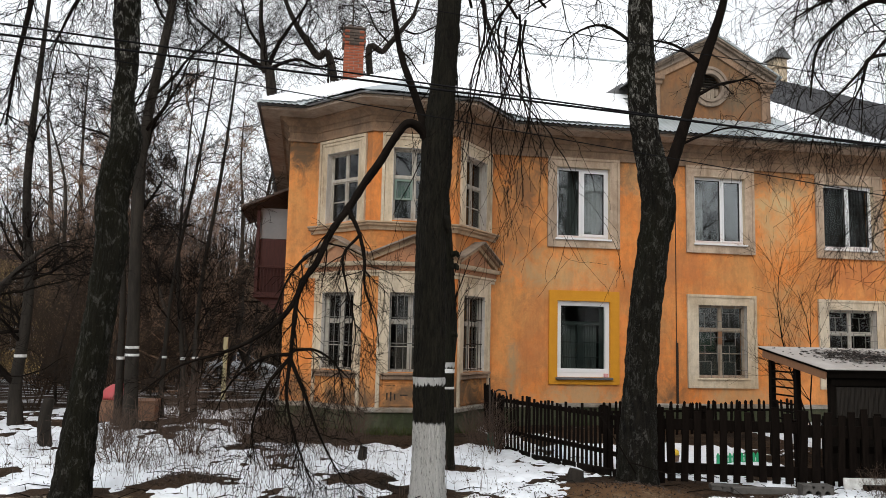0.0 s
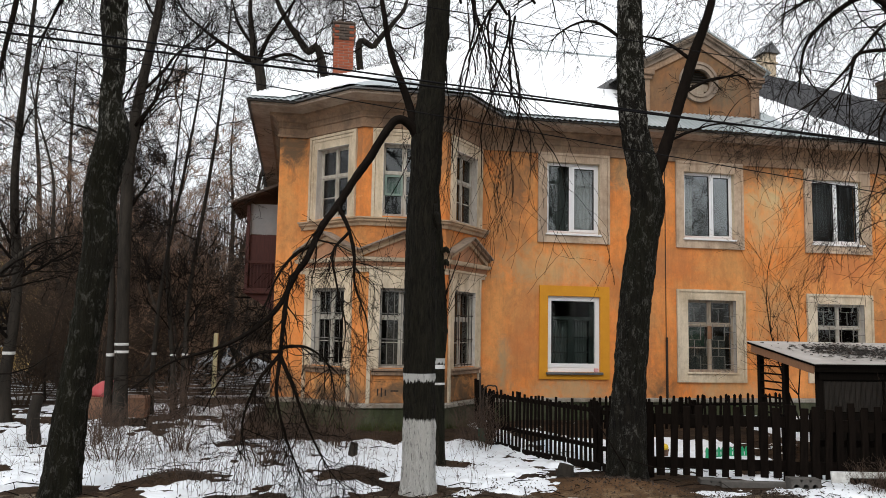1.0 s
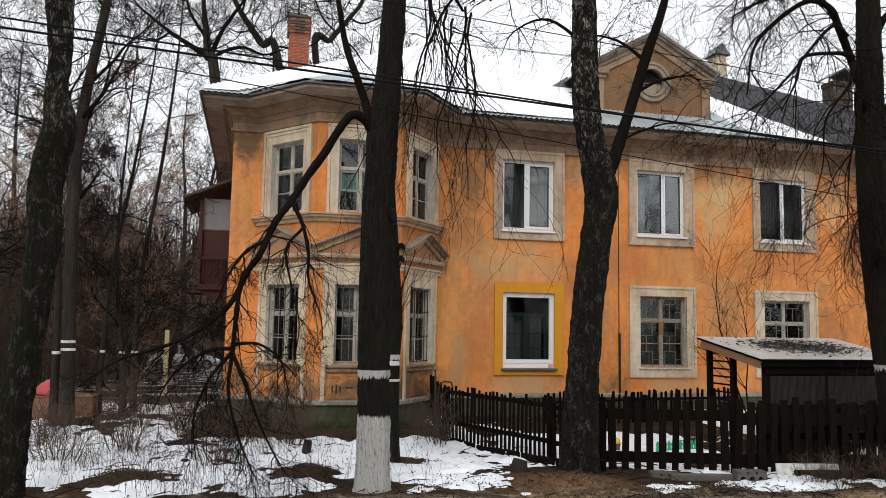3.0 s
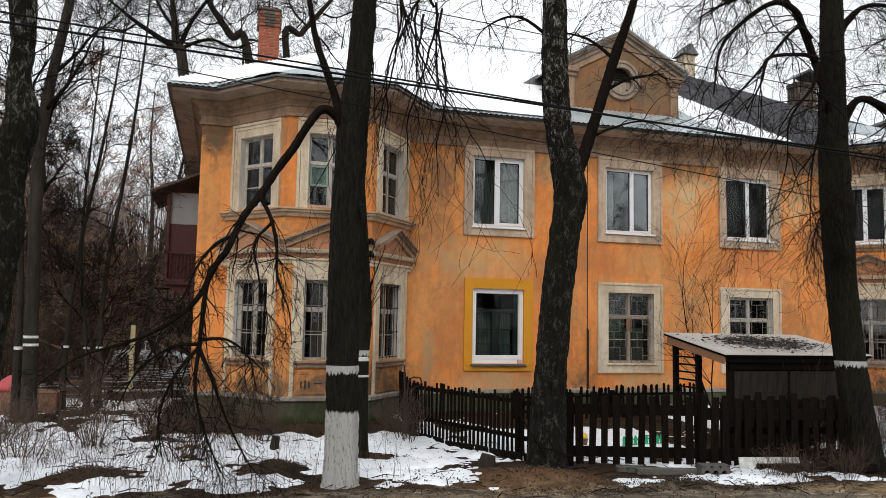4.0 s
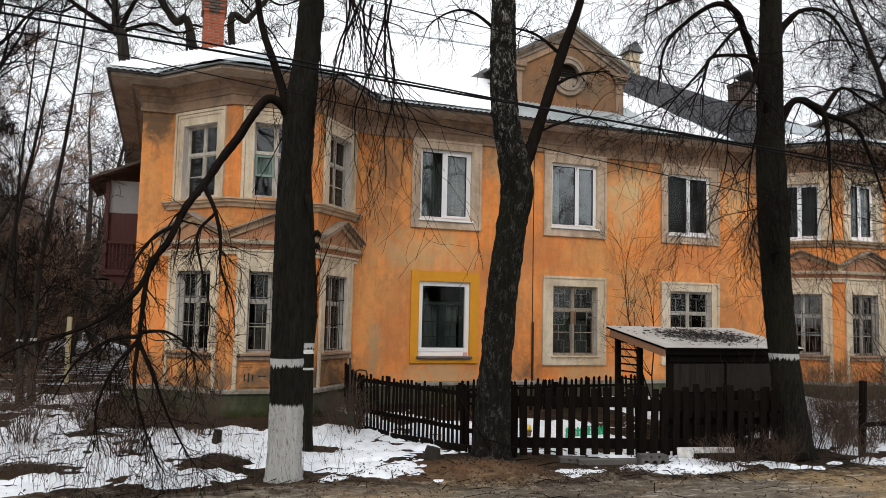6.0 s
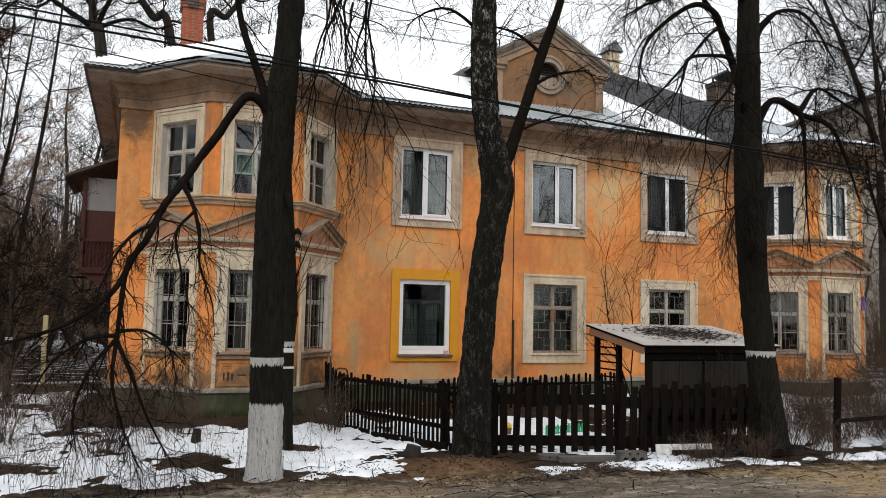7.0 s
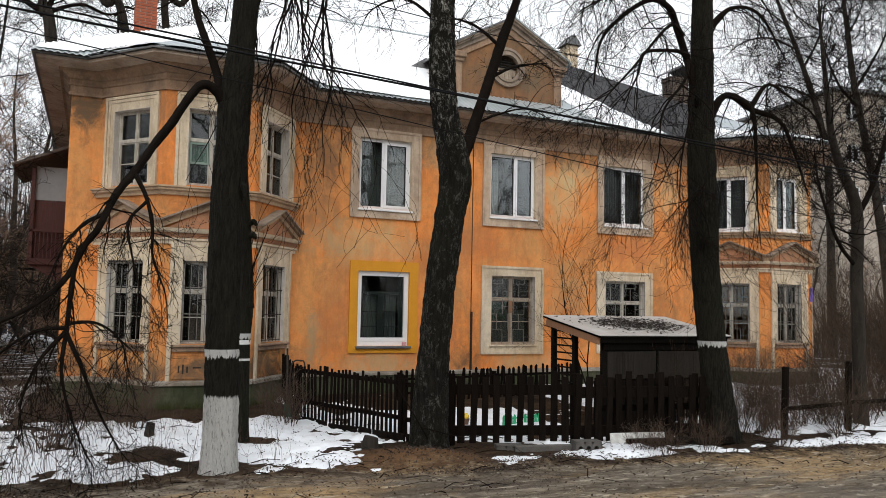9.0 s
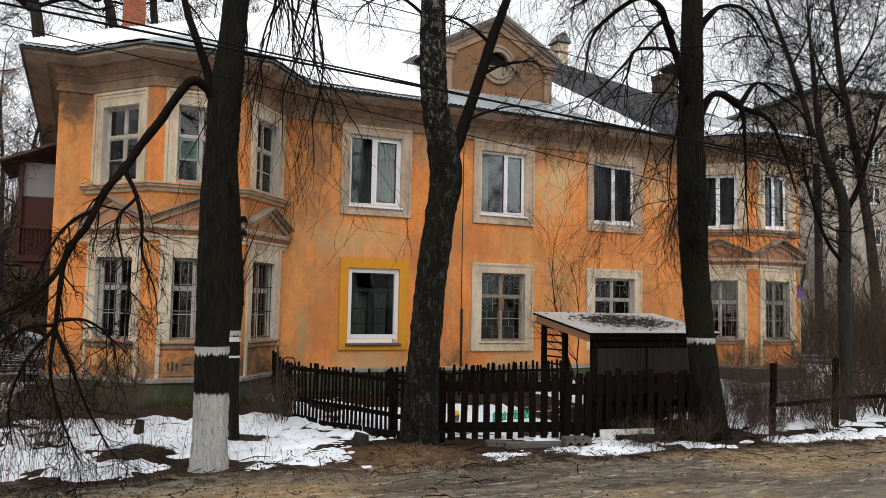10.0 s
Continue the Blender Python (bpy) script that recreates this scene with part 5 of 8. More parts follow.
class Wood:
    """Gathers tapered tubes into one mesh."""

    def __init__(self):
        self.v, self.f = [], []

    def tube(self, pts, radii, sides=5, rough=0.0, ridge=0.0, cell=38.0):
        base = len(self.v)
        n = len(pts)
        ref = Vector((0.31, 0.9, 0.2))
        for i, p in enumerate(pts):
            t = (pts[min(i + 1, n - 1)] - pts[max(i - 1, 0)]).normalized()
            a = t.cross(ref)
            if a.length < 0.05:
                a = t.cross(Vector((1, 0, 0)))
            a.normalize()
            b = t.cross(a)
            r = radii[i]
            for k in range(sides):
                ang = 2 * math.pi * k / sides
                rr = r
                if rough:
                    q = (p.x * 2.0 + math.cos(ang) * 2.2, p.y * 2.0 + math.sin(ang) * 2.2, p.z * 0.9)
                    rr = r * (1 + rough * (noise.noise(q) * 1.1 + 0.5 * noise.noise((q[0] * 4.1, q[1] * 4.1, q[2] * 1.3))))
                if ridge:
                    q = (math.cos(ang) * r * cell, math.sin(ang) * r * cell, p.z * cell * 0.17)
                    rr += ridge * (abs(noise.noise(q)) * 2.2 - 0.5 + 0.5 * noise.noise((q[0] * 2.3, q[1] * 2.3, q[2] * 3.0)))
                self.v.append(tuple(p + a * (rr * math.cos(ang)) + b * (rr * math.sin(ang))))
        for i in range(n - 1):
            for k in range(sides):
                k2 = (k + 1) % sides
                self.f.append((base + i * sides + k, base + i * sides + k2, base + (i + 1) * sides + k2, base + (i + 1) * sides + k))
        self.f.append(tuple(base + (n - 1) * sides + k for k in range(sides)))

    def grow(self, rng, p, d, r, length, level, lift, wander=0.22, kids=(6, 5, 4), spread_a=(35, 65), step=None, thin=0.55, sides=(7, 5, 4, 3), rmin=0.004, start=0.25):
        """A branch that winds and forks. lift: pull upwards (or down, below 0) on each step."""
        n = max(2, min(14, int(length / (step or 0.35)) + 1))
        seg = length / n
        pts, rad, ways = [p.copy()], [r], [d.copy()]
        q, w = p.copy(), d.normalized()
        for i in range(n):
            w = (w + Vector((rng.gauss(0, wander), rng.gauss(0, wander), rng.gauss(0, wander) + lift))).normalized()
            q = q + w * seg
            pts.append(q.copy())
            ways.append(w.copy())
            rad.append(max(rmin, r * (1 - 0.8 * (i + 1) / n)))
        self.tube(pts, rad, sides[min(level, len(sides) - 1)])
        if level >= len(kids):
            return
        for k in range(kids[level]):
            f = start + (1 - start) * (k + rng.random()) / kids[level]
            i = min(n, max(1, int(f * n)))
            side = ways[i].cross(Vector((rng.gauss(0, 1), rng.gauss(0, 1), rng.gauss(0, 1)))).normalized()
            ang = radians(rng.uniform(*spread_a))
            nd = ways[i] * math.cos(ang) + side * math.sin(ang)
            self.grow(rng, pts[i], nd, max(rmin, rad[i] * thin), length * rng.uniform(0.38, 0.62), level + 1, lift, wander * 1.1, kids, spread_a, step and step * 0.7, thin, sides, rmin, 0.15)

    def mesh(self, name, material, parent, label="", smooth=True):
        return raw(name, self.v, self.f, material, parent, label, smooth)


def smooth_line(points, n):
    """A winding line through points (x, y, z, radius), Catmull-Rom."""
    P = [np.array(p, dtype=float) for p in points]
    P = [2 * P[0] - P[1]] + P + [2 * P[-1] - P[-2]]
    out = []
    for i in range(1, len(P) - 2):
        for k in range(n):
            t = k / n
            out.append(0.5 * ((2 * P[i]) + (-P[i - 1] + P[i + 1]) * t + (2 * P[i - 1] - 5 * P[i] + 4 * P[i + 1] - P[i + 2]) * t * t + (-P[i - 1] + 3 * P[i] - 3 * P[i + 1] + P[i + 2]) * t ** 3))
    out.append(P[-2])
    return [Vector(p[:3]) for p in out], [float(p[3]) for p in out]


def sprays(wood, rng, pts, rad, count, length, lift, r0=0.012, kids=(5, 4), lo=0.2, wander=0.16, down=0.5, step=0.13):
    """Thin side twigs all along a limb."""
    n = len(pts)
    for k in range(count):
        i = int((lo + (1 - lo) * rng.random()) * (n - 2)) + 1
        way = (pts[i + 1] - pts[i - 1]).normalized() if i + 1 < n else (pts[i] - pts[i - 1]).normalized()
        side = Vector((rng.gauss(0, 1), rng.gauss(0, 1), rng.gauss(0, 0.6) - down)).normalized()
        wood.grow(rng, pts[i], (way * 0.5 + side).normalized(), min(r0, rad[i] * 0.7), length * rng.uniform(0.5, 1.2), 0, lift, wander, kids, (25, 60), step, 0.6, (4, 3, 3), 0.0025, 0.15)


# the limewashed linden in front of the bay
rng = random.Random(11)
linden = thing("linden_tree", "tall dark linden with a limewashed foot and a bent low limb", "tree")
w = Wood()
pts, rad = smooth_line([(2.89, -7.6, -0.12, 0.26), (2.89, -7.6, 0.1, 0.222), (2.89, -7.6, 0.6, 0.202), (2.87, -7.6, 1.4, 0.195), (2.86, -7.6, 2.4, 0.195), (2.86, -7.6, 3.4, 0.195), (2.9, -7.6, 4.1, 0.2), (2.91, -7.6, 4.6, 0.195), (2.97, -7.6, 5.3, 0.165), (3.03, -7.58, 6.4, 0.15), (3.08, -7.5, 8.0, 0.13), (3.05, -7.4, 10.5, 0.1), (3.0, -7.3, 13, 0.04)], 22)
w.tube(pts, rad, 80, 0.06, 0.011)
w.tube(*smooth_line([(2.96, -7.62, 3.3, 0.05), (3.02, -7.72, 3.45, 0.06), (3.05, -7.75, 3.3, 0.02)], 4), 8)
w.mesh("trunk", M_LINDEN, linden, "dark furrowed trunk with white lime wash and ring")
w = Wood()
# bent low limb
limb, lr = smooth_line([(2.84, -7.6, 4.4, 0.085), (2.68, -7.66, 4.62, 0.072), (2.5, -7.72, 4.67, 0.064), (2.34, -7.76, 4.48, 0.06), (2.14, -7.8, 4.12, 0.056), (1.97, -7.86, 3.86, 0.053), (1.77, -7.9, 3.5, 0.049), (1.57, -7.94, 3.2, 0.046), (1.4, -7.97, 2.8, 0.04), (1.22, -8.0, 2.5, 0.036), (1.17, -8.0, 2.1, 0.032), (1.14, -8.0, 1.62, 0.029)], 16)
w.tube(limb, [q * 0.84 for q in lr], 22, 0.22, 0.006, 60)
subs = [[(1.3, -7.99, 2.65, 0.035), (1.08, -8.0, 2.2, 0.032), (0.75, -8.05, 1.9, 0.026), (0.4, -8.1, 1.72, 0.02), (-0.1, -8.1, 1.55, 0.012), (-0.5, -8.1, 1.25, 0.006)],
        [(1.14, -8.0, 1.65, 0.03), (1.3, -8.05, 1.3, 0.022), (1.5, -8.05, 0.8, 0.015), (1.75, -8.1, 0.35, 0.008), (1.95, -8.1, 0.12, 0.005)],
        [(1.14, -8.0, 1.65, 0.028), (1.12, -8.05, 1.2, 0.02), (1.25, -8.1, 0.7, 0.013), (1.45, -8.1, 0.25, 0.006)],
        [(1.14, -8.0, 1.66, 0.026), (0.9, -8.05, 1.35, 0.018), (0.75, -8.1, 0.9, 0.012), (0.8, -8.1, 0.45, 0.006)],
        [(1.15, -8.0, 1.7, 0.024), (0.85, -8.02, 1.66, 0.018), (0.5, -8.0, 1.4, 0.012), (0.3, -8.0, 1.0, 0.006)],
        [(1.15, -8.0, 1.75, 0.022), (1.45, -8.0, 1.75, 0.016), (1.7, -8.0, 1.55, 0.011), (1.8, -8.0, 1.2, 0.005)],
        [(1.75, -7.92, 3.5, 0.03), (1.9, -7.95, 3.2, 0.025), (1.98, -7.95, 2.85, 0.02), (2.0, -7.95, 2.5, 0.014), (2.15, -7.95, 2.1, 0.008), (2.2, -7.95, 1.7, 0.004)],
        [(1.9, -7.95, 3.15, 0.02), (1.72, -7.95, 2.9, 0.016), (1.78, -7.95, 2.5, 0.012), (1.9, -7.95, 2.0, 0.008), (1.85, -7.95, 1.5, 0.004)],
        [(1.5, -7.95, 3.0, 0.025), (1.25, -7.9, 2.85, 0.02), (1.05, -7.9, 2.55, 0.014), (0.9, -7.9, 2.1, 0.006)]]
for s in subs:
    ps, rs = smooth_line(s, 6)
    w.tube(ps, rs, 6)
    sprays(w, rng, ps, rs, 17, 0.7, -0.10, 0.007, (4, 3), 0.12, 0.22, 0.4, 0.1)
sprays(w, rng, limb, lr, 10, 0.7, -0.14, 0.012, (4, 3), 0.45, 0.18)
# upright limb above the fork
ps, rs = smooth_line([(2.76, -7.6, 4.55, 0.07), (2.68, -7.6, 4.85, 0.055), (2.55, -7.6, 5.2, 0.05), (2.40, -7.6, 5.6, 0.042), (2.3, -7.6, 6.1, 0.035), (2.1, -7.6, 7.2, 0.02)], 6)
w.tube(ps, rs, 9, 0.06)
sprays(w, rng, ps, rs, 6, 0.8, -0.02, 0.012, (4, 3))
# upper crown, hanging twigs on the house side
for k in range(9):
    a = rng.uniform(-0.5, 1.6) if k < 6 else rng.uniform(0, 6.28)
    z = rng.uniform(6.2, 9.5)
    w.grow(rng, Vector((2.95, -7.55, z)), Vector((math.cos(a), math.sin(a) * 0.6, 0.55)), 0.06, rng.uniform(2.2, 3.6), 0, 0.0, 0.16, (7, 5, 4), (30, 65), 0.3, 0.55, (7, 5, 4, 3), 0.003)
for k in range(11):
    x, y, z = 3.2 + 1.35 * rng.random(), -7.55 + rng.uniform(-0.5, 0.6), 6.0 + rng.random() * 0.7
    d = Vector((rng.gauss(0, 0.3), rng.gauss(0, 0.2), -1))
    w.grow(rng, Vector((x, y, z)), d, 0.019, rng.uniform(1.3, 3.2), 0, -0.13, 0.17, (7, 4), (20, 50), 0.14, 0.6, (5, 4, 3), 0.0028, 0.1)
for x, z in ((3.35, 6.4), (4.0, 6.3), (4.4, 6.5), (2.4, 6.4)):
    ps, rs = smooth_line([(2.95, -7.55, 6.5 + 0.3 * rng.random(), 0.05), ((x + 2.95) / 2, -7.5, z + 0.7, 0.035), (x, -7.5, z, 0.018)], 6)
    w.tube(ps, rs, 6)
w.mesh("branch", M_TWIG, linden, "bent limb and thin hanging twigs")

# the slim stem close behind it
rng = random.Random(12)
slim = thing("linden_sapling", "slim dark tree stem with two white painted rings", "tree")
w = Wood()
pts, rad = smooth_line([(3.53, -5.45, -0.1, 0.13), (3.51, -5.45, 0.3, 0.115), (3.5, -5.45, 1.4, 0.11), (3.53, -5.45, 2.1, 0.11), (3.45, -5.45, 3.2, 0.1), (3.36, -5.45, 4.6, 0.085), (3.3, -5.4, 7.5, 0.05)], 10)
w.tube(pts, rad, 16, 0.09)
for s in (1.95, 3.0, 3.2):
    w.tube(*smooth_line([(3.5, -5.5, s, 0.045), (3.58, -5.56, s + 0.05, 0.04), (3.61, -5.58, s - 0.02, 0.02)], 3), 6)
w.mesh("trunk", M_LINDEN2, slim)
for z0, z1 in ((1.385, 1.45), (1.14, 1.175)):
    ringw = Wood()
    ringw.tube([Vector((3.5, -5.45, z0)), Vector((3.5, -5.45, z1))], [0.113, 0.113], 16)
    ringw.mesh("paint_ring", M_WHITEPAINT, slim, "white painted ring")
w = Wood()
for k in range(8):
    w.grow(rng, Vector((3.57, -5.5, 2.0 + rng.uniform(-0.1, 1.2))), Vector((rng.uniform(0.1, 0.5), -0.2, 1)), 0.008, rng.uniform(0.4, 0.9), 0, 0.06, 0.1, (2,), (20, 50), 0.12, 0.6, (4, 3), 0.003)
w.grow(rng, Vector((3.3, -5.4, 7.0)), Vector((0.3, 0.2, 1)), 0.05, 3.0, 0, 0.05, 0.2, (7, 5, 4), (30, 60), 0.3, 0.55, (6, 5, 4, 3), 0.003)
w.mesh("branch", M_TWIG, slim)

# the birch by the fence
rng = random.Random(13)
birch = thing("birch_tree", "old leaning birch with dark cracked bark and white patches", "tree")
w = Wood()
pts, rad = smooth_line([(5.84, -7.2, -0.15, 0.34), (5.85, -7.2, 0.15, 0.275), (5.86, -7.2, 0.7, 0.25), (5.9, -7.2, 1.4, 0.225), (5.97, -7.2, 2.3, 0.215), (6.1, -7.2, 3.3, 0.215), (6.19, -7.2, 3.85, 0.24), (6.14, -7.2, 4.25, 0.23), (6.03, -7.2, 4.7, 0.195), (5.95, -7.2, 5.3, 0.19), (5.92, -7.2, 6.5, 0.175), (5.95, -7.2, 8.5, 0.14), (6.1, -7.2, 12, 0.05)], 22)
w.tube(pts, rad, 72, 0.08, 0.014, 30)
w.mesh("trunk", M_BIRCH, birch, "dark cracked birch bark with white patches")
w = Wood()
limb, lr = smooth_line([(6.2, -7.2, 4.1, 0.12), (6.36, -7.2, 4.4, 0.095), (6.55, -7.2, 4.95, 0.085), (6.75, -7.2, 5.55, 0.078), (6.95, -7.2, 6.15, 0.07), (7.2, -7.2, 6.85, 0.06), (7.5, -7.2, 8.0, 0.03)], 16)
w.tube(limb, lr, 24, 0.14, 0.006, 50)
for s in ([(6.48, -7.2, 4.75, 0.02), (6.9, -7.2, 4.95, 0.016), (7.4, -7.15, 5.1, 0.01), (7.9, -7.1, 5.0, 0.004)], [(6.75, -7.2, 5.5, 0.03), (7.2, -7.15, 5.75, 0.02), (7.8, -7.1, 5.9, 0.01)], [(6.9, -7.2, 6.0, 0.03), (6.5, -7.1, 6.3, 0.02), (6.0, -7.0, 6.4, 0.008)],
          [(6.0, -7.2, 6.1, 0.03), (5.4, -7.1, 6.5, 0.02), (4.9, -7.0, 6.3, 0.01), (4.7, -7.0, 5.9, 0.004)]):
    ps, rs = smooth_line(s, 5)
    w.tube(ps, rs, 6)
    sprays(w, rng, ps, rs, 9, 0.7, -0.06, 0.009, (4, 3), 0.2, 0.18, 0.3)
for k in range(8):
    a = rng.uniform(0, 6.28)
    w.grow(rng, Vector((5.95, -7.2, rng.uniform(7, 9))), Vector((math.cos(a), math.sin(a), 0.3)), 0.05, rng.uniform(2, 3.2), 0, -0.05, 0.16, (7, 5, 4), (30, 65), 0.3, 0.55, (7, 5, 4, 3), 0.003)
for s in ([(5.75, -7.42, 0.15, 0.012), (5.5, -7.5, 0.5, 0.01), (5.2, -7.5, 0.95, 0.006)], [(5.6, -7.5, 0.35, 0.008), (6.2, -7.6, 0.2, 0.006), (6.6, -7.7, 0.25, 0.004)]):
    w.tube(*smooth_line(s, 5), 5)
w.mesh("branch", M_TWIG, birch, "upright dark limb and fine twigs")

# the linden at the shed's corner, with its wide drooping limbs
rng = random.Random(14)
lin2 = thing("linden_tree", "dark linden beside the shed with long drooping limbs", "tree")
w = Wood()
pts, rad = smooth_line([(10.62, -7.9, -0.15, 0.34), (10.6, -7.9, 0.1, 0.28), (10.55, -7.9, 0.6, 0.235), (10.42, -7.9, 1.5, 0.21), (10.3, -7.9, 2.6, 0.215), (10.24, -7.9, 3.8, 0.22), (10.22, -7.9, 5.0, 0.2), (10.24, -7.9, 6.2, 0.175), (10.26, -7.9, 7.2, 0.16), (10.3, -7.9, 9, 0.12), (10.3, -7.9, 12, 0.05)], 22)
w.tube(pts, rad, 72, 0.06, 0.011)
w.mesh("trunk", M_LINDEN2, lin2, "dark trunk with a white painted ring")
w = Wood()
limbs = [[(10.12, -7.9, 5.6, 0.1), (9.93, -7.95, 6.05, 0.085), (9.72, -8.0, 6.45, 0.075), (9.4, -8.0, 6.75, 0.065), (8.95, -8.0, 6.75, 0.055), (8.55, -8.0, 6.45, 0.045), (8.2, -8.0, 5.95, 0.03), (8.05, -8.0, 5.4, 0.015)],
         [(9.9, -7.95, 6.1, 0.05), (9.5, -8.0, 6.15, 0.04), (9.1, -8.0, 6.0, 0.032), (8.75, -8.0, 5.6, 0.022), (8.55, -8.0, 5.1, 0.01)],
         [(10.15, -7.9, 5.2, 0.06), (10.0, -8.1, 5.35, 0.05), (9.8, -8.2, 5.3, 0.04), (9.6, -8.25, 4.9, 0.028), (9.45, -8.3, 4.3, 0.018), (9.3, -8.3, 3.5, 0.008)],
         [(9.72, -8.0, 6.4, 0.05), (9.3, -7.9, 7.0, 0.04), (8.7, -7.9, 7.2, 0.03), (8.1, -7.9, 6.9, 0.02), (7.8, -7.9, 6.4, 0.008)],
         [(10.35, -7.9, 5.1, 0.09), (10.55, -7.95, 5.45, 0.08), (10.85, -8.0, 5.55, 0.075), (11.25, -8.0, 5.4, 0.065), (11.7, -8.05, 5.2, 0.05), (12.1, -8.1, 4.75, 0.035), (12.3, -8.1, 4.1, 0.018)],
         [(10.8, -8.0, 5.55, 0.06), (11.0, -8.1, 5.2, 0.05), (11.15, -8.1, 4.6, 0.035), (11.2, -8.1, 3.8, 0.018), (11.25, -8.1, 3.0, 0.008)],
         [(11.2, -8.0, 5.42, 0.05), (11.5, -8.1, 5.7, 0.04), (12.0, -8.1, 5.7, 0.03), (12.6, -8.1, 5.3, 0.02), (12.9, -8.1, 4.5, 0.008)],
         [(9.75, -8.0, 6.4, 0.045), (9.2, -8.3, 6.3, 0.035), (8.5, -8.4, 5.7, 0.024), (8.0, -8.4, 4.9, 0.014), (7.8, -8.4, 4.3, 0.006)],
         [(9.9, -7.95, 6.0, 0.045), (9.6, -8.3, 5.6, 0.034), (9.1, -8.4, 5.0, 0.022), (8.8, -8.4, 4.2, 0.012), (8.7, -8.4, 3.4, 0.005)],
         [(10.35, -7.9, 6.6, 0.06), (10.8, -7.9, 7.0, 0.05), (11.5, -7.9, 7.0, 0.035), (12.2, -7.9, 6.4, 0.015)],
         [(10.12, -7.9, 4.0, 0.03), (9.95, -8.1, 4.0, 0.024), (9.75, -8.2, 3.6, 0.016), (9.6, -8.2, 3.0, 0.006)]]
for s in limbs:
    s = [(x + rng.gauss(0, 0.045), y + rng.gauss(0, 0.08), z + rng.gauss(0, 0.045), r * 0.72) if 0 < i else (x, y, z, r) for i, (x, y, z, r) in enumerate(s)]
    ps, rs = smooth_line(s, 7)
    w.tube(ps, rs, 9, 0.12)
    sprays(w, rng, ps, rs, 11, 1.45, -0.10, 0.011, (6, 4), 0.2, 0.2, 0.5, 0.16)
for k in range(6):
    a = rng.uniform(0, 6.28)
    w.grow(rng, Vector((10.25, -7.9, rng.uniform(7, 9))), Vector((math.cos(a), math.sin(a), 0.3)), 0.06, rng.uniform(2, 3.2), 0, -0.03, 0.16, (7, 5, 4), (30, 65), 0.3, 0.55, (7, 5, 4, 3), 0.003)
# bushy tuft of suckers on the trunk
for k in range(26):
    w.grow(rng, Vector((10.1, -8.05, 3.1 + rng.uniform(-0.15, 0.15))), Vector((rng.uniform(-1, 0.3), -0.6, rng.uniform(-1, 0.6))), 0.005, rng.uniform(0.15, 0.35), 0, -0.03, 0.25, (2,), (20, 60), 0.08, 0.6, (3, 3), 0.002)
w.mesh("branch", M_TWIG, lin2, "drooping limbs and dense fine twigs")

# the old birch at the yard's edge
rng = random.Random(15)
old = thing("birch_tree", "thick crooked birch with nearly black lower bark", "tree")
w = Wood()
pts, rad = smooth_line([(-1.34, -7.5, -0.15, 0.25), (-1.31, -7.5, 0.15, 0.21), (-1.26, -7.5, 0.9, 0.185), (-1.19, -7.5, 1.55, 0.175), (-1.11, -7.5, 2.4, 0.172), (-1.05, -7.5, 3.0, 0.185), (-1.09, -7.5, 3.45, 0.18), (-1.05, -7.5, 3.9, 0.19), (-0.98, -7.5, 4.3, 0.185), (-1.04, -7.5, 4.75, 0.13), (-1.02, -7.5, 5.2, 0.13), (-1.08, -7.5, 6.2, 0.15), (-1.1, -7.5, 8, 0.12), (-1.2, -7.5, 11, 0.05)], 22)
w.tube(pts, rad, 72, 0.09, 0.014, 30)
w.mesh("trunk", M_BIRCH, old, "nearly black birch bark, whiter above")
w = Wood()
for s in ([(-1.9, -8.2, 6.4, 0.035), (-1.95, -8.2, 5.6, 0.03), (-2.05, -8.2, 4.9, 0.022), (-2.1, -8.2, 4.2, 0.012)], [(-1.15, -7.5, 6.4, 0.03), (-1.5, -7.8, 6.0, 0.022), (-1.75, -7.9, 5.3, 0.012)], [(-1.0, -7.5, 6.5, 0.03), (-0.5, -7.7, 6.5, 0.02), (-0.2, -7.7, 6.0, 0.01)]):
    ps, rs = smooth_line(s, 6)
    w.tube(ps, rs, 7)
    sprays(w, rng, ps, rs, 14, 0.7, -0.14, 0.01, (5, 3), 0.1, 0.16, 0.7, 0.12)
for k in range(6):
    a = rng.uniform(0, 6.28)
    w.grow(rng, Vector((-1.1, -7.5, rng.uniform(7, 8.5))), Vector((math.cos(a), math.sin(a), 0.3)), 0.05, rng.uniform(2, 3), 0, -0.06, 0.16, (7, 5, 4), (30, 65), 0.3, 0.55, (7, 5, 4, 3), 0.003)
w.mesh("branch", M_TWIG, old)

# slender yard trees with painted rings
rng = random.Random(16)


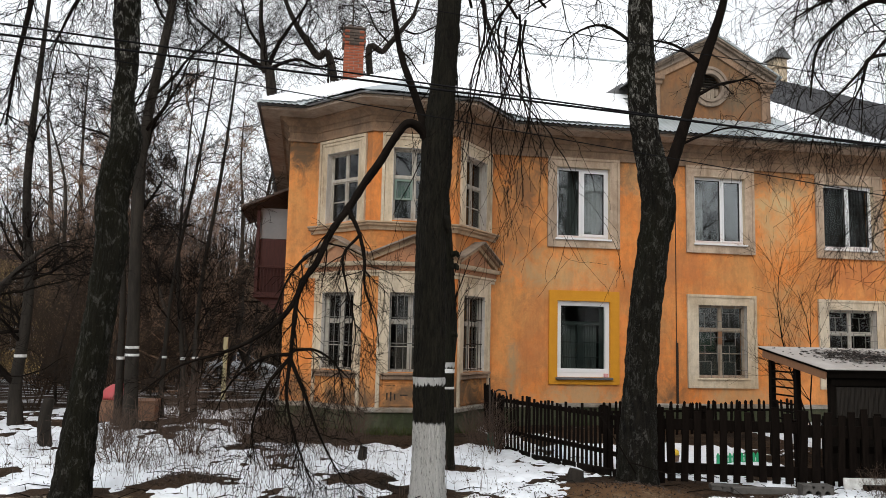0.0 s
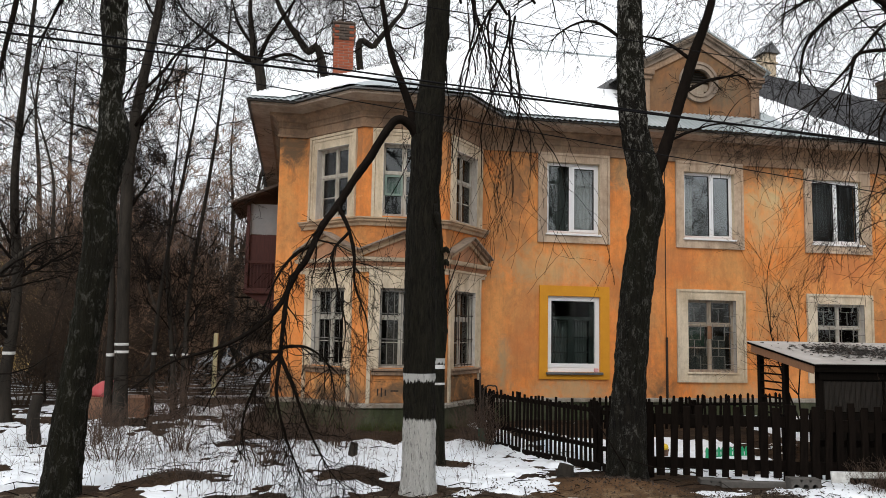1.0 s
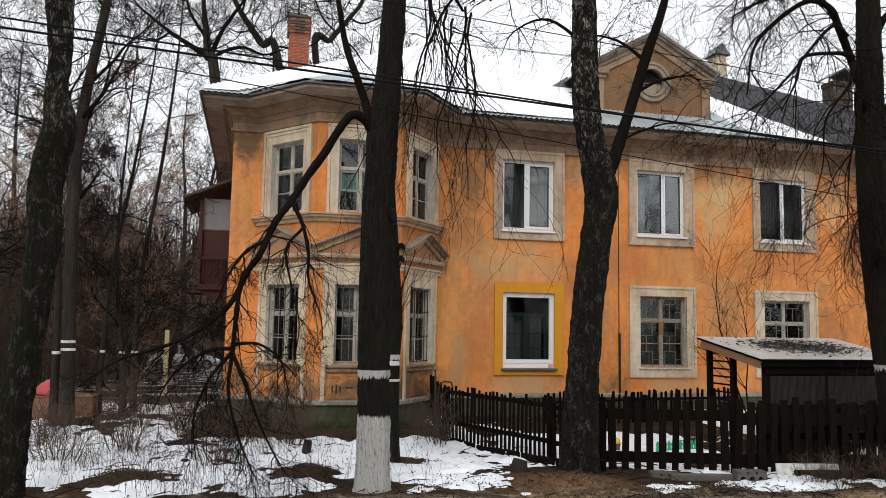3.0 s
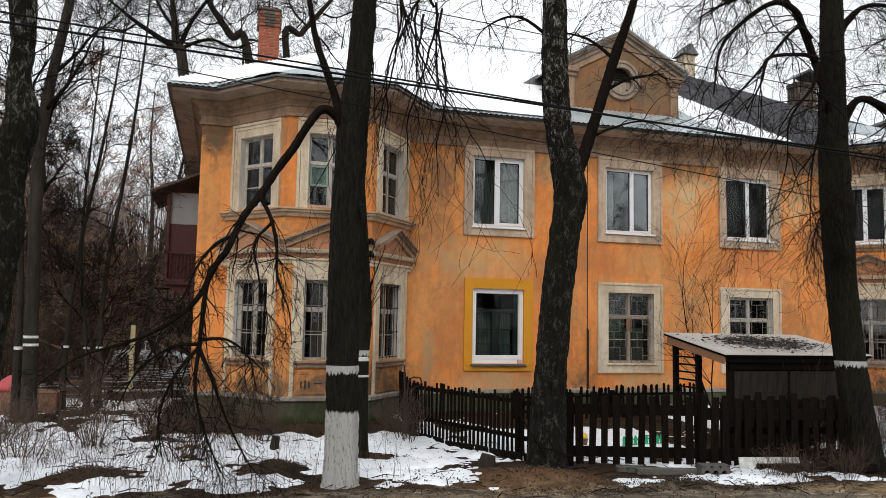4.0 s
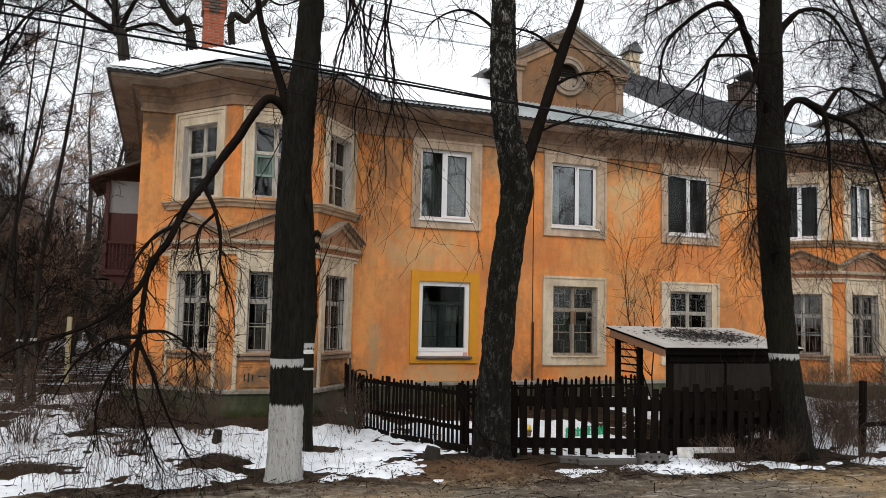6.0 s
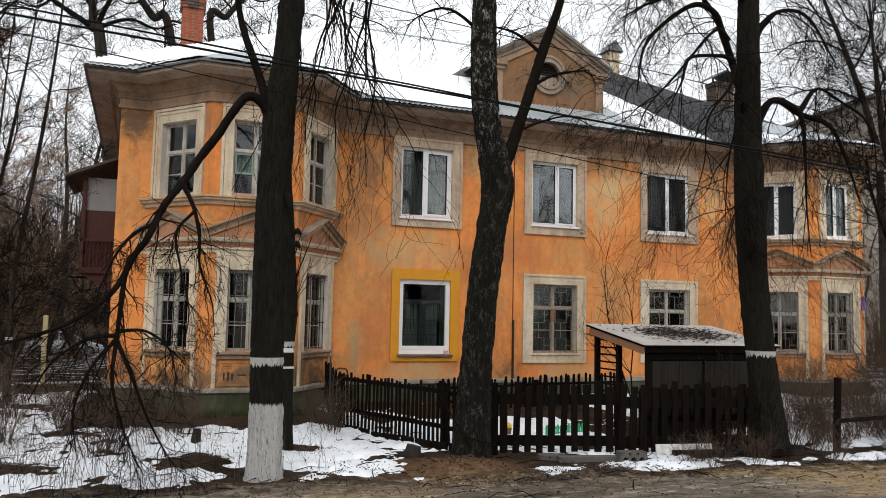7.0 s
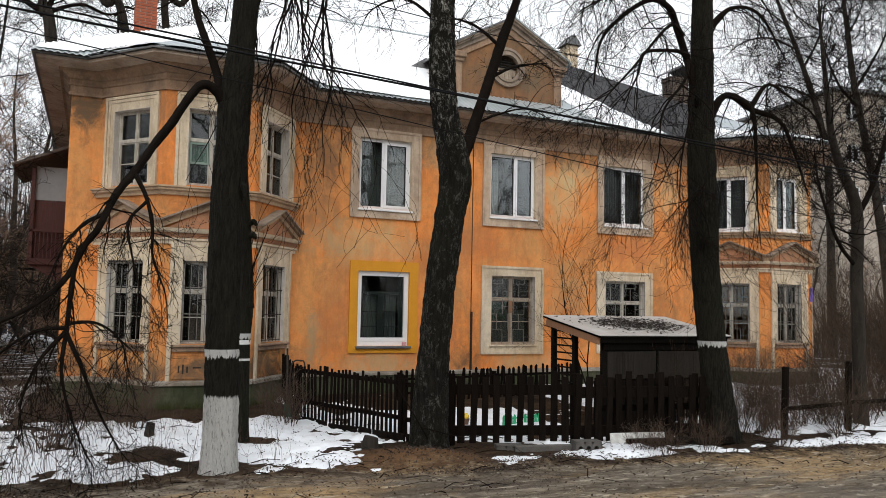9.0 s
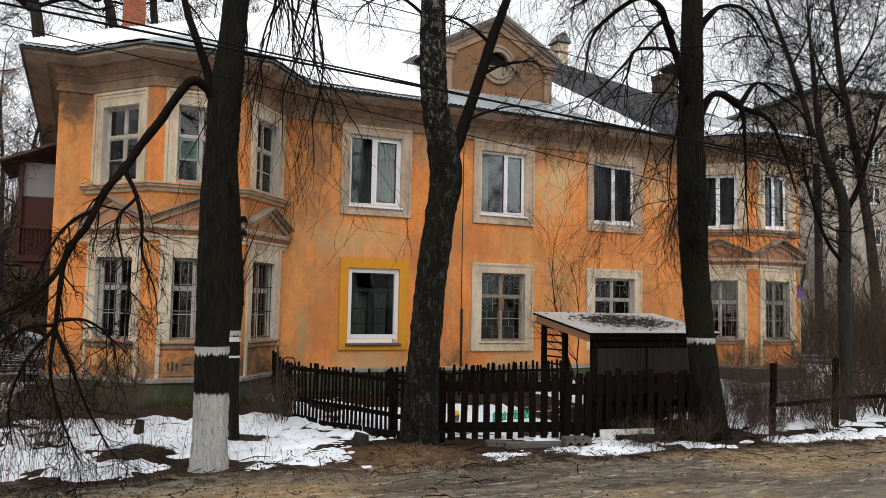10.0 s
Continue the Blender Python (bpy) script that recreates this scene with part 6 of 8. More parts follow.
def yard_tree(points, label, rings=(), forks=(), twigs=12, tl=2.2, lift=0.08, stout=0.4):
    t = thing("yard_tree", label, "tree", "slender trees of the yard")
    w = Wood()
    ps, rs = smooth_line(points, 8)
    w.tube(ps, rs, 12, 0.08)
    w.mesh("trunk", M_FARBARK, t)
    for z0, z1 in rings:
        i = min(range(len(ps)), key=lambda q: abs(ps[q].z - (z0 + z1) / 2))
        c, r = ps[i], rs[i] * 1.05 + 0.003
        rg = Wood()
        rg.tube([Vector((c.x, c.y, z0)), Vector((c.x, c.y, z1))], [r, r], 12, 0.03)
        rg.mesh("paint_ring", M_WHITEPAINT, t, "white painted ring")
    w = Wood()
    for s in forks:
        fp, fr = smooth_line(s, 6)
        w.tube(fp, fr, 8, 0.05)
        sprays(w, rng, fp, fr, 8, tl * 0.6, lift, 0.018, (5, 4, 3), 0.3, 0.18, 0.0, 0.22)
    for k in range(twigs):
        i = int(rng.uniform(0.3, 0.98) * (len(ps) - 1))
        a = rng.uniform(0, 6.28)
        w.grow(rng, ps[i], Vector((math.cos(a), math.sin(a), rng.uniform(0.3, 1.0))), max(0.012, rs[i] * stout), tl * rng.uniform(0.5, 1.1), 0, lift, 0.18, (6, 5, 3), (28, 60), 0.25, 0.55, (5, 4, 3, 3), 0.004)
    w.mesh("branch", M_TWIG, t)
    return t


yard_tree([(-2.05, -0.9, -0.1, 0.25), (-2.06, -0.9, 0.15, 0.16), (-2.1, -0.9, 1.7, 0.125), (-2.17, -0.9, 4.6, 0.115), (-2.1, -0.9, 6.2, 0.105), (-1.75, -0.9, 8.7, 0.08), (-1.4, -0.9, 12, 0.04), (-1.2, -0.9, 15, 0.012)], "slender dark tree with two white painted rings", ((1.55, 1.6), (1.4, 1.45)),
          ([(-2.12, -0.9, 5.8, 0.07), (-2.4, -0.9, 6.3, 0.05), (-2.7, -0.8, 7.4, 0.03)],), 12, 2.6)
yard_tree([(-2.35, -0.6, -0.1, 0.09), (-2.4, -0.6, 2.5, 0.058), (-2.55, -0.6, 5.0, 0.043), (-2.5, -0.6, 8, 0.025), (-2.3, -0.6, 12, 0.007)], "slim dark tree beside the ringed one", ((1.32, 1.38),), (), 15, 2.1, 0.05, 0.3)
yard_tree([(-1.05, 0.8, -0.1, 0.09), (-1.1, 0.8, 1.0, 0.068), (-1.05, 0.8, 3.0, 0.047), (-0.75, 0.8, 5.5, 0.036), (-0.5, 0.8, 8.5, 0.02), (-0.45, 0.8, 12, 0.006)], "sapling with a white painted ring", ((1.3, 1.35),), (), 15, 2.1, 0.05, 0.3)
yard_tree([(-1.3, 0.9, -0.1, 0.081), (-1.35, 0.9, 1.0, 0.063), (-1.6, 0.9, 3.5, 0.036), (-1.5, 0.9, 6.5, 0.019), (-1.35, 0.9, 9.5, 0.006)], "sapling with a white painted ring", ((1.28, 1.33),), (), 15, 2.1, 0.05, 0.3)
yard_tree([(-1.75, 0.7, -0.1, 0.081), (-1.75, 0.7, 1.0, 0.054), (-1.65, 0.7, 3.0, 0.04), (-1.3, 0.7, 5.5, 0.032), (-1.0, 0.7, 8, 0.016), (-0.9, 0.7, 10.5, 0.005)], "sapling with a white painted ring", ((1.31, 1.36),), (), 15, 2.1, 0.05, 0.3)
yard_tree([(-4.35, -0.3, -0.1, 0.16), (-4.4, -0.3, 0.8, 0.12), (-4.3, -0.3, 2.6, 0.1), (-4.5, -0.3, 5, 0.08), (-4.4, -0.3, 8, 0.045), (-4.2, -0.3, 12, 0.012)], "dark yard tree with white painted ring", ((1.32, 1.38),), ([(-4.35, -0.3, 0.7, 0.07), (-4.9, -0.5, 1.4, 0.06), (-5.4, -0.6, 2.4, 0.04)],), 10, 1.8)
yard_tree([(-2.9, -3.2, -0.1, 0.12), (-2.95, -3.2, 0.35, 0.1), (-2.9, -3.2, 0.75, 0.085)], "short broken stump of a young tree", (), (), 0, 1.0)

# crooked old trees that stand out above the roofs
rng = random.Random(19)
yard_tree([(0.9, 18.0, -0.6, 0.36), (-0.61, 18.0, 12.49, 0.24), (-0.98, 18.0, 13.87, 0.208), (-1.13, 18.0, 14.98, 0.144), (-1.31, 18.0, 16.58, 0.096), (-1.2, 18.0, 18.78, 0.04)],
          "old crooked broad-crowned tree behind the house", (),
          ([(-0.97, 18.0, 13.81, 0.136), (-1.75, 18.0, 14.26, 0.112), (-2.65, 18.0, 14.79, 0.088), (-3.43, 18.0, 15.36, 0.064), (-4.21, 18.0, 16.04, 0.04), (-4.9, 18.0, 17.3, 0.02)], [(-0.9, 18.0, 13.87, 0.128), (-0.47, 18.0, 15.04, 0.096), (0.0, 18.0, 15.89, 0.08), (0.68, 18.0, 17.05, 0.056), (1.14, 18.0, 18.47, 0.024)], [(-0.82, 18.0, 13.83, 0.096), (-0.23, 18.0, 14.2, 0.08), (0.53, 18.0, 14.42, 0.064), (1.44, 18.0, 14.18, 0.048), (2.34, 18.0, 14.52, 0.024)], [(-1.12, 18.0, 14.71, 0.08), (-1.82, 18.0, 15.72, 0.064), (-2.13, 18.0, 16.77, 0.04), (-2.7, 18.0, 18.07, 0.016)], [(-2.65, 18.0, 14.79, 0.048), (-3.26, 18.0, 14.39, 0.036), (-4.0, 18.0, 14.46, 0.024), (-4.71, 18.0, 14.0, 0.012)],), 14, 4.5, 0.03, 0.17)
yard_tree([(3.9, 18.5, -0.6, 0.3), (2.18, 18.5, 13.61, 0.195), (1.29, 18.5, 14.88, 0.165), (0.34, 18.5, 16.23, 0.128), (-0.26, 18.5, 17.45, 0.09), (-0.72, 18.5, 19.07, 0.038)],
          "old leaning tree behind the chimney", (),
          ([(1.71, 18.5, 14.32, 0.065), (2.08, 18.5, 14.79, 0.056), (2.62, 18.5, 14.78, 0.046), (3.67, 18.5, 15.09, 0.037), (4.72, 18.5, 16.25, 0.024), (5.5, 18.5, 17.73, 0.009)], [(0.34, 18.5, 16.23, 0.046), (0.67, 18.5, 17.26, 0.037), (1.41, 18.5, 18.45, 0.019)], [(0.87, 18.5, 15.48, 0.046), (0.23, 18.5, 15.29, 0.033), (-0.43, 18.5, 15.5, 0.019), (-1.06, 18.5, 15.04, 0.007)],), 12, 4.0, 0.03, 0.17)
yard_tree([(7.0, 19.0, -0.6, 0.28), (3.88, 19.0, 14.25, 0.168), (4.52, 19.0, 15.57, 0.14), (5.37, 19.0, 16.73, 0.112), (5.98, 19.0, 17.71, 0.084), (6.35, 19.0, 19.78, 0.035)],
          "broad dark tree behind the roof", (),
          ([(4.78, 19.0, 15.93, 0.052), (4.07, 19.0, 16.66, 0.043), (3.63, 19.0, 17.62, 0.03), (2.77, 19.0, 18.82, 0.013)], [(5.37, 19.0, 16.73, 0.043), (6.15, 19.0, 16.57, 0.035), (7.26, 19.0, 17.11, 0.022), (8.4, 19.0, 16.92, 0.009)], [(3.36, 19.0, 17.45, 0.03), (2.67, 19.0, 17.67, 0.022), (2.01, 19.0, 17.18, 0.009)],), 14, 4.0, 0.03, 0.17)
yard_tree([(14.06, -7.7, -0.15, 0.16), (14.06, -7.7, 0.6, 0.12), (14.03, -7.7, 2.54, 0.112), (14.06, -7.7, 3.92, 0.104), (13.66, -7.7, 4.68, 0.08), (13.44, -7.7, 5.3, 0.064), (13.31, -7.7, 6.34, 0.04), (13.19, -7.7, 7.48, 0.02), (13.09, -7.7, 9.48, 0.006)],
          "dark crooked tree past the house end", (),
          ([(14.06, -7.7, 3.79, 0.056), (14.47, -7.7, 4.35, 0.048), (14.81, -7.7, 5.13, 0.036), (15.16, -7.7, 6.05, 0.024)], [(14.04, -7.7, 2.85, 0.04), (13.54, -7.7, 3.35, 0.032), (13.13, -7.7, 4.24, 0.024), (13.0, -7.7, 4.95, 0.012)],), 40, 2.3, 0.03, 0.11)
yard_tree([(26.38, 0.5, -0.2, 0.211), (26.11, 0.5, 3.61, 0.167), (25.51, 0.5, 6.76, 0.136), (24.73, 0.5, 9.64, 0.105), (24.32, 0.5, 12.19, 0.074), (24.08, 0.5, 13.81, 0.037)],
          "tall dark tree past the house end", (),
          ([(24.73, 0.5, 9.64, 0.056), (25.56, 0.5, 10.68, 0.046), (26.32, 0.5, 11.81, 0.031), (26.81, 0.5, 13.33, 0.015)], [(24.94, 0.5, 9.0, 0.056), (23.99, 0.5, 9.66, 0.043), (23.33, 0.5, 10.73, 0.031), (22.95, 0.5, 12.02, 0.015)], [(25.51, 0.5, 6.76, 0.062), (26.51, 0.5, 8.19, 0.05), (27.91, 0.5, 9.37, 0.031)], [(24.39, 0.5, 11.48, 0.037), (25.03, 0.5, 12.39, 0.028), (25.49, 0.5, 13.69, 0.012)],), 36, 3.4, 0.03, 0.1)
yard_tree([(33.86, 9.0, -0.2, 0.211), (33.78, 9.0, 8.92, 0.174), (33.31, 9.0, 11.11, 0.155), (32.83, 9.0, 12.45, 0.136), (31.76, 9.0, 14.67, 0.105), (30.56, 9.0, 16.83, 0.074), (29.95, 9.0, 18.38, 0.037)],
          "tall dark tree behind the house end", (),
          ([(32.13, 9.0, 13.75, 0.062), (33.32, 9.0, 15.63, 0.05), (33.75, 9.0, 17.43, 0.031), (34.19, 9.0, 19.25, 0.012)], [(31.76, 9.0, 14.67, 0.056), (30.09, 9.0, 14.96, 0.043), (28.47, 9.0, 14.55, 0.031), (27.25, 9.0, 13.69, 0.012)], [(32.83, 9.0, 12.45, 0.056), (30.98, 9.0, 12.76, 0.043), (29.16, 9.0, 12.5, 0.028), (27.75, 9.0, 11.91, 0.012)], [(31.02, 9.0, 15.8, 0.043), (29.56, 9.0, 16.37, 0.031), (28.14, 9.0, 16.65, 0.015)],), 38, 4.0, 0.03, 0.1)

# a thick leaning limb that reaches in over the yard
rng = random.Random(18)
reach = thing("yard_tree", "dark yard tree with a long bare leaning limb", "tree", "slender trees of the yard")
w = Wood()
ps, rs = smooth_line([(-4.6, -4.2, -0.1, 0.14), (-4.4, -4.2, 0.8, 0.1), (-3.9, -4.2, 1.8, 0.08), (-3.4, -4.2, 2.6, 0.06), (-2.9, -4.1, 3.2, 0.03)], 8)
w.tube(ps, rs, 10, 0.08)
w.mesh("trunk", M_FARBARK, reach)
w = Wood()
sprays(w, rng, ps, rs, 16, 1.6, 0.02, 0.02, (5, 4, 3), 0.2, 0.2, 0.0, 0.2)
ps, rs = smooth_line([(-4.2, -4.2, 1.3, 0.06), (-4.4, -4.2, 2.6, 0.05), (-4.5, -4.1, 4.5, 0.03), (-4.3, -4.1, 6.5, 0.015)], 6)
w.tube(ps, rs, 7)
sprays(w, rng, ps, rs, 16, 1.6, 0.0, 0.018, (5, 4, 3), 0.2, 0.2, 0.0, 0.2)
w.mesh("branch", M_TWIG, reach)

# bare forest trees: a few grown, then set again and again
rng = random.Random(21)


def forest_tree(h, r, spread_f, seed, twig, lean=0.0, first=0.3, last=2):
    rg = random.Random(seed)
    t = thing("forest_tree", "tall bare winter tree of the wood behind", "tree", "bare trees of the wood")
    w = Wood()
    line = [(0, 0, -0.3, r * 1.1), (0.02, 0, 0.3, r * 0.8)]
    x = y = 0.0
    for k in range(1, 6):
        x, y = x + rg.gauss(lean, 0.42), y + rg.gauss(0, 0.42)
        line.append((x, y, h * k / 5.5, r * 0.8 * (1 - 0.185 * k)))
    ps, rs = smooth_line(line, 4)
    w.tube(ps, rs, 8, 0.06)
    w.mesh("trunk", M_WOODBARK, t)
    c = Wood()
    for k in range(14):
        f = first + (1 - first) * min(1.0, (k + rg.random()) / 13)
        i = min(len(ps) - 1, int(f * len(ps)))
        a = rg.uniform(0, 6.28)
        up = 0.25 + 0.9 * f
        c.grow(rg, ps[i], Vector((math.cos(a), math.sin(a), up)), max(0.022, rs[i] * 0.42), h * spread_f * rg.uniform(0.6, 1.15) * (1.25 - 0.6 * f), 0, 0.03, 0.22, (6, 4, last), (28, 62), 0.85, 0.56, (5, 3, 3, 3), 0.007)
    c.mesh("crown", twig, t)
    return t


kinds = [forest_tree(13, 0.13, 0.2, 31, M_FARTWIG), forest_tree(15, 0.17, 0.23, 32, M_FARTWIG, 0.1), forest_tree(10, 0.08, 0.19, 33, M_FARTWIG, 0, 0.12, 3), forest_tree(16, 0.24, 0.27, 34, M_FARTWIG, -0.1, 0.35), forest_tree(11, 0.1, 0.2, 35, M_RUSTTWIG, 0, 0.12, 3)]
spots = []
rng = random.Random(22)


def scatter(n, x0, x1, y0, y1, gap, pick, smin=0.85, smax=1.2, clear=None):
    tries = 0
    made = 0
    while made < n and tries < n * 30:
        tries += 1
        x, y = rng.uniform(x0, x1), rng.uniform(y0, y1)
        if clear is not None and x < 1.9 + (y + 17.5) * clear:
            continue
        if 0 < y < 23 and abs(x - 1.3 + 0.0825 * (y + 17.5)) < 0.25 + 0.035 * (y + 17.5):
            continue
        if 4 < y < 31 and 0.315 < (1.3 - x) / (y + 17.5) < 0.365:
            continue
        if any((x - a) ** 2 + (y - b) ** 2 < gap * gap for a, b in spots):
            continue
        spots.append((x, y))
        s = rng.uniform(smin, smax)
        src = kinds[rng.choice(pick)]
        copy_thing(src, pose(x, y, gz(x, y), rng.uniform(-3, 3), rng.uniform(-3, 3), rng.uniform(0, 360)) @ Matrix.Scale(s, 4))
        made += 1


# the five first ones take places of their own
for t, (x, y) in zip(kinds, ((-6.5, 11), (-7.2, 28), (-4.6, 5.5), (12.0, 21.0), (-3.4, 8.5))):
    t.matrix_basis = pose(x, y, gz(x, y), 0, 0, x * 40)
    spots.append((x, y))
scatter(24, -11, -0.9, 3.5, 17, 1.0, (2, 2, 4, 4, 2), 0.42, 0.75)
scatter(58, -28, -1.2, 15, 45, 1.2, (0, 2, 2, 4, 2, 4), 0.5, 0.8)
scatter(2, -14, -3, 20, 34, 3, (1, 3), 0.95, 1.15)
scatter(24, -15, -2, 14, 32, 1.0, (4, 4, 2), 0.7, 0.95)
scatter(13, 1.5, 30, 15.5, 30, 2.4, (1, 3, 0), 1.0, 1.35)
scatter(4, 15, 40, -4.5, 10, 1.6, (2, 2, 4), 0.5, 0.75, 1.25)
scatter(5, 30, 50, 10, 24, 2.0, (0, 2, 4), 0.8, 1.0, 1.0)
scatter(26, -22, 44, -46, -27, 2.2, (0, 1, 3, 1), 0.9, 1.3)
scatter(4, 33, 50, -42, -28, 2.2, (1, 3, 3), 1.2, 1.5)
for x, y, s, k in ((0.6, 23.0, 1.25, 3), (-2.6, 23.0, 1.0, 3), (9.2, 20.5, 1.3, 3)):
    copy_thing(kinds[k], pose(x, y, gz(x, y), 0, 0, 77 * x) @ Matrix.Scale(s, 4))

# young brown-twigged trees standing close together at the wood's edge
for x, y, s in ((-4.4, 16.0, 0.95), (-5.3, 18.5, 1.05), (-6.4, 15.5, 0.9), (-7.2, 19.5, 1.1), (-8.6, 17.0, 0.95), (-5.9, 22.0, 1.15), (-4.9, 25.0, 1.2), (-9.8, 20.5, 1.05), (-8.0, 23.5, 1.15), (-3.9, 20.5, 1.0), (-6.9, 26.0, 1.2), (-11.4, 18.0, 0.95)):
    copy_thing(kinds[4], pose(x, y, gz(x, y), 0, 0, 61 * x + 17 * y) @ Matrix.Scale(s, 4))

# dark broad-crowned trees past and behind the house
end_tree = forest_tree(17, 0.26, 0.3, 36, M_TWIG, -0.08, 0.3, 3)
end_tree.matrix_basis = pose(10.5, 24.0, gz(10.5, 24.0), 0, -8, 20)
for x, y, s, a in ((-1.4, 26.0, 1.05, 40), (5.0, 24.5, 1.0, 300)):
    copy_thing(end_tree, pose(x, y, gz(x, y), 0, 0, a) @ Matrix.Scale(s, 4))

# undergrowth
rng = random.Random(23)


def bush(name, label, h, stems, seed, material, spread_b=0.35, kids=(4, 3), r=0.009, cat="shrub", group="bare shrubs"):
    rg = random.Random(seed)
    t = thing(name, label, cat, group)
    w = Wood()
    for k in range(stems):
        a, d = rg.uniform(0, 6.28), rg.random() * spread_b * 0.6
        w.grow(rg, Vector((math.cos(a) * d, math.sin(a) * d, -0.05)), Vector((math.cos(a) * spread_b, math.sin(a) * spread_b, 1)), r, h * rg.uniform(0.6, 1.15), 0, 0.03, 0.12, kids, (20, 50), h / 7, 0.6, (4, 3, 3), 0.0025, 0.25)
    w.mesh("twig_crown", material, t)
    return t


b1 = bush("shrub", "dense bare shrub with thin dark stems", 1.9, 16, 41, M_THICKET, 0.4, (5, 4), 0.009)
b2 = bush("shrub", "low bare shrub of reddish brown stems", 0.9, 20, 42, M_STALK, 0.45, (5, 3), 0.008)
b3 = bush("shrub", "tall thicket of thin brown stems", 3.2, 14, 43, M_THICKET, 0.4, (8, 5), 0.014)
b4 = bush("shrub", "tall reddish brown thicket of young trees", 3.4, 12, 48, M_RUSTTWIG, 0.32, (8, 6), 0.011)
b4.matrix_basis = pose(-4.8, 9.0, gz(-4.8, 9.0))
b1.matrix_basis, b2.matrix_basis, b3.matrix_basis = pose(17.2, -6.4, gz(17.2, -6.4)), pose(-1.2, -5.4, gz(-1.2, -5.4)), pose(-5.2, 3.2, gz(-5.2, 3.2))
for src, k, places in ((b4, 2.3, ((-6.4, 18.0), (-8.2, 20.5), (-3.4, 22.5), (-5.6, 23.5), (-2.6, 19.0), (-10.0, 22.0), (-7.2, 25.0))),
                       (b1, 0.62, ((14.6, -6.4), (15.5, -5.8), (11.3, -7.6), (12.9, -8.3), (13.4, -7.4), (11.9, -6.0), (13.0, -6.2), (11.1, -6.6), (12.4, -8.6), (13.9, -5.4), (15.2, -4.4), (16.6, -3.6), (12.6, -4.8), (18.0, -3.2))),
                       (b2, 0.95, ((11.4, -7.9), (12.2, -7.7), (12.9, -7.5), (13.6, -7.9), (14.4, -7.4), (15.0, -7.0), (15.8, -6.6), (14.9, -5.9), (16.6, -6.4), (13.1, -6.6), (11.8, -6.9))),
                       (b1, 1.2, ((16.6, -7.4), (17.5, -8.6), (18.5, -7.0), (17.6, -5.4), (19.5, -4.6), (21.2, -3.4), (-3.1, 2.6))),
                       (b2, 0.7, ((4.45, -3.6), (4.55, -4.3), (13.2, -7.6), (12.0, -7.4), (14.2, -6.8))),
                       (b2, 1.0, ((0.1, -2.2), (-0.6, -1.6), (0.4, -3.0), (-1.9, -3.6), (0.9, -5.6), (-0.4, -4.6), (1.3, -3.9), (2.0, -4.2))),
                       (b2, 0.5, ((8.9, -8.6), (9.7, -8.55), (8.6, -8.45), (11.0, -8.7))),
                       (b3, 2.2, ((-4.4, 12.0), (-6.8, 13.0), (-9.0, 13.5), (-11.5, 11.0), (-5.6, 16.0), (-8.2, 17.0), (-13.0, 15.0), (-3.6, 17.0), (-10.8, 8.0), (-7.6, 9.4))),
                       (b3, 1.35, ((-9.8, 10.5), (-7.4, 11.5), (-13.5, 12.0), (-11.2, 14.5), (-8.0, 15.5), (-5.0, 14.0), (-15.5, 16.0), (-5.8, 17.5), (-10.2, 18.5), (-3.9, 12.5), (-16.5, 10.0))),
                       (b3, 1.0, ((-6.5, 2.6), (-7.8, 4.2), (-3.8, 4.4), (-9.2, 3.2), (-10.5, 5.5), (-6.2, 7.5), (-8.6, 8.2), (-12.5, 8.5), (-4.6, 9.6), (-5.6, 0.9), (-7.2, 0.2), (-11.5, 1.5), (18.4, -4.2), (20.5, -5.0), (22.0, -2.6), (24.0, -1.0), (25.0, 1.5), (16.8, -6.2), (15.4, -7.4)))):
    for x, y in places:
        s = k * rng.uniform(0.8, 1.2)
        if y > 5 and k > 0.9 and 0.305 < (1.3 - x) / (y + 17.5) < 0.375:
            continue
        if y > 0 and abs(x - 1.3 + 0.0785 * (y + 17.5)) < 0.5 + 0.75 * k:
            continue
        copy_thing(src, pose(x, y, gz(x, y), 0, 0, rng.uniform(0, 360)) @ Matrix.Diagonal((s, s, s * rng.uniform(0.85, 1.15), 1)))

# thin sapling against the front, behind the shed
wsap = bush("sapling", "thin bare sapling growing against the house front", 5.2, 2, 47, M_TWIG, 0.22, (13, 5, 3), 0.022, "tree", "")
wsap.matrix_basis = pose(13.0, -0.9, 0)

# dry weeds over the yard
rng = random.Random(24)
w = Wood()
for k in range(1500):
    x, y = rng.gauss(0.3, 2.2), rng.uniform(-7.9, -3.0)
    if x > 4.3 or x < -5 or noise.noise((x * 0.8, y * 0.8, 3.0)) < -0.05:
        continue
    z = gz(x, y)
    h = rng.uniform(0.15, 0.62)
    d = Vector((rng.gauss(0, 0.2), rng.gauss(0, 0.2), 1)).normalized()
    p0 = Vector((x, y, z - 0.02))
    p1 = p0 + d * h * 0.5
    p2 = p1 + (d + Vector((rng.gauss(0, 0.25), rng.gauss(0, 0.25), 0))) * h * 0.5
    r = rng.uniform(0.0018, 0.0036)
    w.tube([p0, p1, p2], [r, r * 0.8, r * 0.4], 3)
    for q in range(rng.choice((0, 1, 2, 3))):
        w.tube([p1, p1 + Vector((rng.gauss(0, 0.1), rng.gauss(0, 0.1), rng.uniform(0.05, 0.2)))], [r * 0.7, r * 0.3], 3)
tagged(w.mesh("dry_weeds", M_STALK, None), "dry brown weed stalks standing in the snow", "weeds", kind="stuff")

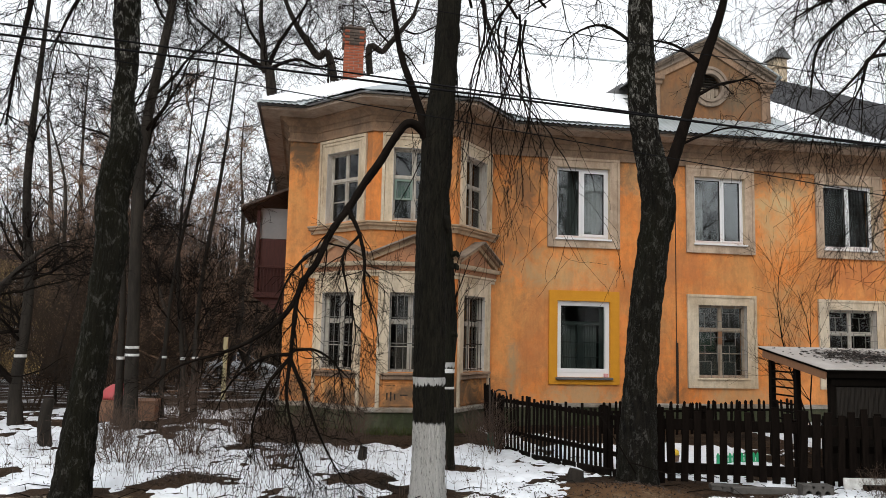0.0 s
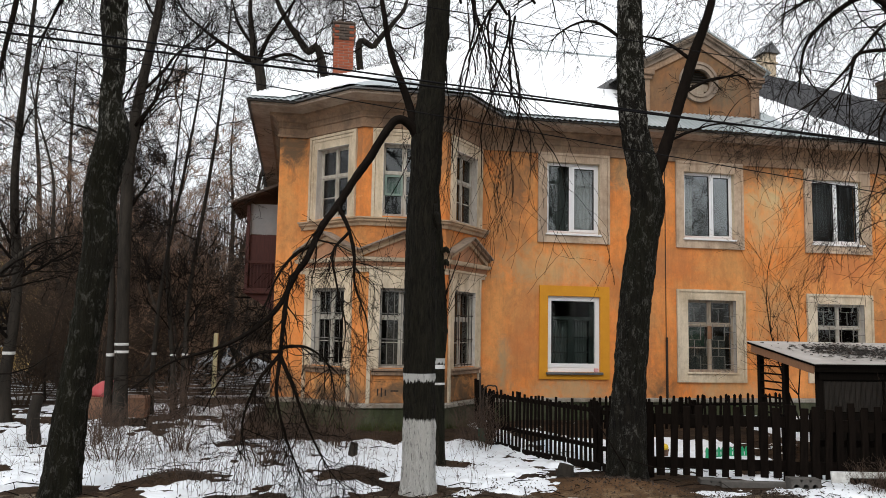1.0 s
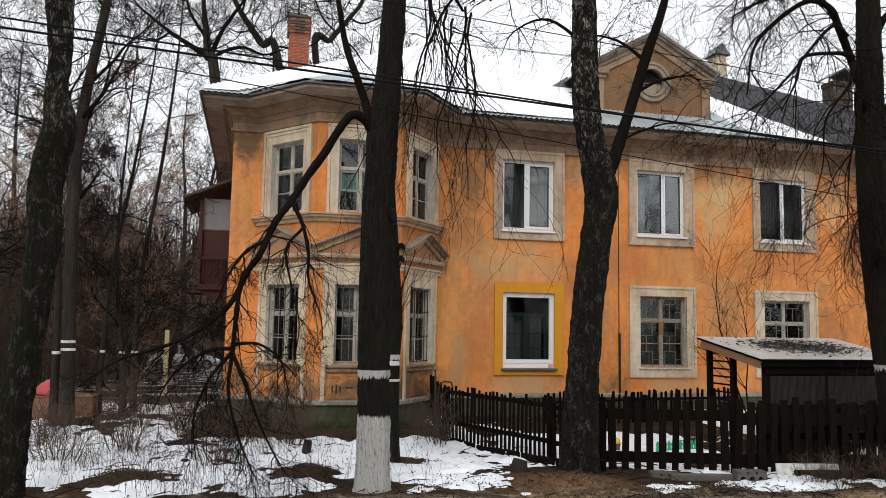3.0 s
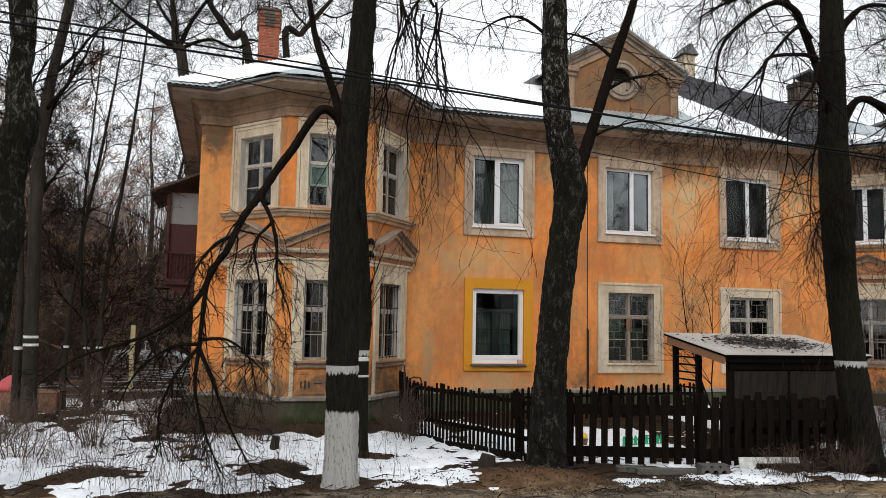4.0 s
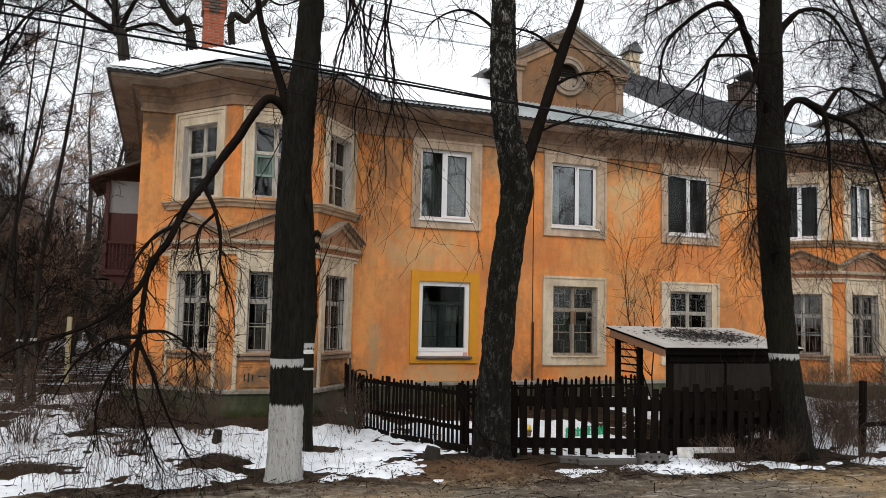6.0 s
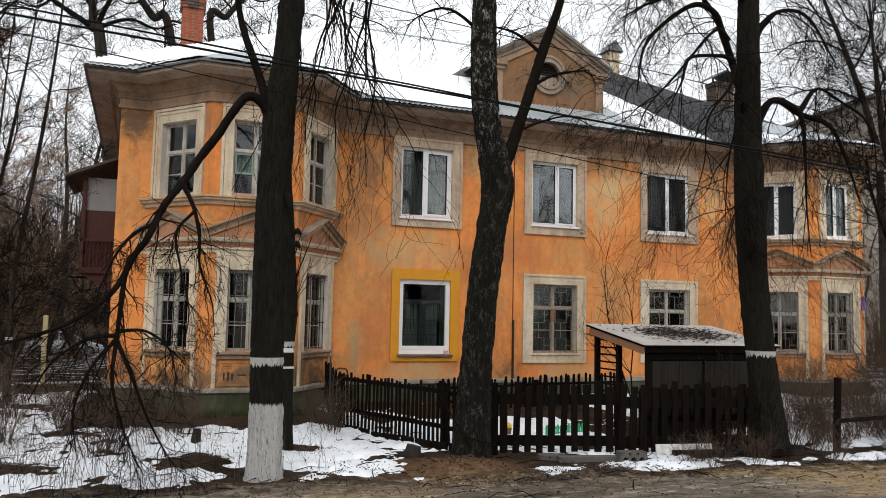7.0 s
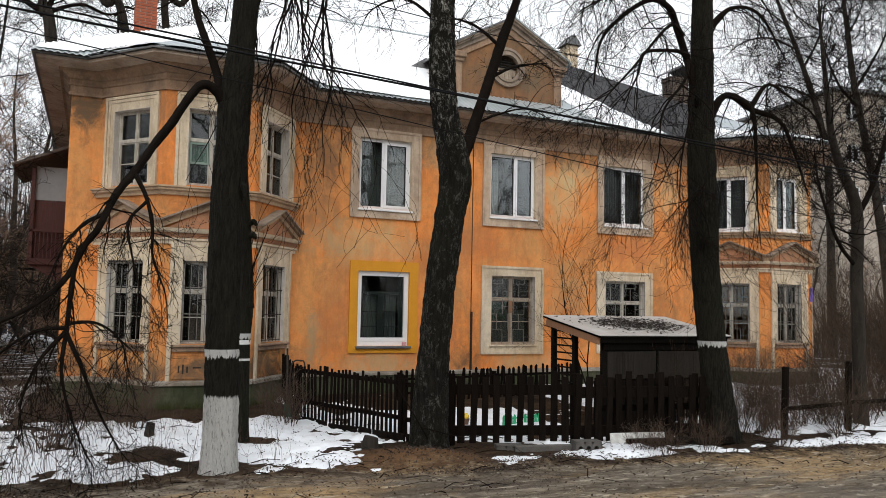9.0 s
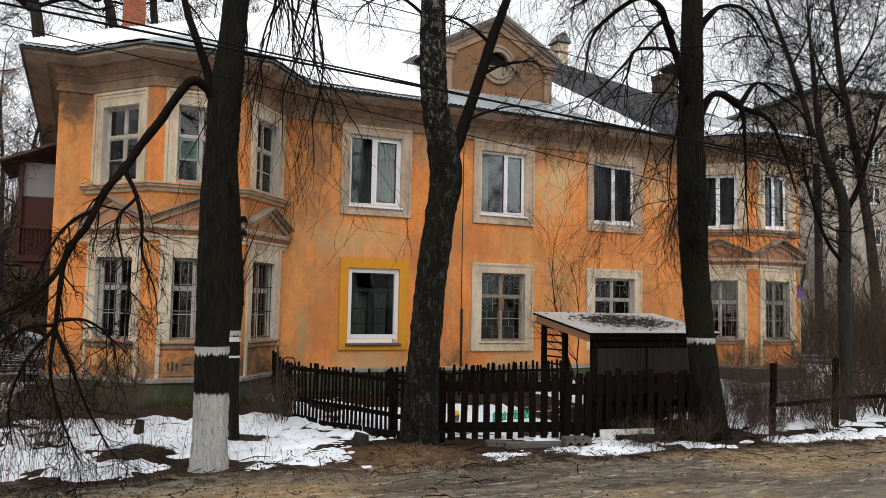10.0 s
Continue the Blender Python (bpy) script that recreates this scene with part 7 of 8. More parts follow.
# far wood: uncounted thin stems
rng = random.Random(25)
w = Wood()
for k in range(1800):
    side = rng.random()
    if side < 0.66:
        x, y = rng.uniform(-60, 6), rng.uniform(38, 75)
    elif side < 0.82:
        x, y = rng.uniform(5, 60), rng.uniform(45, 80)
    else:
        x, y = rng.uniform(-60, 60), rng.uniform(-80, -48)
    h = rng.uniform(6, 14)
    p = Vector((x, y, -1.2))
    d = Vector((rng.gauss(0, 0.06), rng.gauss(0, 0.06), 1))
    r = rng.uniform(0.04, 0.12)
    w.tube([p, p + d * h * 0.5, p + d * h], [r, r * 0.7, r * 0.15], 4)
    for q in range(9):
        b = p + d * h * rng.uniform(0.15, 0.95)
        e = b + Vector((rng.gauss(0, 1.0), rng.gauss(0, 0.6), rng.uniform(0.3, 1.8)))
        w.tube([b, (b + e) / 2 + Vector((rng.gauss(0, 0.15), 0, rng.gauss(0, 0.15))), e], [r * 0.35, r * 0.25, 0.015], 3)
tagged(w.mesh("far_wood", M_FARTWIG, None), "dense bare wood in the grey distance", "wood", kind="stuff")

# the dark thicket at the wood's edge
rng = random.Random(26)
w = Wood()
for k in range(2700):
    x, y = rng.uniform(-42, 1.5), rng.uniform(37, 50)
    if k % 11 and 0.175 < (1.3 - x) / (y + 17.5) < 0.215 and rng.random() < 0.8:
        continue
    if k % 11 == 0:
        x, y = rng.uniform(26, 52), rng.uniform(6, 16)
    h = rng.uniform(2.5, 9.5) + 4.0 * (k % 3 == 0) if k % 11 else rng.uniform(1.0, 3.0)
    if k % 11 and noise.noise((x * 0.22, 4.0, 0.0)) < -0.12 and h > 3.0:
        h *= 0.35
    p = Vector((x, y, gz(x, y) - 0.2))
    d = Vector((rng.gauss(0, 0.14), rng.gauss(0, 0.1), 1))
    r = rng.uniform(0.03, 0.08)
    w.tube([p, p + d * h * 0.5 + Vector((rng.gauss(0, 0.1), 0, 0)), p + d * h], [r, r * 0.8, 0.012], 3)
    for q in range(4):
        b = p + d * h * rng.uniform(0.1, 0.8)
        w.tube([b, b + Vector((rng.gauss(0, 0.7), rng.gauss(0, 0.4), rng.uniform(0.2, 1.4)))], [r * 0.5, 0.01], 3)
tagged(w.mesh("far_thicket", M_THICKET, None), "dense dark thicket at the edge of the wood", "thicket", kind="stuff")
# ---- fences, shed and small things ----
rng = random.Random(51)


def plank_mesh(name, wdt, thick, h, material, top="flat"):
    bm = bmesh.new()
    if top == "point":
        prism(bm, [(-wdt / 2, 0), (wdt / 2, 0), (wdt / 2, h - wdt * 0.5), (0, h), (-wdt / 2, h - wdt * 0.5)], -thick / 2, thick / 2)
        bmesh.ops.recalc_face_normals(bm, faces=bm.faces[:])
    else:
        bx(bm, -wdt / 2, wdt / 2, -thick / 2, thick / 2, 0, h, None, 0.005)
    me = bpy.data.meshes.new(name)
    bm.to_mesh(me)
    bm.free()
    me.materials.append(material)
    return me


def fence_run(fence, a, b, step, me, lift=0.06, wob=1.5, tilt=1.2, rails=(0.25, 0.78), rail_w=0.07, post_every=1.9, ph=0.93):
    """Pickets, rails and posts from a to b in plan."""
    a, b = Vector(a), Vector(b)
    L = (b - a).length
    yaw = math.degrees(math.atan2((b - a).y, (b - a).x))
    t = (b - a) / L
    n = int(L / step)
    for i in range(n + 1):
        p = a + t * (i * L / n)
        ob = new("picket", me)
        ob.parent = fence
        ob.matrix_basis = pose(p.x, p.y, gz(p.x, p.y) + lift + rng.uniform(-0.014, 0.014), rng.gauss(0, tilt * 0.5), rng.gauss(0, tilt), yaw + rng.gauss(0, wob)) @ Matrix.Diagonal((rng.uniform(0.88, 1.1), 1, rng.uniform(0.95, 1.04), 1))
    za, zb = gz(*a), gz(*b)
    for r in rails:
        bm = bmesh.new()
        bx(bm, 0, L, 0.018, 0.05, r - rail_w / 2, r + rail_w / 2, None, 0.005)
        ang = math.degrees(math.atan2(zb - za, L))
        part("rail", bm, M_FENCE, fence).matrix_basis = pose(a.x, a.y, za + lift, 0, -ang, yaw)
    k = max(1, int(L / post_every))
    for i in range(k + 1):
        p = a + t * (i * L / k)
        bm = bmesh.new()
        bx(bm, -0.045, 0.045, 0.052, 0.142, -0.2, ph, None, 0.01)
        part("post", bm, M_FENCE, fence).matrix_basis = pose(p.x, p.y, gz(p.x, p.y), rng.gauss(0, 1), rng.gauss(0, 1), yaw)


thin = plank_mesh("picket", 0.055, 0.02, 0.9, M_FENCE)
wide = plank_mesh("picket", 0.105, 0.022, 1.0, M_FENCE)
old_p = plank_mesh("picket", 0.06, 0.018, 0.75, M_FENCE, "point")
side_fence = thing("picket_fence", "dark brown fence of narrow wooden pickets", "fence", "garden fences")
fence_run(side_fence, (4.72, -3.6), (5.78, -6.2), 0.1, thin, 0.08)
fence_run(side_fence, (5.78, -6.2), (6.25, -6.95), 0.105, thin, 0.06)
fence_run(side_fence, (5.25, -0.5), (4.72, -3.6), 0.11, thin, 0.06)
hoop = Wood()
hoop.tube(*smooth_line([(4.66, -3.62, 0.0, 0.014), (4.67, -3.65, 0.8, 0.014), (4.72, -3.68, 0.98, 0.014), (4.82, -3.72, 1.0, 0.014), (4.9, -3.76, 0.9, 0.014), (4.9, -3.78, 0.1, 0.014)], 6), 8)
hoop.mesh("hoop", M_GRILLE_DARK, side_fence, "bent dark iron hoop at the corner")
for i in range(9):
    p = Vector((4.72, -3.6)).lerp(Vector((6.0, -6.7)), (i + 0.5) / 9)
    bm = bmesh.new()
    bx(bm, -0.17, 0.17, -0.02, 0.02, -0.1, 0.11, None, 0.012)
    part("footing_board", bm, M_SHED, side_fence).matrix_basis = pose(p.x - 0.05, p.y - 0.03, gz(p.x, p.y), rng.gauss(0, 3), 0, -67 + rng.gauss(0, 3))
front_fence = thing("picket_fence", "dark brown fence of broad wooden boards", "fence", "garden fences")
fence_run(front_fence, (6.25, -7.0), (8.1, -7.55), 0.172, wide, 0.06, 1.5, 1.4, (0.16, 0.76), 0.15)
fence_run(front_fence, (8.1, -7.55), (10.5, -8.0), 0.172, wide, 0.04, 2.0, 1.8, (0.16, 0.74), 0.17)
fence_run(front_fence, (8.6, -7.45), (10.4, -7.8), 0.21, wide, 0.02, 2.5, 2.2, (0.5,), 0.1)
back_fence = thing("picket_fence", "low ragged old picket fence by the house", "fence", "garden fences")
fence_run(back_fence, (7.6, -1.6), (12.4, -1.3), 0.12, old_p, -0.05, 4, 3.5, (0.2, 0.5), 0.05, 1.9, 0.6)
right_fence = thing("post_rail_fence", "rough dark post and rail fence behind the bushes", "fence", "garden fences")
for x, y, h in ((11.63, -8.2, 1.17), (13.35, -8.0, 1.2), (15.2, -7.8, 1.15), (17.4, -7.5, 1.1)):
    bm = bmesh.new()
    bx(bm, -0.05, 0.05, -0.045, 0.045, -0.2, h, None, 0.015)
    part("post", bm, M_FENCE, right_fence).matrix_basis = pose(x, y, gz(x, y), rng.gauss(0, 2), rng.gauss(0, 2), rng.uniform(0, 20))
for z in (0.5,):
    for (x0, y0), (x1, y1) in (((11.63, -8.2), (13.35, -8.0)), ((13.35, -8.0), (15.2, -7.8)), ((15.2, -7.8), (17.4, -7.5))):
        bm = bmesh.new()
        L = math.hypot(x1 - x0, y1 - y0)
        bx(bm, 0, L, -0.07, -0.046, -0.035, 0.035, None, 0.006)
        part("rail", bm, M_FENCE, right_fence).matrix_basis = pose(x0, y0, z + gz(x0, y0), 0, rng.gauss(0, 1), math.degrees(math.atan2(y1 - y0, x1 - x0)))

# shed
shed = thing("shed", "low dark tarred shed with a slanting felt roof and open side", "shed")
SX0, SX1, SY0, SY1 = 9.55, 12.22, -6.2, -4.6
for i in range(13):
    x = SX0 + (SX1 - SX0) * i / 13
    bm = bmesh.new()
    bx(bm, x + 0.002, x + 0.19, SY0 + rng.uniform(-0.004, 0.004), SY0 + 0.025, -0.05, 0.78, None, 0.004)
    part("board", bm, M_SHED, shed)
box_part("upper_board", (SX0, SX1, SY0 - 0.02, SY0 + 0.03, 1.3, 1.5), M_SHED, shed)
box_part("screen_backing", (SX0 + 0.05, SX1 - 0.05, SY0 + 0.02, SY0 + 0.035, 0.78, 1.3), M_SHED, shed)
for x0, x1 in ((SX0 + 0.1, SX0 + 1.15), (SX0 + 1.2, SX1 - 0.08)):
    bm = bmesh.new()
    n = int((x1 - x0) / 0.022)
    for i in range(n):
        x = x0 + (x1 - x0) * i / n
        bx(bm, x, x + 0.015, SY0 - 0.012 + rng.uniform(-0.004, 0.004), SY0 + 0.016, 0.8, 1.28)
    tagged(part("reed_screen", bm, M_REED, shed, "dark upright reed matting"), kind="stuff")
box_part("batten", (SX0 + 1.155, SX0 + 1.195, SY0 - 0.03, SY0 + 0.02, 0.78, 1.3), M_SHED, shed)
for x, y, h in ((SX0, SY0, 1.5), (SX0, SY1, 1.78), (SX0, SY1 - 0.72, 1.64), (SX1 - 0.08, SY0, 1.5), (SX1 - 0.08, SY1, 1.78)):
    box_part("post", (x, x + 0.09, y, y + 0.09, -0.1, h), M_SHED, shed)
for i in range(9):
    z = 0.5 + i * 0.135
    box_part("slat", (SX0 + 0.01, SX0 + 0.035, SY1 - 0.66, SY1 + 0.0, z, z + 0.03), M_SHED, shed, bevel=0.003)
box_part("back_board", (SX0 + 1.15, SX1, SY1 + 0.05, SY1 + 0.075, -0.05, 1.72), M_SHED, shed)
box_part("side_board", (SX1 - 0.03, SX1 - 0.005, SY0 + 0.09, SY1, -0.05, 1.5), M_SHED, shed)
roll = math.degrees(math.atan2(0.3, 1.75))
slab = pose(SX0 - 0.15, SY0 - 0.12, 1.52, roll, 0, 0)
box_part("roof_board", (0, SX1 - SX0 + 0.3, 0, 1.9, 0, 0.035), M_SHED, shed, "", slab)
box_part("roof_felt", (-0.01, SX1 - SX0 + 0.31, -0.012, 1.91, 0.036, 0.05), M_FELT, shed, "pale felt with thin ice and rotten leaves", slab)
box_part("fascia", (0.02, 0.05, 0.05, 1.8, -0.13, -0.002), M_REDSTAIN, shed, "brown scalloped fascia board", slab)
box_part("fascia", (0.05, SX1 - SX0 + 0.25, 0.03, 0.06, -0.1, -0.002), M_SHED, shed, "", slab)
lv, lf = [], []
for k in range(1300):
    x, y = rng.gauss(1.55, 0.5), rng.gauss(1.05, 0.36)
    if not (0.1 < x < 2.7 and 0.1 < y < 1.85):
        continue
    s, a = rng.uniform(0.02, 0.05), rng.uniform(0, 6.28)
    b = len(lv)
    for q in range(4):
        lv.append(tuple(slab @ Vector((x + s * math.cos(a + q * 1.57), y + 0.6 * s * math.sin(a + q * 1.57), 0.054 + rng.uniform(0, 0.02)))))
    lf.append((b, b + 1, b + 2, b + 3))
tagged(raw("roof_leaves", lv, lf, M_LEAFDARK, shed, "rotten leaves heaped on the felt"), kind="stuff")

# hollow concrete blocks under the fence
def hollow_block(x, y, yaw, z=0.0):
    ob = thing("concrete_block", "grey hollow concrete block under the fence", "block", "concrete blocks", pose(x, y, gz(x, y) + z, 0, 0, yaw))
    bm = bmesh.new()
    w, h, d = 0.39, 0.19, 0.19
    cs = [(-0.12, h / 2), (0, h / 2), (0.12, h / 2)]
    for i, (cx, cz) in enumerate(cs):
        x0, x1 = (-w / 2, -0.06) if i == 0 else (-0.06, 0.06) if i == 1 else (0.06, w / 2)
        ring_pts, box_pts = [], []
        for k in range(16):
            a = 2 * math.pi * k / 16
            c, s = math.cos(a), math.sin(a)
            f = min((x1 - cx if c > 0 else cx - x0) / max(1e-6, abs(c)), (h / 2) / max(1e-6, abs(s)))
            ring_pts.append((cx + 0.038 * c, cz + 0.038 * s))
            box_pts.append((cx + f * c, cz + f * s))
        for y0, y1 in ((-d / 2, d / 2),):
            fr = [bm.verts.new((p[0], y0, p[1])) for p in ring_pts]
            fo = [bm.verts.new((p[0], y0, p[1])) for p in box_pts]
            br = [bm.verts.new((p[0], y1, p[1])) for p in ring_pts]
            bo = [bm.verts.new((p[0], y1, p[1])) for p in box_pts]
            for k in range(16):
                j = (k + 1) % 16
                bm.faces.new((fr[k], fr[j], fo[j], fo[k]))
                bm.faces.new((br[k], br[j], bo[j], bo[k]))
                bm.faces.new((fr[k], fr[j], br[j], br[k]))
    bx(bm, -w / 2, w / 2, -d / 2, d / 2, h, h + 0.012)
    bx(bm, -w / 2 - 0.003, -w / 2 + 0.004, -d / 2, d / 2, 0, h)
    bx(bm, w / 2 - 0.004, w / 2 + 0.003, -d / 2, d / 2, 0, h)
    part("block_body", bm, M_CONCRETE, ob)
    return ob


hollow_block(8.0, -7.95, -12, -0.05)
hollow_block(7.0, -7.45, -16, -0.13)
tagged(box_part("timber_beam", (-0.9, 0.9, -0.06, 0.06, 0, 0.12), M_SHED, None, "", pose(9.6, -8.1, gz(9.6, -8.1), 0, 0, -8), 0.012), "dark squared timber lying under the fence", "beam")
tagged(box_part("timber_beam", (-0.55, 0.55, -0.05, 0.05, 0, 0.13), M_CONCRETE, None, "", pose(7.55, -7.72, gz(7.55, -7.72) - 0.05, 0, 0, -14), 0.012), "grey weathered kerb piece under the fence", "kerb")
tagged(box_part("white_board", (-0.45, 0.45, -0.012, 0.012, 0, 0.2), M_WHITEPAINT, None, "", pose(8.95, -7.92, gz(8.95, -7.92) - 0.02, -8, 0, -10), 0.005), "white painted board leaning at the fence foot", "board")

# garden toys behind the fence
toy = thing("toy_fence", "bright green plastic toy fence standing in the snow", "garden edging", at=pose(8.25, -5.7, gz(8.25, -5.7) + 0.02, 0, 0, 6) @ Matrix.Diagonal((0.85, 1, 0.62, 1)))
box_part("rail", (-0.5, 0.5, -0.01, 0.01, 0.05, 0.1), M_GREENPLASTIC, toy)
box_part("rail", (-0.5, 0.5, -0.01, 0.01, 0.2, 0.24), M_GREENPLASTIC, toy)
for i in range(12):
    bm = bmesh.new()
    x = -0.48 + i * 0.087
    prism(bm, [(x - 0.03, 0), (x + 0.03, 0), (x + 0.03, 0.27), (x, 0.33), (x - 0.03, 0.27)], -0.024, -0.011)
    part("slat", bm, M_GREENPLASTIC, toy)


def pot(x, y, r, h, mat_p, label, z=0.03):
    ob = thing("flower_pot", label, "pot", at=pose(x, y, gz(x, y) + z))
    bm = bmesh.new()
    prof = [(r * 0.7, 0), (r, h), (r * 1.12, h), (r * 1.12, h * 1.12), (r * 0.95, h * 1.12), (r * 0.85, h * 0.6)]
    rows = [[bm.verts.new((q * math.cos(a * math.pi / 8), q * math.sin(a * math.pi / 8), zz)) for a in range(16)] for q, zz in prof]
    for i in range(len(rows) - 1):
        for k in range(16):
            bm.faces.new((rows[i][k], rows[i][(k + 1) % 16], rows[i + 1][(k + 1) % 16], rows[i + 1][k]))
    bm.faces.new(rows[0])
    bm.faces.new(rows[-1])
    part("pot_body", bm, mat_p, ob)
    return ob


pt = pot(7.2, -5.6, 0.06, 0.14, M_SHEDTRIM, "small brown pot with a yellow ball in the snow")
bm = bmesh.new()
bmesh.ops.create_icosphere(bm, subdivisions=2, radius=0.06, matrix=Matrix.Translation((0, 0, 0.19)))
part("ball", bm, M_YELLOWPLASTIC, pt)
packet = tagged(box_part("packet", (8.18, 8.28, -0.12, -0.06, 1.062, 1.15), M_PINKPAPER, None, "", None, 0.006), "small pink and white packet on the window sill", "packet")

# spade by the fence, stump, box under a red sheet
spade = thing("spade", "old spade with a dark wooden shaft leaning on the fence", "tool")
w = Wood()
w.tube([Vector((4.62, -3.72, 0.12)), Vector((4.6, -3.66, 1.22))], [0.018, 0.016], 8)
w.mesh("shaft", M_GRILLE_DARK, spade)
bm = bmesh.new()
bx(bm, 4.56, 4.68, -3.755, -3.73, 0.02, 0.26, None, 0.008)
part("blade", bm, M_SPADE, spade, "green painted blade")


def stump(x, y, r, h, label):
    ob = thing("tree_stump", label, "stump", "stumps")
    w = Wood()
    w.tube(*smooth_line([(x, y, gz(x, y) - 0.1, r * 1.35), (x, y, gz(x, y) + h * 0.4, r), (x + 0.02, y, gz(x, y) + h, r * 0.85)], 5), 14, 0.15)
    w.mesh("stump_body", M_FARBARK, ob)


stump(5.05, -6.95, 0.12, 0.16, "low sawn dark stump in the snow")
stump(2.25, -5.1, 0.07, 0.24, "small sawn stump in the snow")
crate = thing("plywood_box", "brown plywood box with a crumpled red sheet on top", "box")
g0 = gz(-2.5, 0.2)
box_part("front_panel", (-3.1, -1.75, 0.0, 0.02, g0, g0 + 0.42), M_PLYWOOD, crate)
box_part("back_panel", (-3.1, -1.75, 0.66, 0.68, g0, g0 + 0.42), M_PLYWOOD, crate)
box_part("side_panel", (-3.1, -3.08, 0.022, 0.658, g0, g0 + 0.42), M_PLYWOOD, crate)
box_part("side_panel", (-1.77, -1.75, 0.022, 0.658, g0, g0 + 0.42), M_PLYWOOD, crate)
box_part("lid", (-3.12, -1.73, -0.02, 0.7, g0 + 0.425, g0 + 0.445), M_PLYWOOD, crate)
bm = bmesh.new()
bmesh.ops.create_icosphere(bm, subdivisions=3, radius=0.3, matrix=Matrix.Translation((-2.6, 0.3, g0 + 0.5)) @ Matrix.Diagonal((1, 0.8, 0.9, 1)))
for v in bm.verts:
    v.co += Vector((noise.noise(v.co * 7), noise.noise(v.co * 7 + Vector((5, 0, 0))), noise.noise(v.co * 9))) * 0.08
    v.co.z = max(v.co.z, g0 + 0.448)
part("red_sheet", bm, M_REDPLASTIC, crate, "crumpled faded red sheet", True)
tagged(box_part("pale_post", (-0.06, 0.06, -0.06, 0.06, -0.3, 1.75), M_POSTPALE, None, "", pose(-0.9, 5.5, gz(-0.9, 5.5)), 0.01), "pale yellow painted post by the drive", "post")

# fallen twigs and leaves
rng = random.Random(61)
w = Wood()
for k in range(420):
    x, y = rng.uniform(-4, 12), rng.uniform(-10.0, -3.6)
    z = gz(x, y) + 0.02
    a, L = rng.uniform(0, 6.28), rng.uniform(0.1, 0.55)
    p = Vector((x, y, z))
    e = p + Vector((math.cos(a) * L, math.sin(a) * L, rng.uniform(-0.01, 0.05)))
    m = (p + e) / 2 + Vector((rng.gauss(0, 0.03), rng.gauss(0, 0.03), 0.03))
    r = rng.uniform(0.003, 0.009)
    w.tube([p, m, e], [r, r * 0.8, r * 0.4], 4)
tagged(w.mesh("fallen_twigs", M_TWIG, None), "fallen twigs strewn over snow and mud", "twigs", kind="stuff")
lv, lf = [], []


def leaves(n, fx, fy, smin=0.008, smax=0.022):
    spots_l = np.array([(fx(), fy()) for k in range(n)])
    tops = np.maximum(ground_z(spots_l[:, 0], spots_l[:, 1]), snow_z(spots_l[:, 0], spots_l[:, 1]))
    for (x, y), ground in zip(spots_l.tolist(), tops.tolist()):
        z = ground + rng.uniform(0.004, 0.025)
        s, a, t1, t2 = rng.uniform(smin, smax), rng.uniform(0, 6.28), rng.gauss(0, 0.45), rng.gauss(0, 0.45)
        b = len(lv)
        for u, v in ((-1, 0), (-0.2, -0.6), (1, 0), (-0.2, 0.6)):
            dx, dy = s * (u * math.cos(a) - v * math.sin(a)), s * (u * math.sin(a) + v * math.cos(a))
            lv.append((x + dx, y + dy, z + dx * t1 + dy * t2))
        lf.append((b, b + 1, b + 2, b + 3))


for hx, hy, r, top in HEAPS:
    leaves(700, lambda: rng.gauss(hx, r * 0.45), lambda: rng.gauss(hy, r * 0.33))
leaves(2600, lambda: rng.uniform(-3.5, 13), lambda: rng.gauss(-8.6, 0.4))
for k in range(26):
    cx, cy, cr = rng.uniform(-3.5, 13), rng.uniform(-8.9, -4.0), rng.uniform(0.12, 0.4)
    if cy < -8.0 - 0.09 * cx - 0.6 or (cx > 5.5 and cy > -7.8):
        cy = -8.3 - 0.06 * cx
    leaves(160, lambda: rng.gauss(cx, cr), lambda: rng.gauss(cy, cr * 0.45))
leaves(1600, lambda: rng.uniform(-4, 5), lambda: rng.uniform(-8, -3.5))
leaves(2200, lambda: rng.uniform(-1, 13), lambda: rng.uniform(-10.8, -8.4), 0.008, 0.022)
leaves(700, lambda: rng.uniform(0.3, 5), lambda: rng.uniform(-3.7, -1.8))
tagged(raw("fallen_leaves", lv, lf, M_LEAF, None), "rotten brown leaves on the ground", "leaves", kind="stuff")

# overhead cables
for k, (y, z0, slope, sag, r) in enumerate(((-9.0, 4.86, -0.048, 0.16, 0.013), (-9.0, 4.95, -0.062, 0.10, 0.010), (-8.6, 6.02, -0.07, 0.1, 0.006), (-8.8, 4.75, -0.105, 0.1, 0.006))):
    w = Wood()
    ps = []
    for i in range(41):
        x = -24 + i * 1.5
        ps.append(Vector((x, y, z0 + slope * x + sag * ((x - 6) / 30) ** 2)))
    w.tube(ps, [r] * 41, 6)
    tagged(w.mesh("overhead_cable", M_CABLE, None), "black overhead cable strung between poles", "cable", "overhead cables")

# ---- distance ----


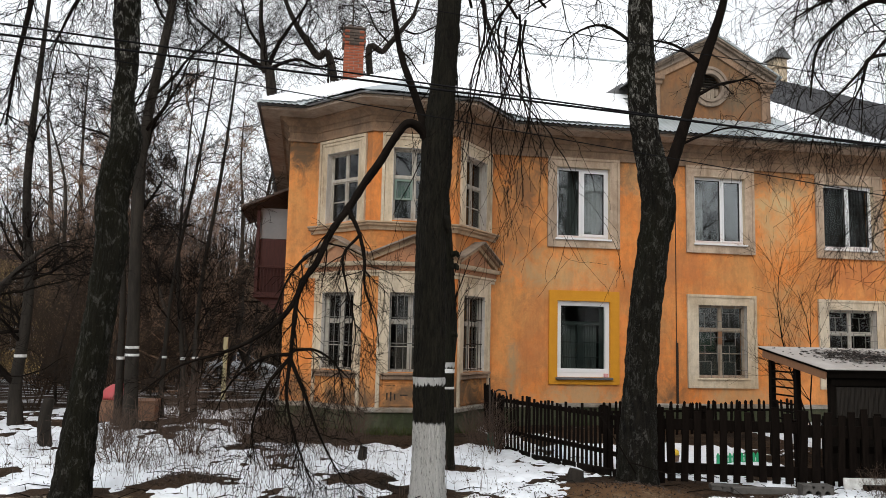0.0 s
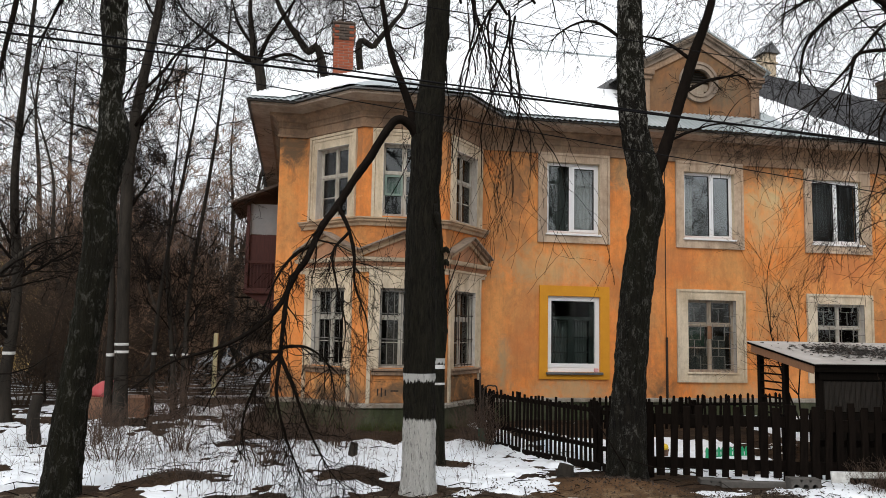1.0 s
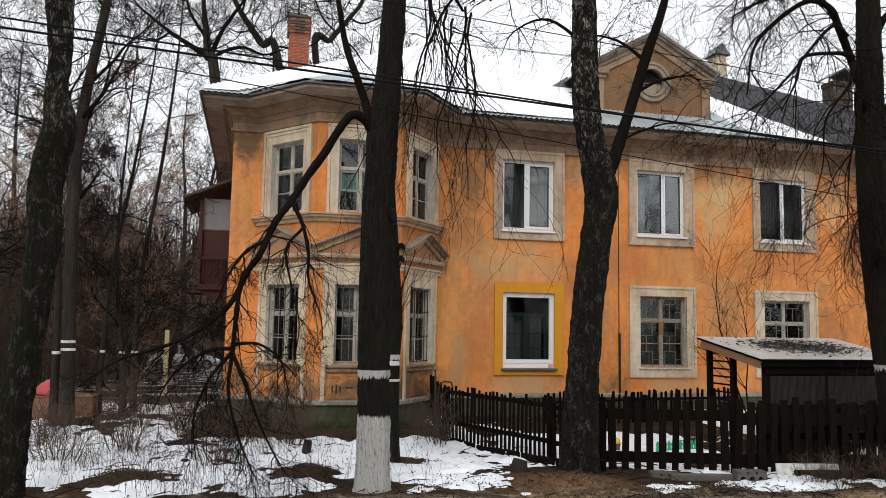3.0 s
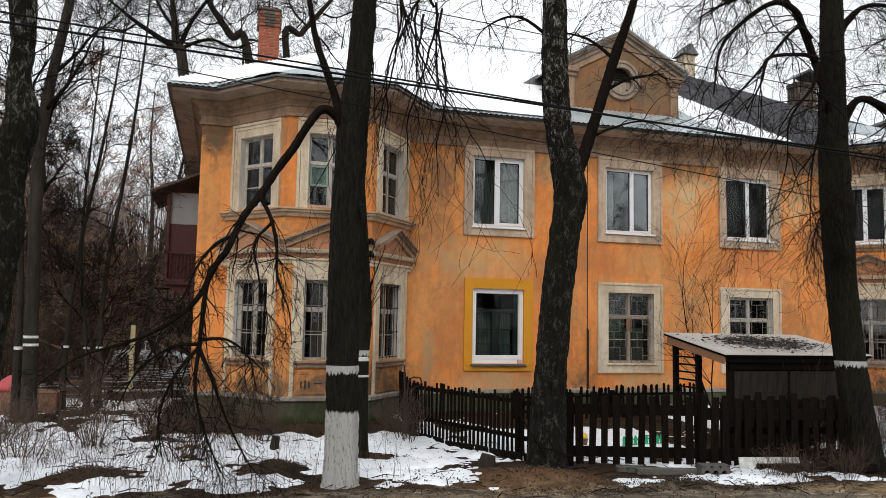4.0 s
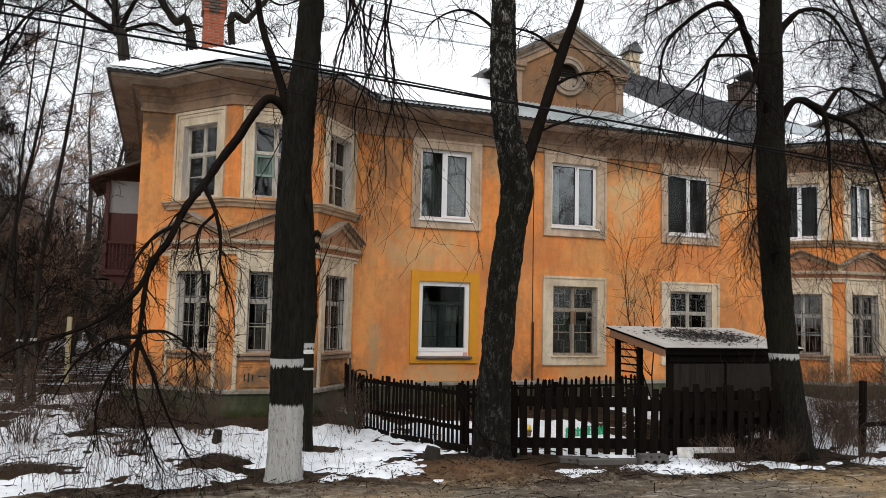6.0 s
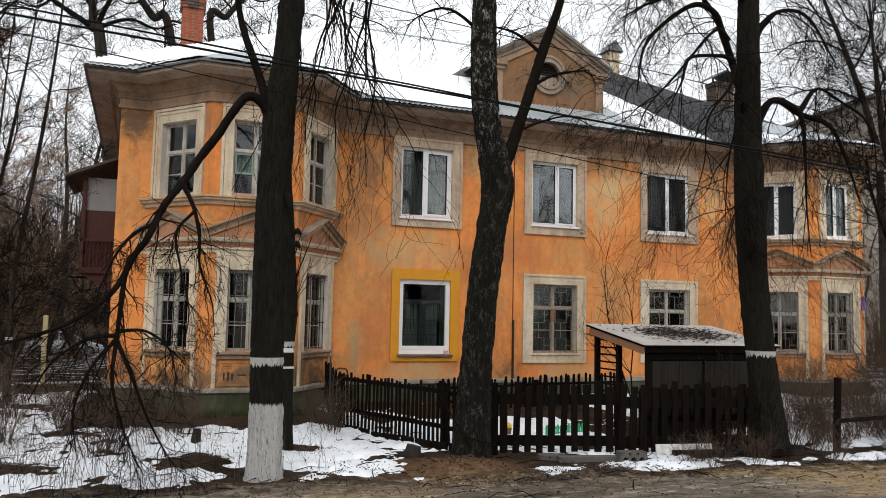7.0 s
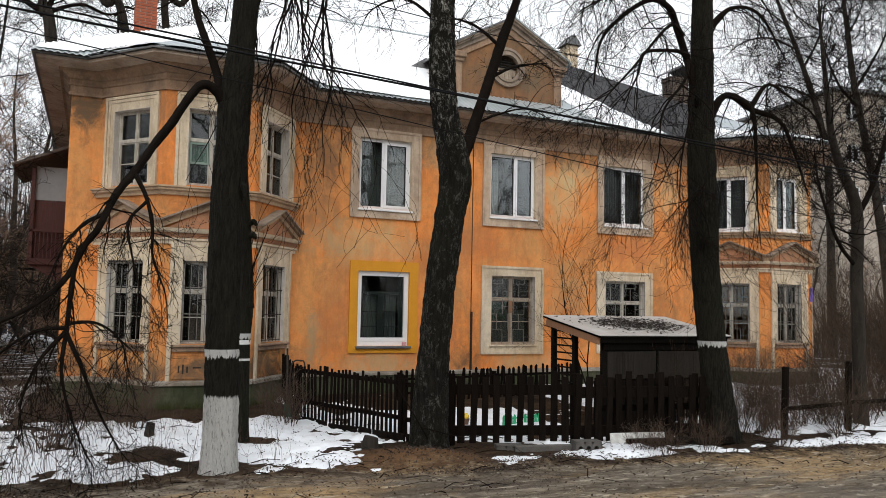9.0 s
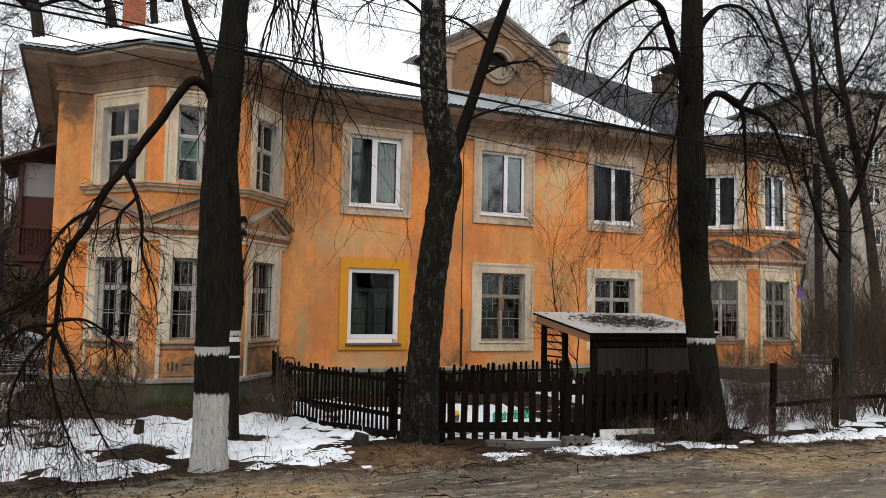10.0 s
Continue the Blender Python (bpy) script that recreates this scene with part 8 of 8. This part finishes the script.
def car(m, mat_c, label):
    """A saloon: lofted body, glazed cabin, wheels."""
    ob = thing("parked_car", label, "car", "parked cars", m)
    prof = [(-2.15, 0.35, 0.62, 0.70), (-2.1, 0.28, 0.8, 0.78), (-1.5, 0.22, 0.92, 0.84), (-0.6, 0.2, 0.95, 0.86), (0.6, 0.2, 0.93, 0.86), (1.5, 0.22, 0.82, 0.83), (2.05, 0.28, 0.66, 0.76), (2.15, 0.35, 0.55, 0.66)]
    bm = bmesh.new()
    rows = []
    for x, lo, hi, hw in prof:
        rows.append([bm.verts.new((x, s * hw * f, z)) for s, f, z in ((-1, 0.92, lo), (-1, 1, lo + 0.25), (-1, 0.97, hi - 0.08), (-1, 0.85, hi), (1, 0.85, hi), (1, 0.97, hi - 0.08), (1, 1, lo + 0.25), (1, 0.92, lo))])
    for i in range(len(rows) - 1):
        for k in range(8):
            bm.faces.new((rows[i][k], rows[i][(k + 1) % 8], rows[i + 1][(k + 1) % 8], rows[i + 1][k]))
    bm.faces.new(rows[0])
    bm.faces.new(rows[-1])
    part("body", bm, mat_c, ob, "", True)
    bm = bmesh.new()
    a = [bm.verts.new(p) for p in ((-1.55, -0.72, 0.9), (1.05, -0.72, 0.9), (1.05, 0.72, 0.9), (-1.55, 0.72, 0.9))]
    b = [bm.verts.new(p) for p in ((-0.95, -0.58, 1.4), (0.3, -0.58, 1.4), (0.3, 0.58, 1.4), (-0.95, 0.58, 1.4))]
    for k in range(4):
        bm.faces.new((a[k], a[(k + 1) % 4], b[(k + 1) % 4], b[k]))
    bm.faces.new(b)
    cabin = part("cabin_glass", bm, M_CARDARK, ob, "dark car windows")
    box_part("roof_panel", (-0.98, 0.33, -0.59, 0.59, 1.39, 1.44), mat_c, cabin, "", None, 0.02)
    for s in (-1, 1):
        for x0, x1 in ((-1.52, -0.93), (1.03, 0.29), (-0.3, -0.3)):
            w = Wood()
            w.tube([Vector((x0, s * 0.725, 0.9)), Vector((x1, s * 0.585, 1.41))], [0.035, 0.03], 6)
            w.mesh("pillar", mat_c, cabin)
        for x in (-1.3, 1.35):
            for nm, r, wd, mm in (("wheel", 0.31, 0.2, M_TYRE), ("rim", 0.19, 0.215, M_HUB)):
                bm = bmesh.new()
                bmesh.ops.create_cone(bm, cap_ends=True, segments=20, radius1=r, radius2=r, depth=wd, matrix=pose(x, s * 0.76, 0.31, 90))
                part(nm, bm, mm, ob)
    return ob


car(pose(-2.65, 34.0, gz(-2.65, 34) + 0.02, 0, 0, 6), M_CARWHITE, "silver white saloon car parked beyond the house corner")
car(pose(-7.6, 31.0, gz(-7.6, 31) + 0.02, 0, 0, -62), M_CARDARK, "dark saloon car parked among the trees")


def far_block(name, m, w, d, h, storeys, cols, mat_w, label, roof_mat, win_w=1.3, win_h=1.4):
    """A plain far building: walls, windows one by one, roof."""
    ob = thing(name, label, "building", at=m)
    sh = h / storeys
    holes = []
    for s in range(storeys):
        for c in range(cols):
            xc = (c + 0.5) * w / cols
            z = s * sh + sh * 0.32
            holes.append((xc - win_w / 2, xc + win_w / 2, z, z + win_h))
    wall_panel("wall", Matrix.Identity(4), w, -1.5, h, holes, mat_w, ob, 0.4)
    for p, q in (((0, d), (0, 0.401)), ((w, 0.401), (w, d)), ((w - 0.401, d), (0.401, d))):
        wall_panel("wall", face_pose(p, q), (Vector(q) - Vector(p)).length, -1.5, h, [], mat_w, ob, 0.4)
    first = None
    for a, b, c, z in holes:
        bm = bmesh.new()
        opening_frame(bm, None, a, b, c, z, 0.1, 0.1, 0.2)
        bx(bm, (a + b) / 2 - 0.06, (a + b) / 2 + 0.06, 0.1, 0.2, c + 0.1, z - 0.1)
        win = part("window", bm, M_PVC, ob)
        box_part("pane", (a + 0.09, b - 0.09, 0.14, 0.15, c + 0.09, z - 0.09), M_GLASS, win, "", None, 0)
    box_part("room_back", (0.5, w - 0.5, 1.6, 1.7, -0.5, h - 0.3), M_ROOM, ob)
    bm = bmesh.new()
    prism(bm, [(-0.5, h), (w + 0.5, h), (w + 0.5, h + 0.25), (-0.5, h + 0.25)], -0.5, d + 0.5)
    part("roof", bm, roof_mat, ob)
    return ob


far_block("apartment_building", pose(53, 24, -0.3, 0, 0, -8), 36, 12, 19.5, 6, 11, M_FARBEIGE, "tall beige apartment building beyond the trees", M_TIN)
yb = far_block("yellow_house", pose(-27, 30, -0.5, 0, 0, 6), 13.6, 9, 6.2, 2, 5, M_FARYELLOW, "old two-storey yellow house behind the wood", M_SLATE)
far_block("white_house", pose(-16.4, 58, -1.5, 0, 0, 3), 7.2, 9, 7.8, 2, 3, M_FARWHITE, "pale whitewashed house far behind the wood", M_SLATE)
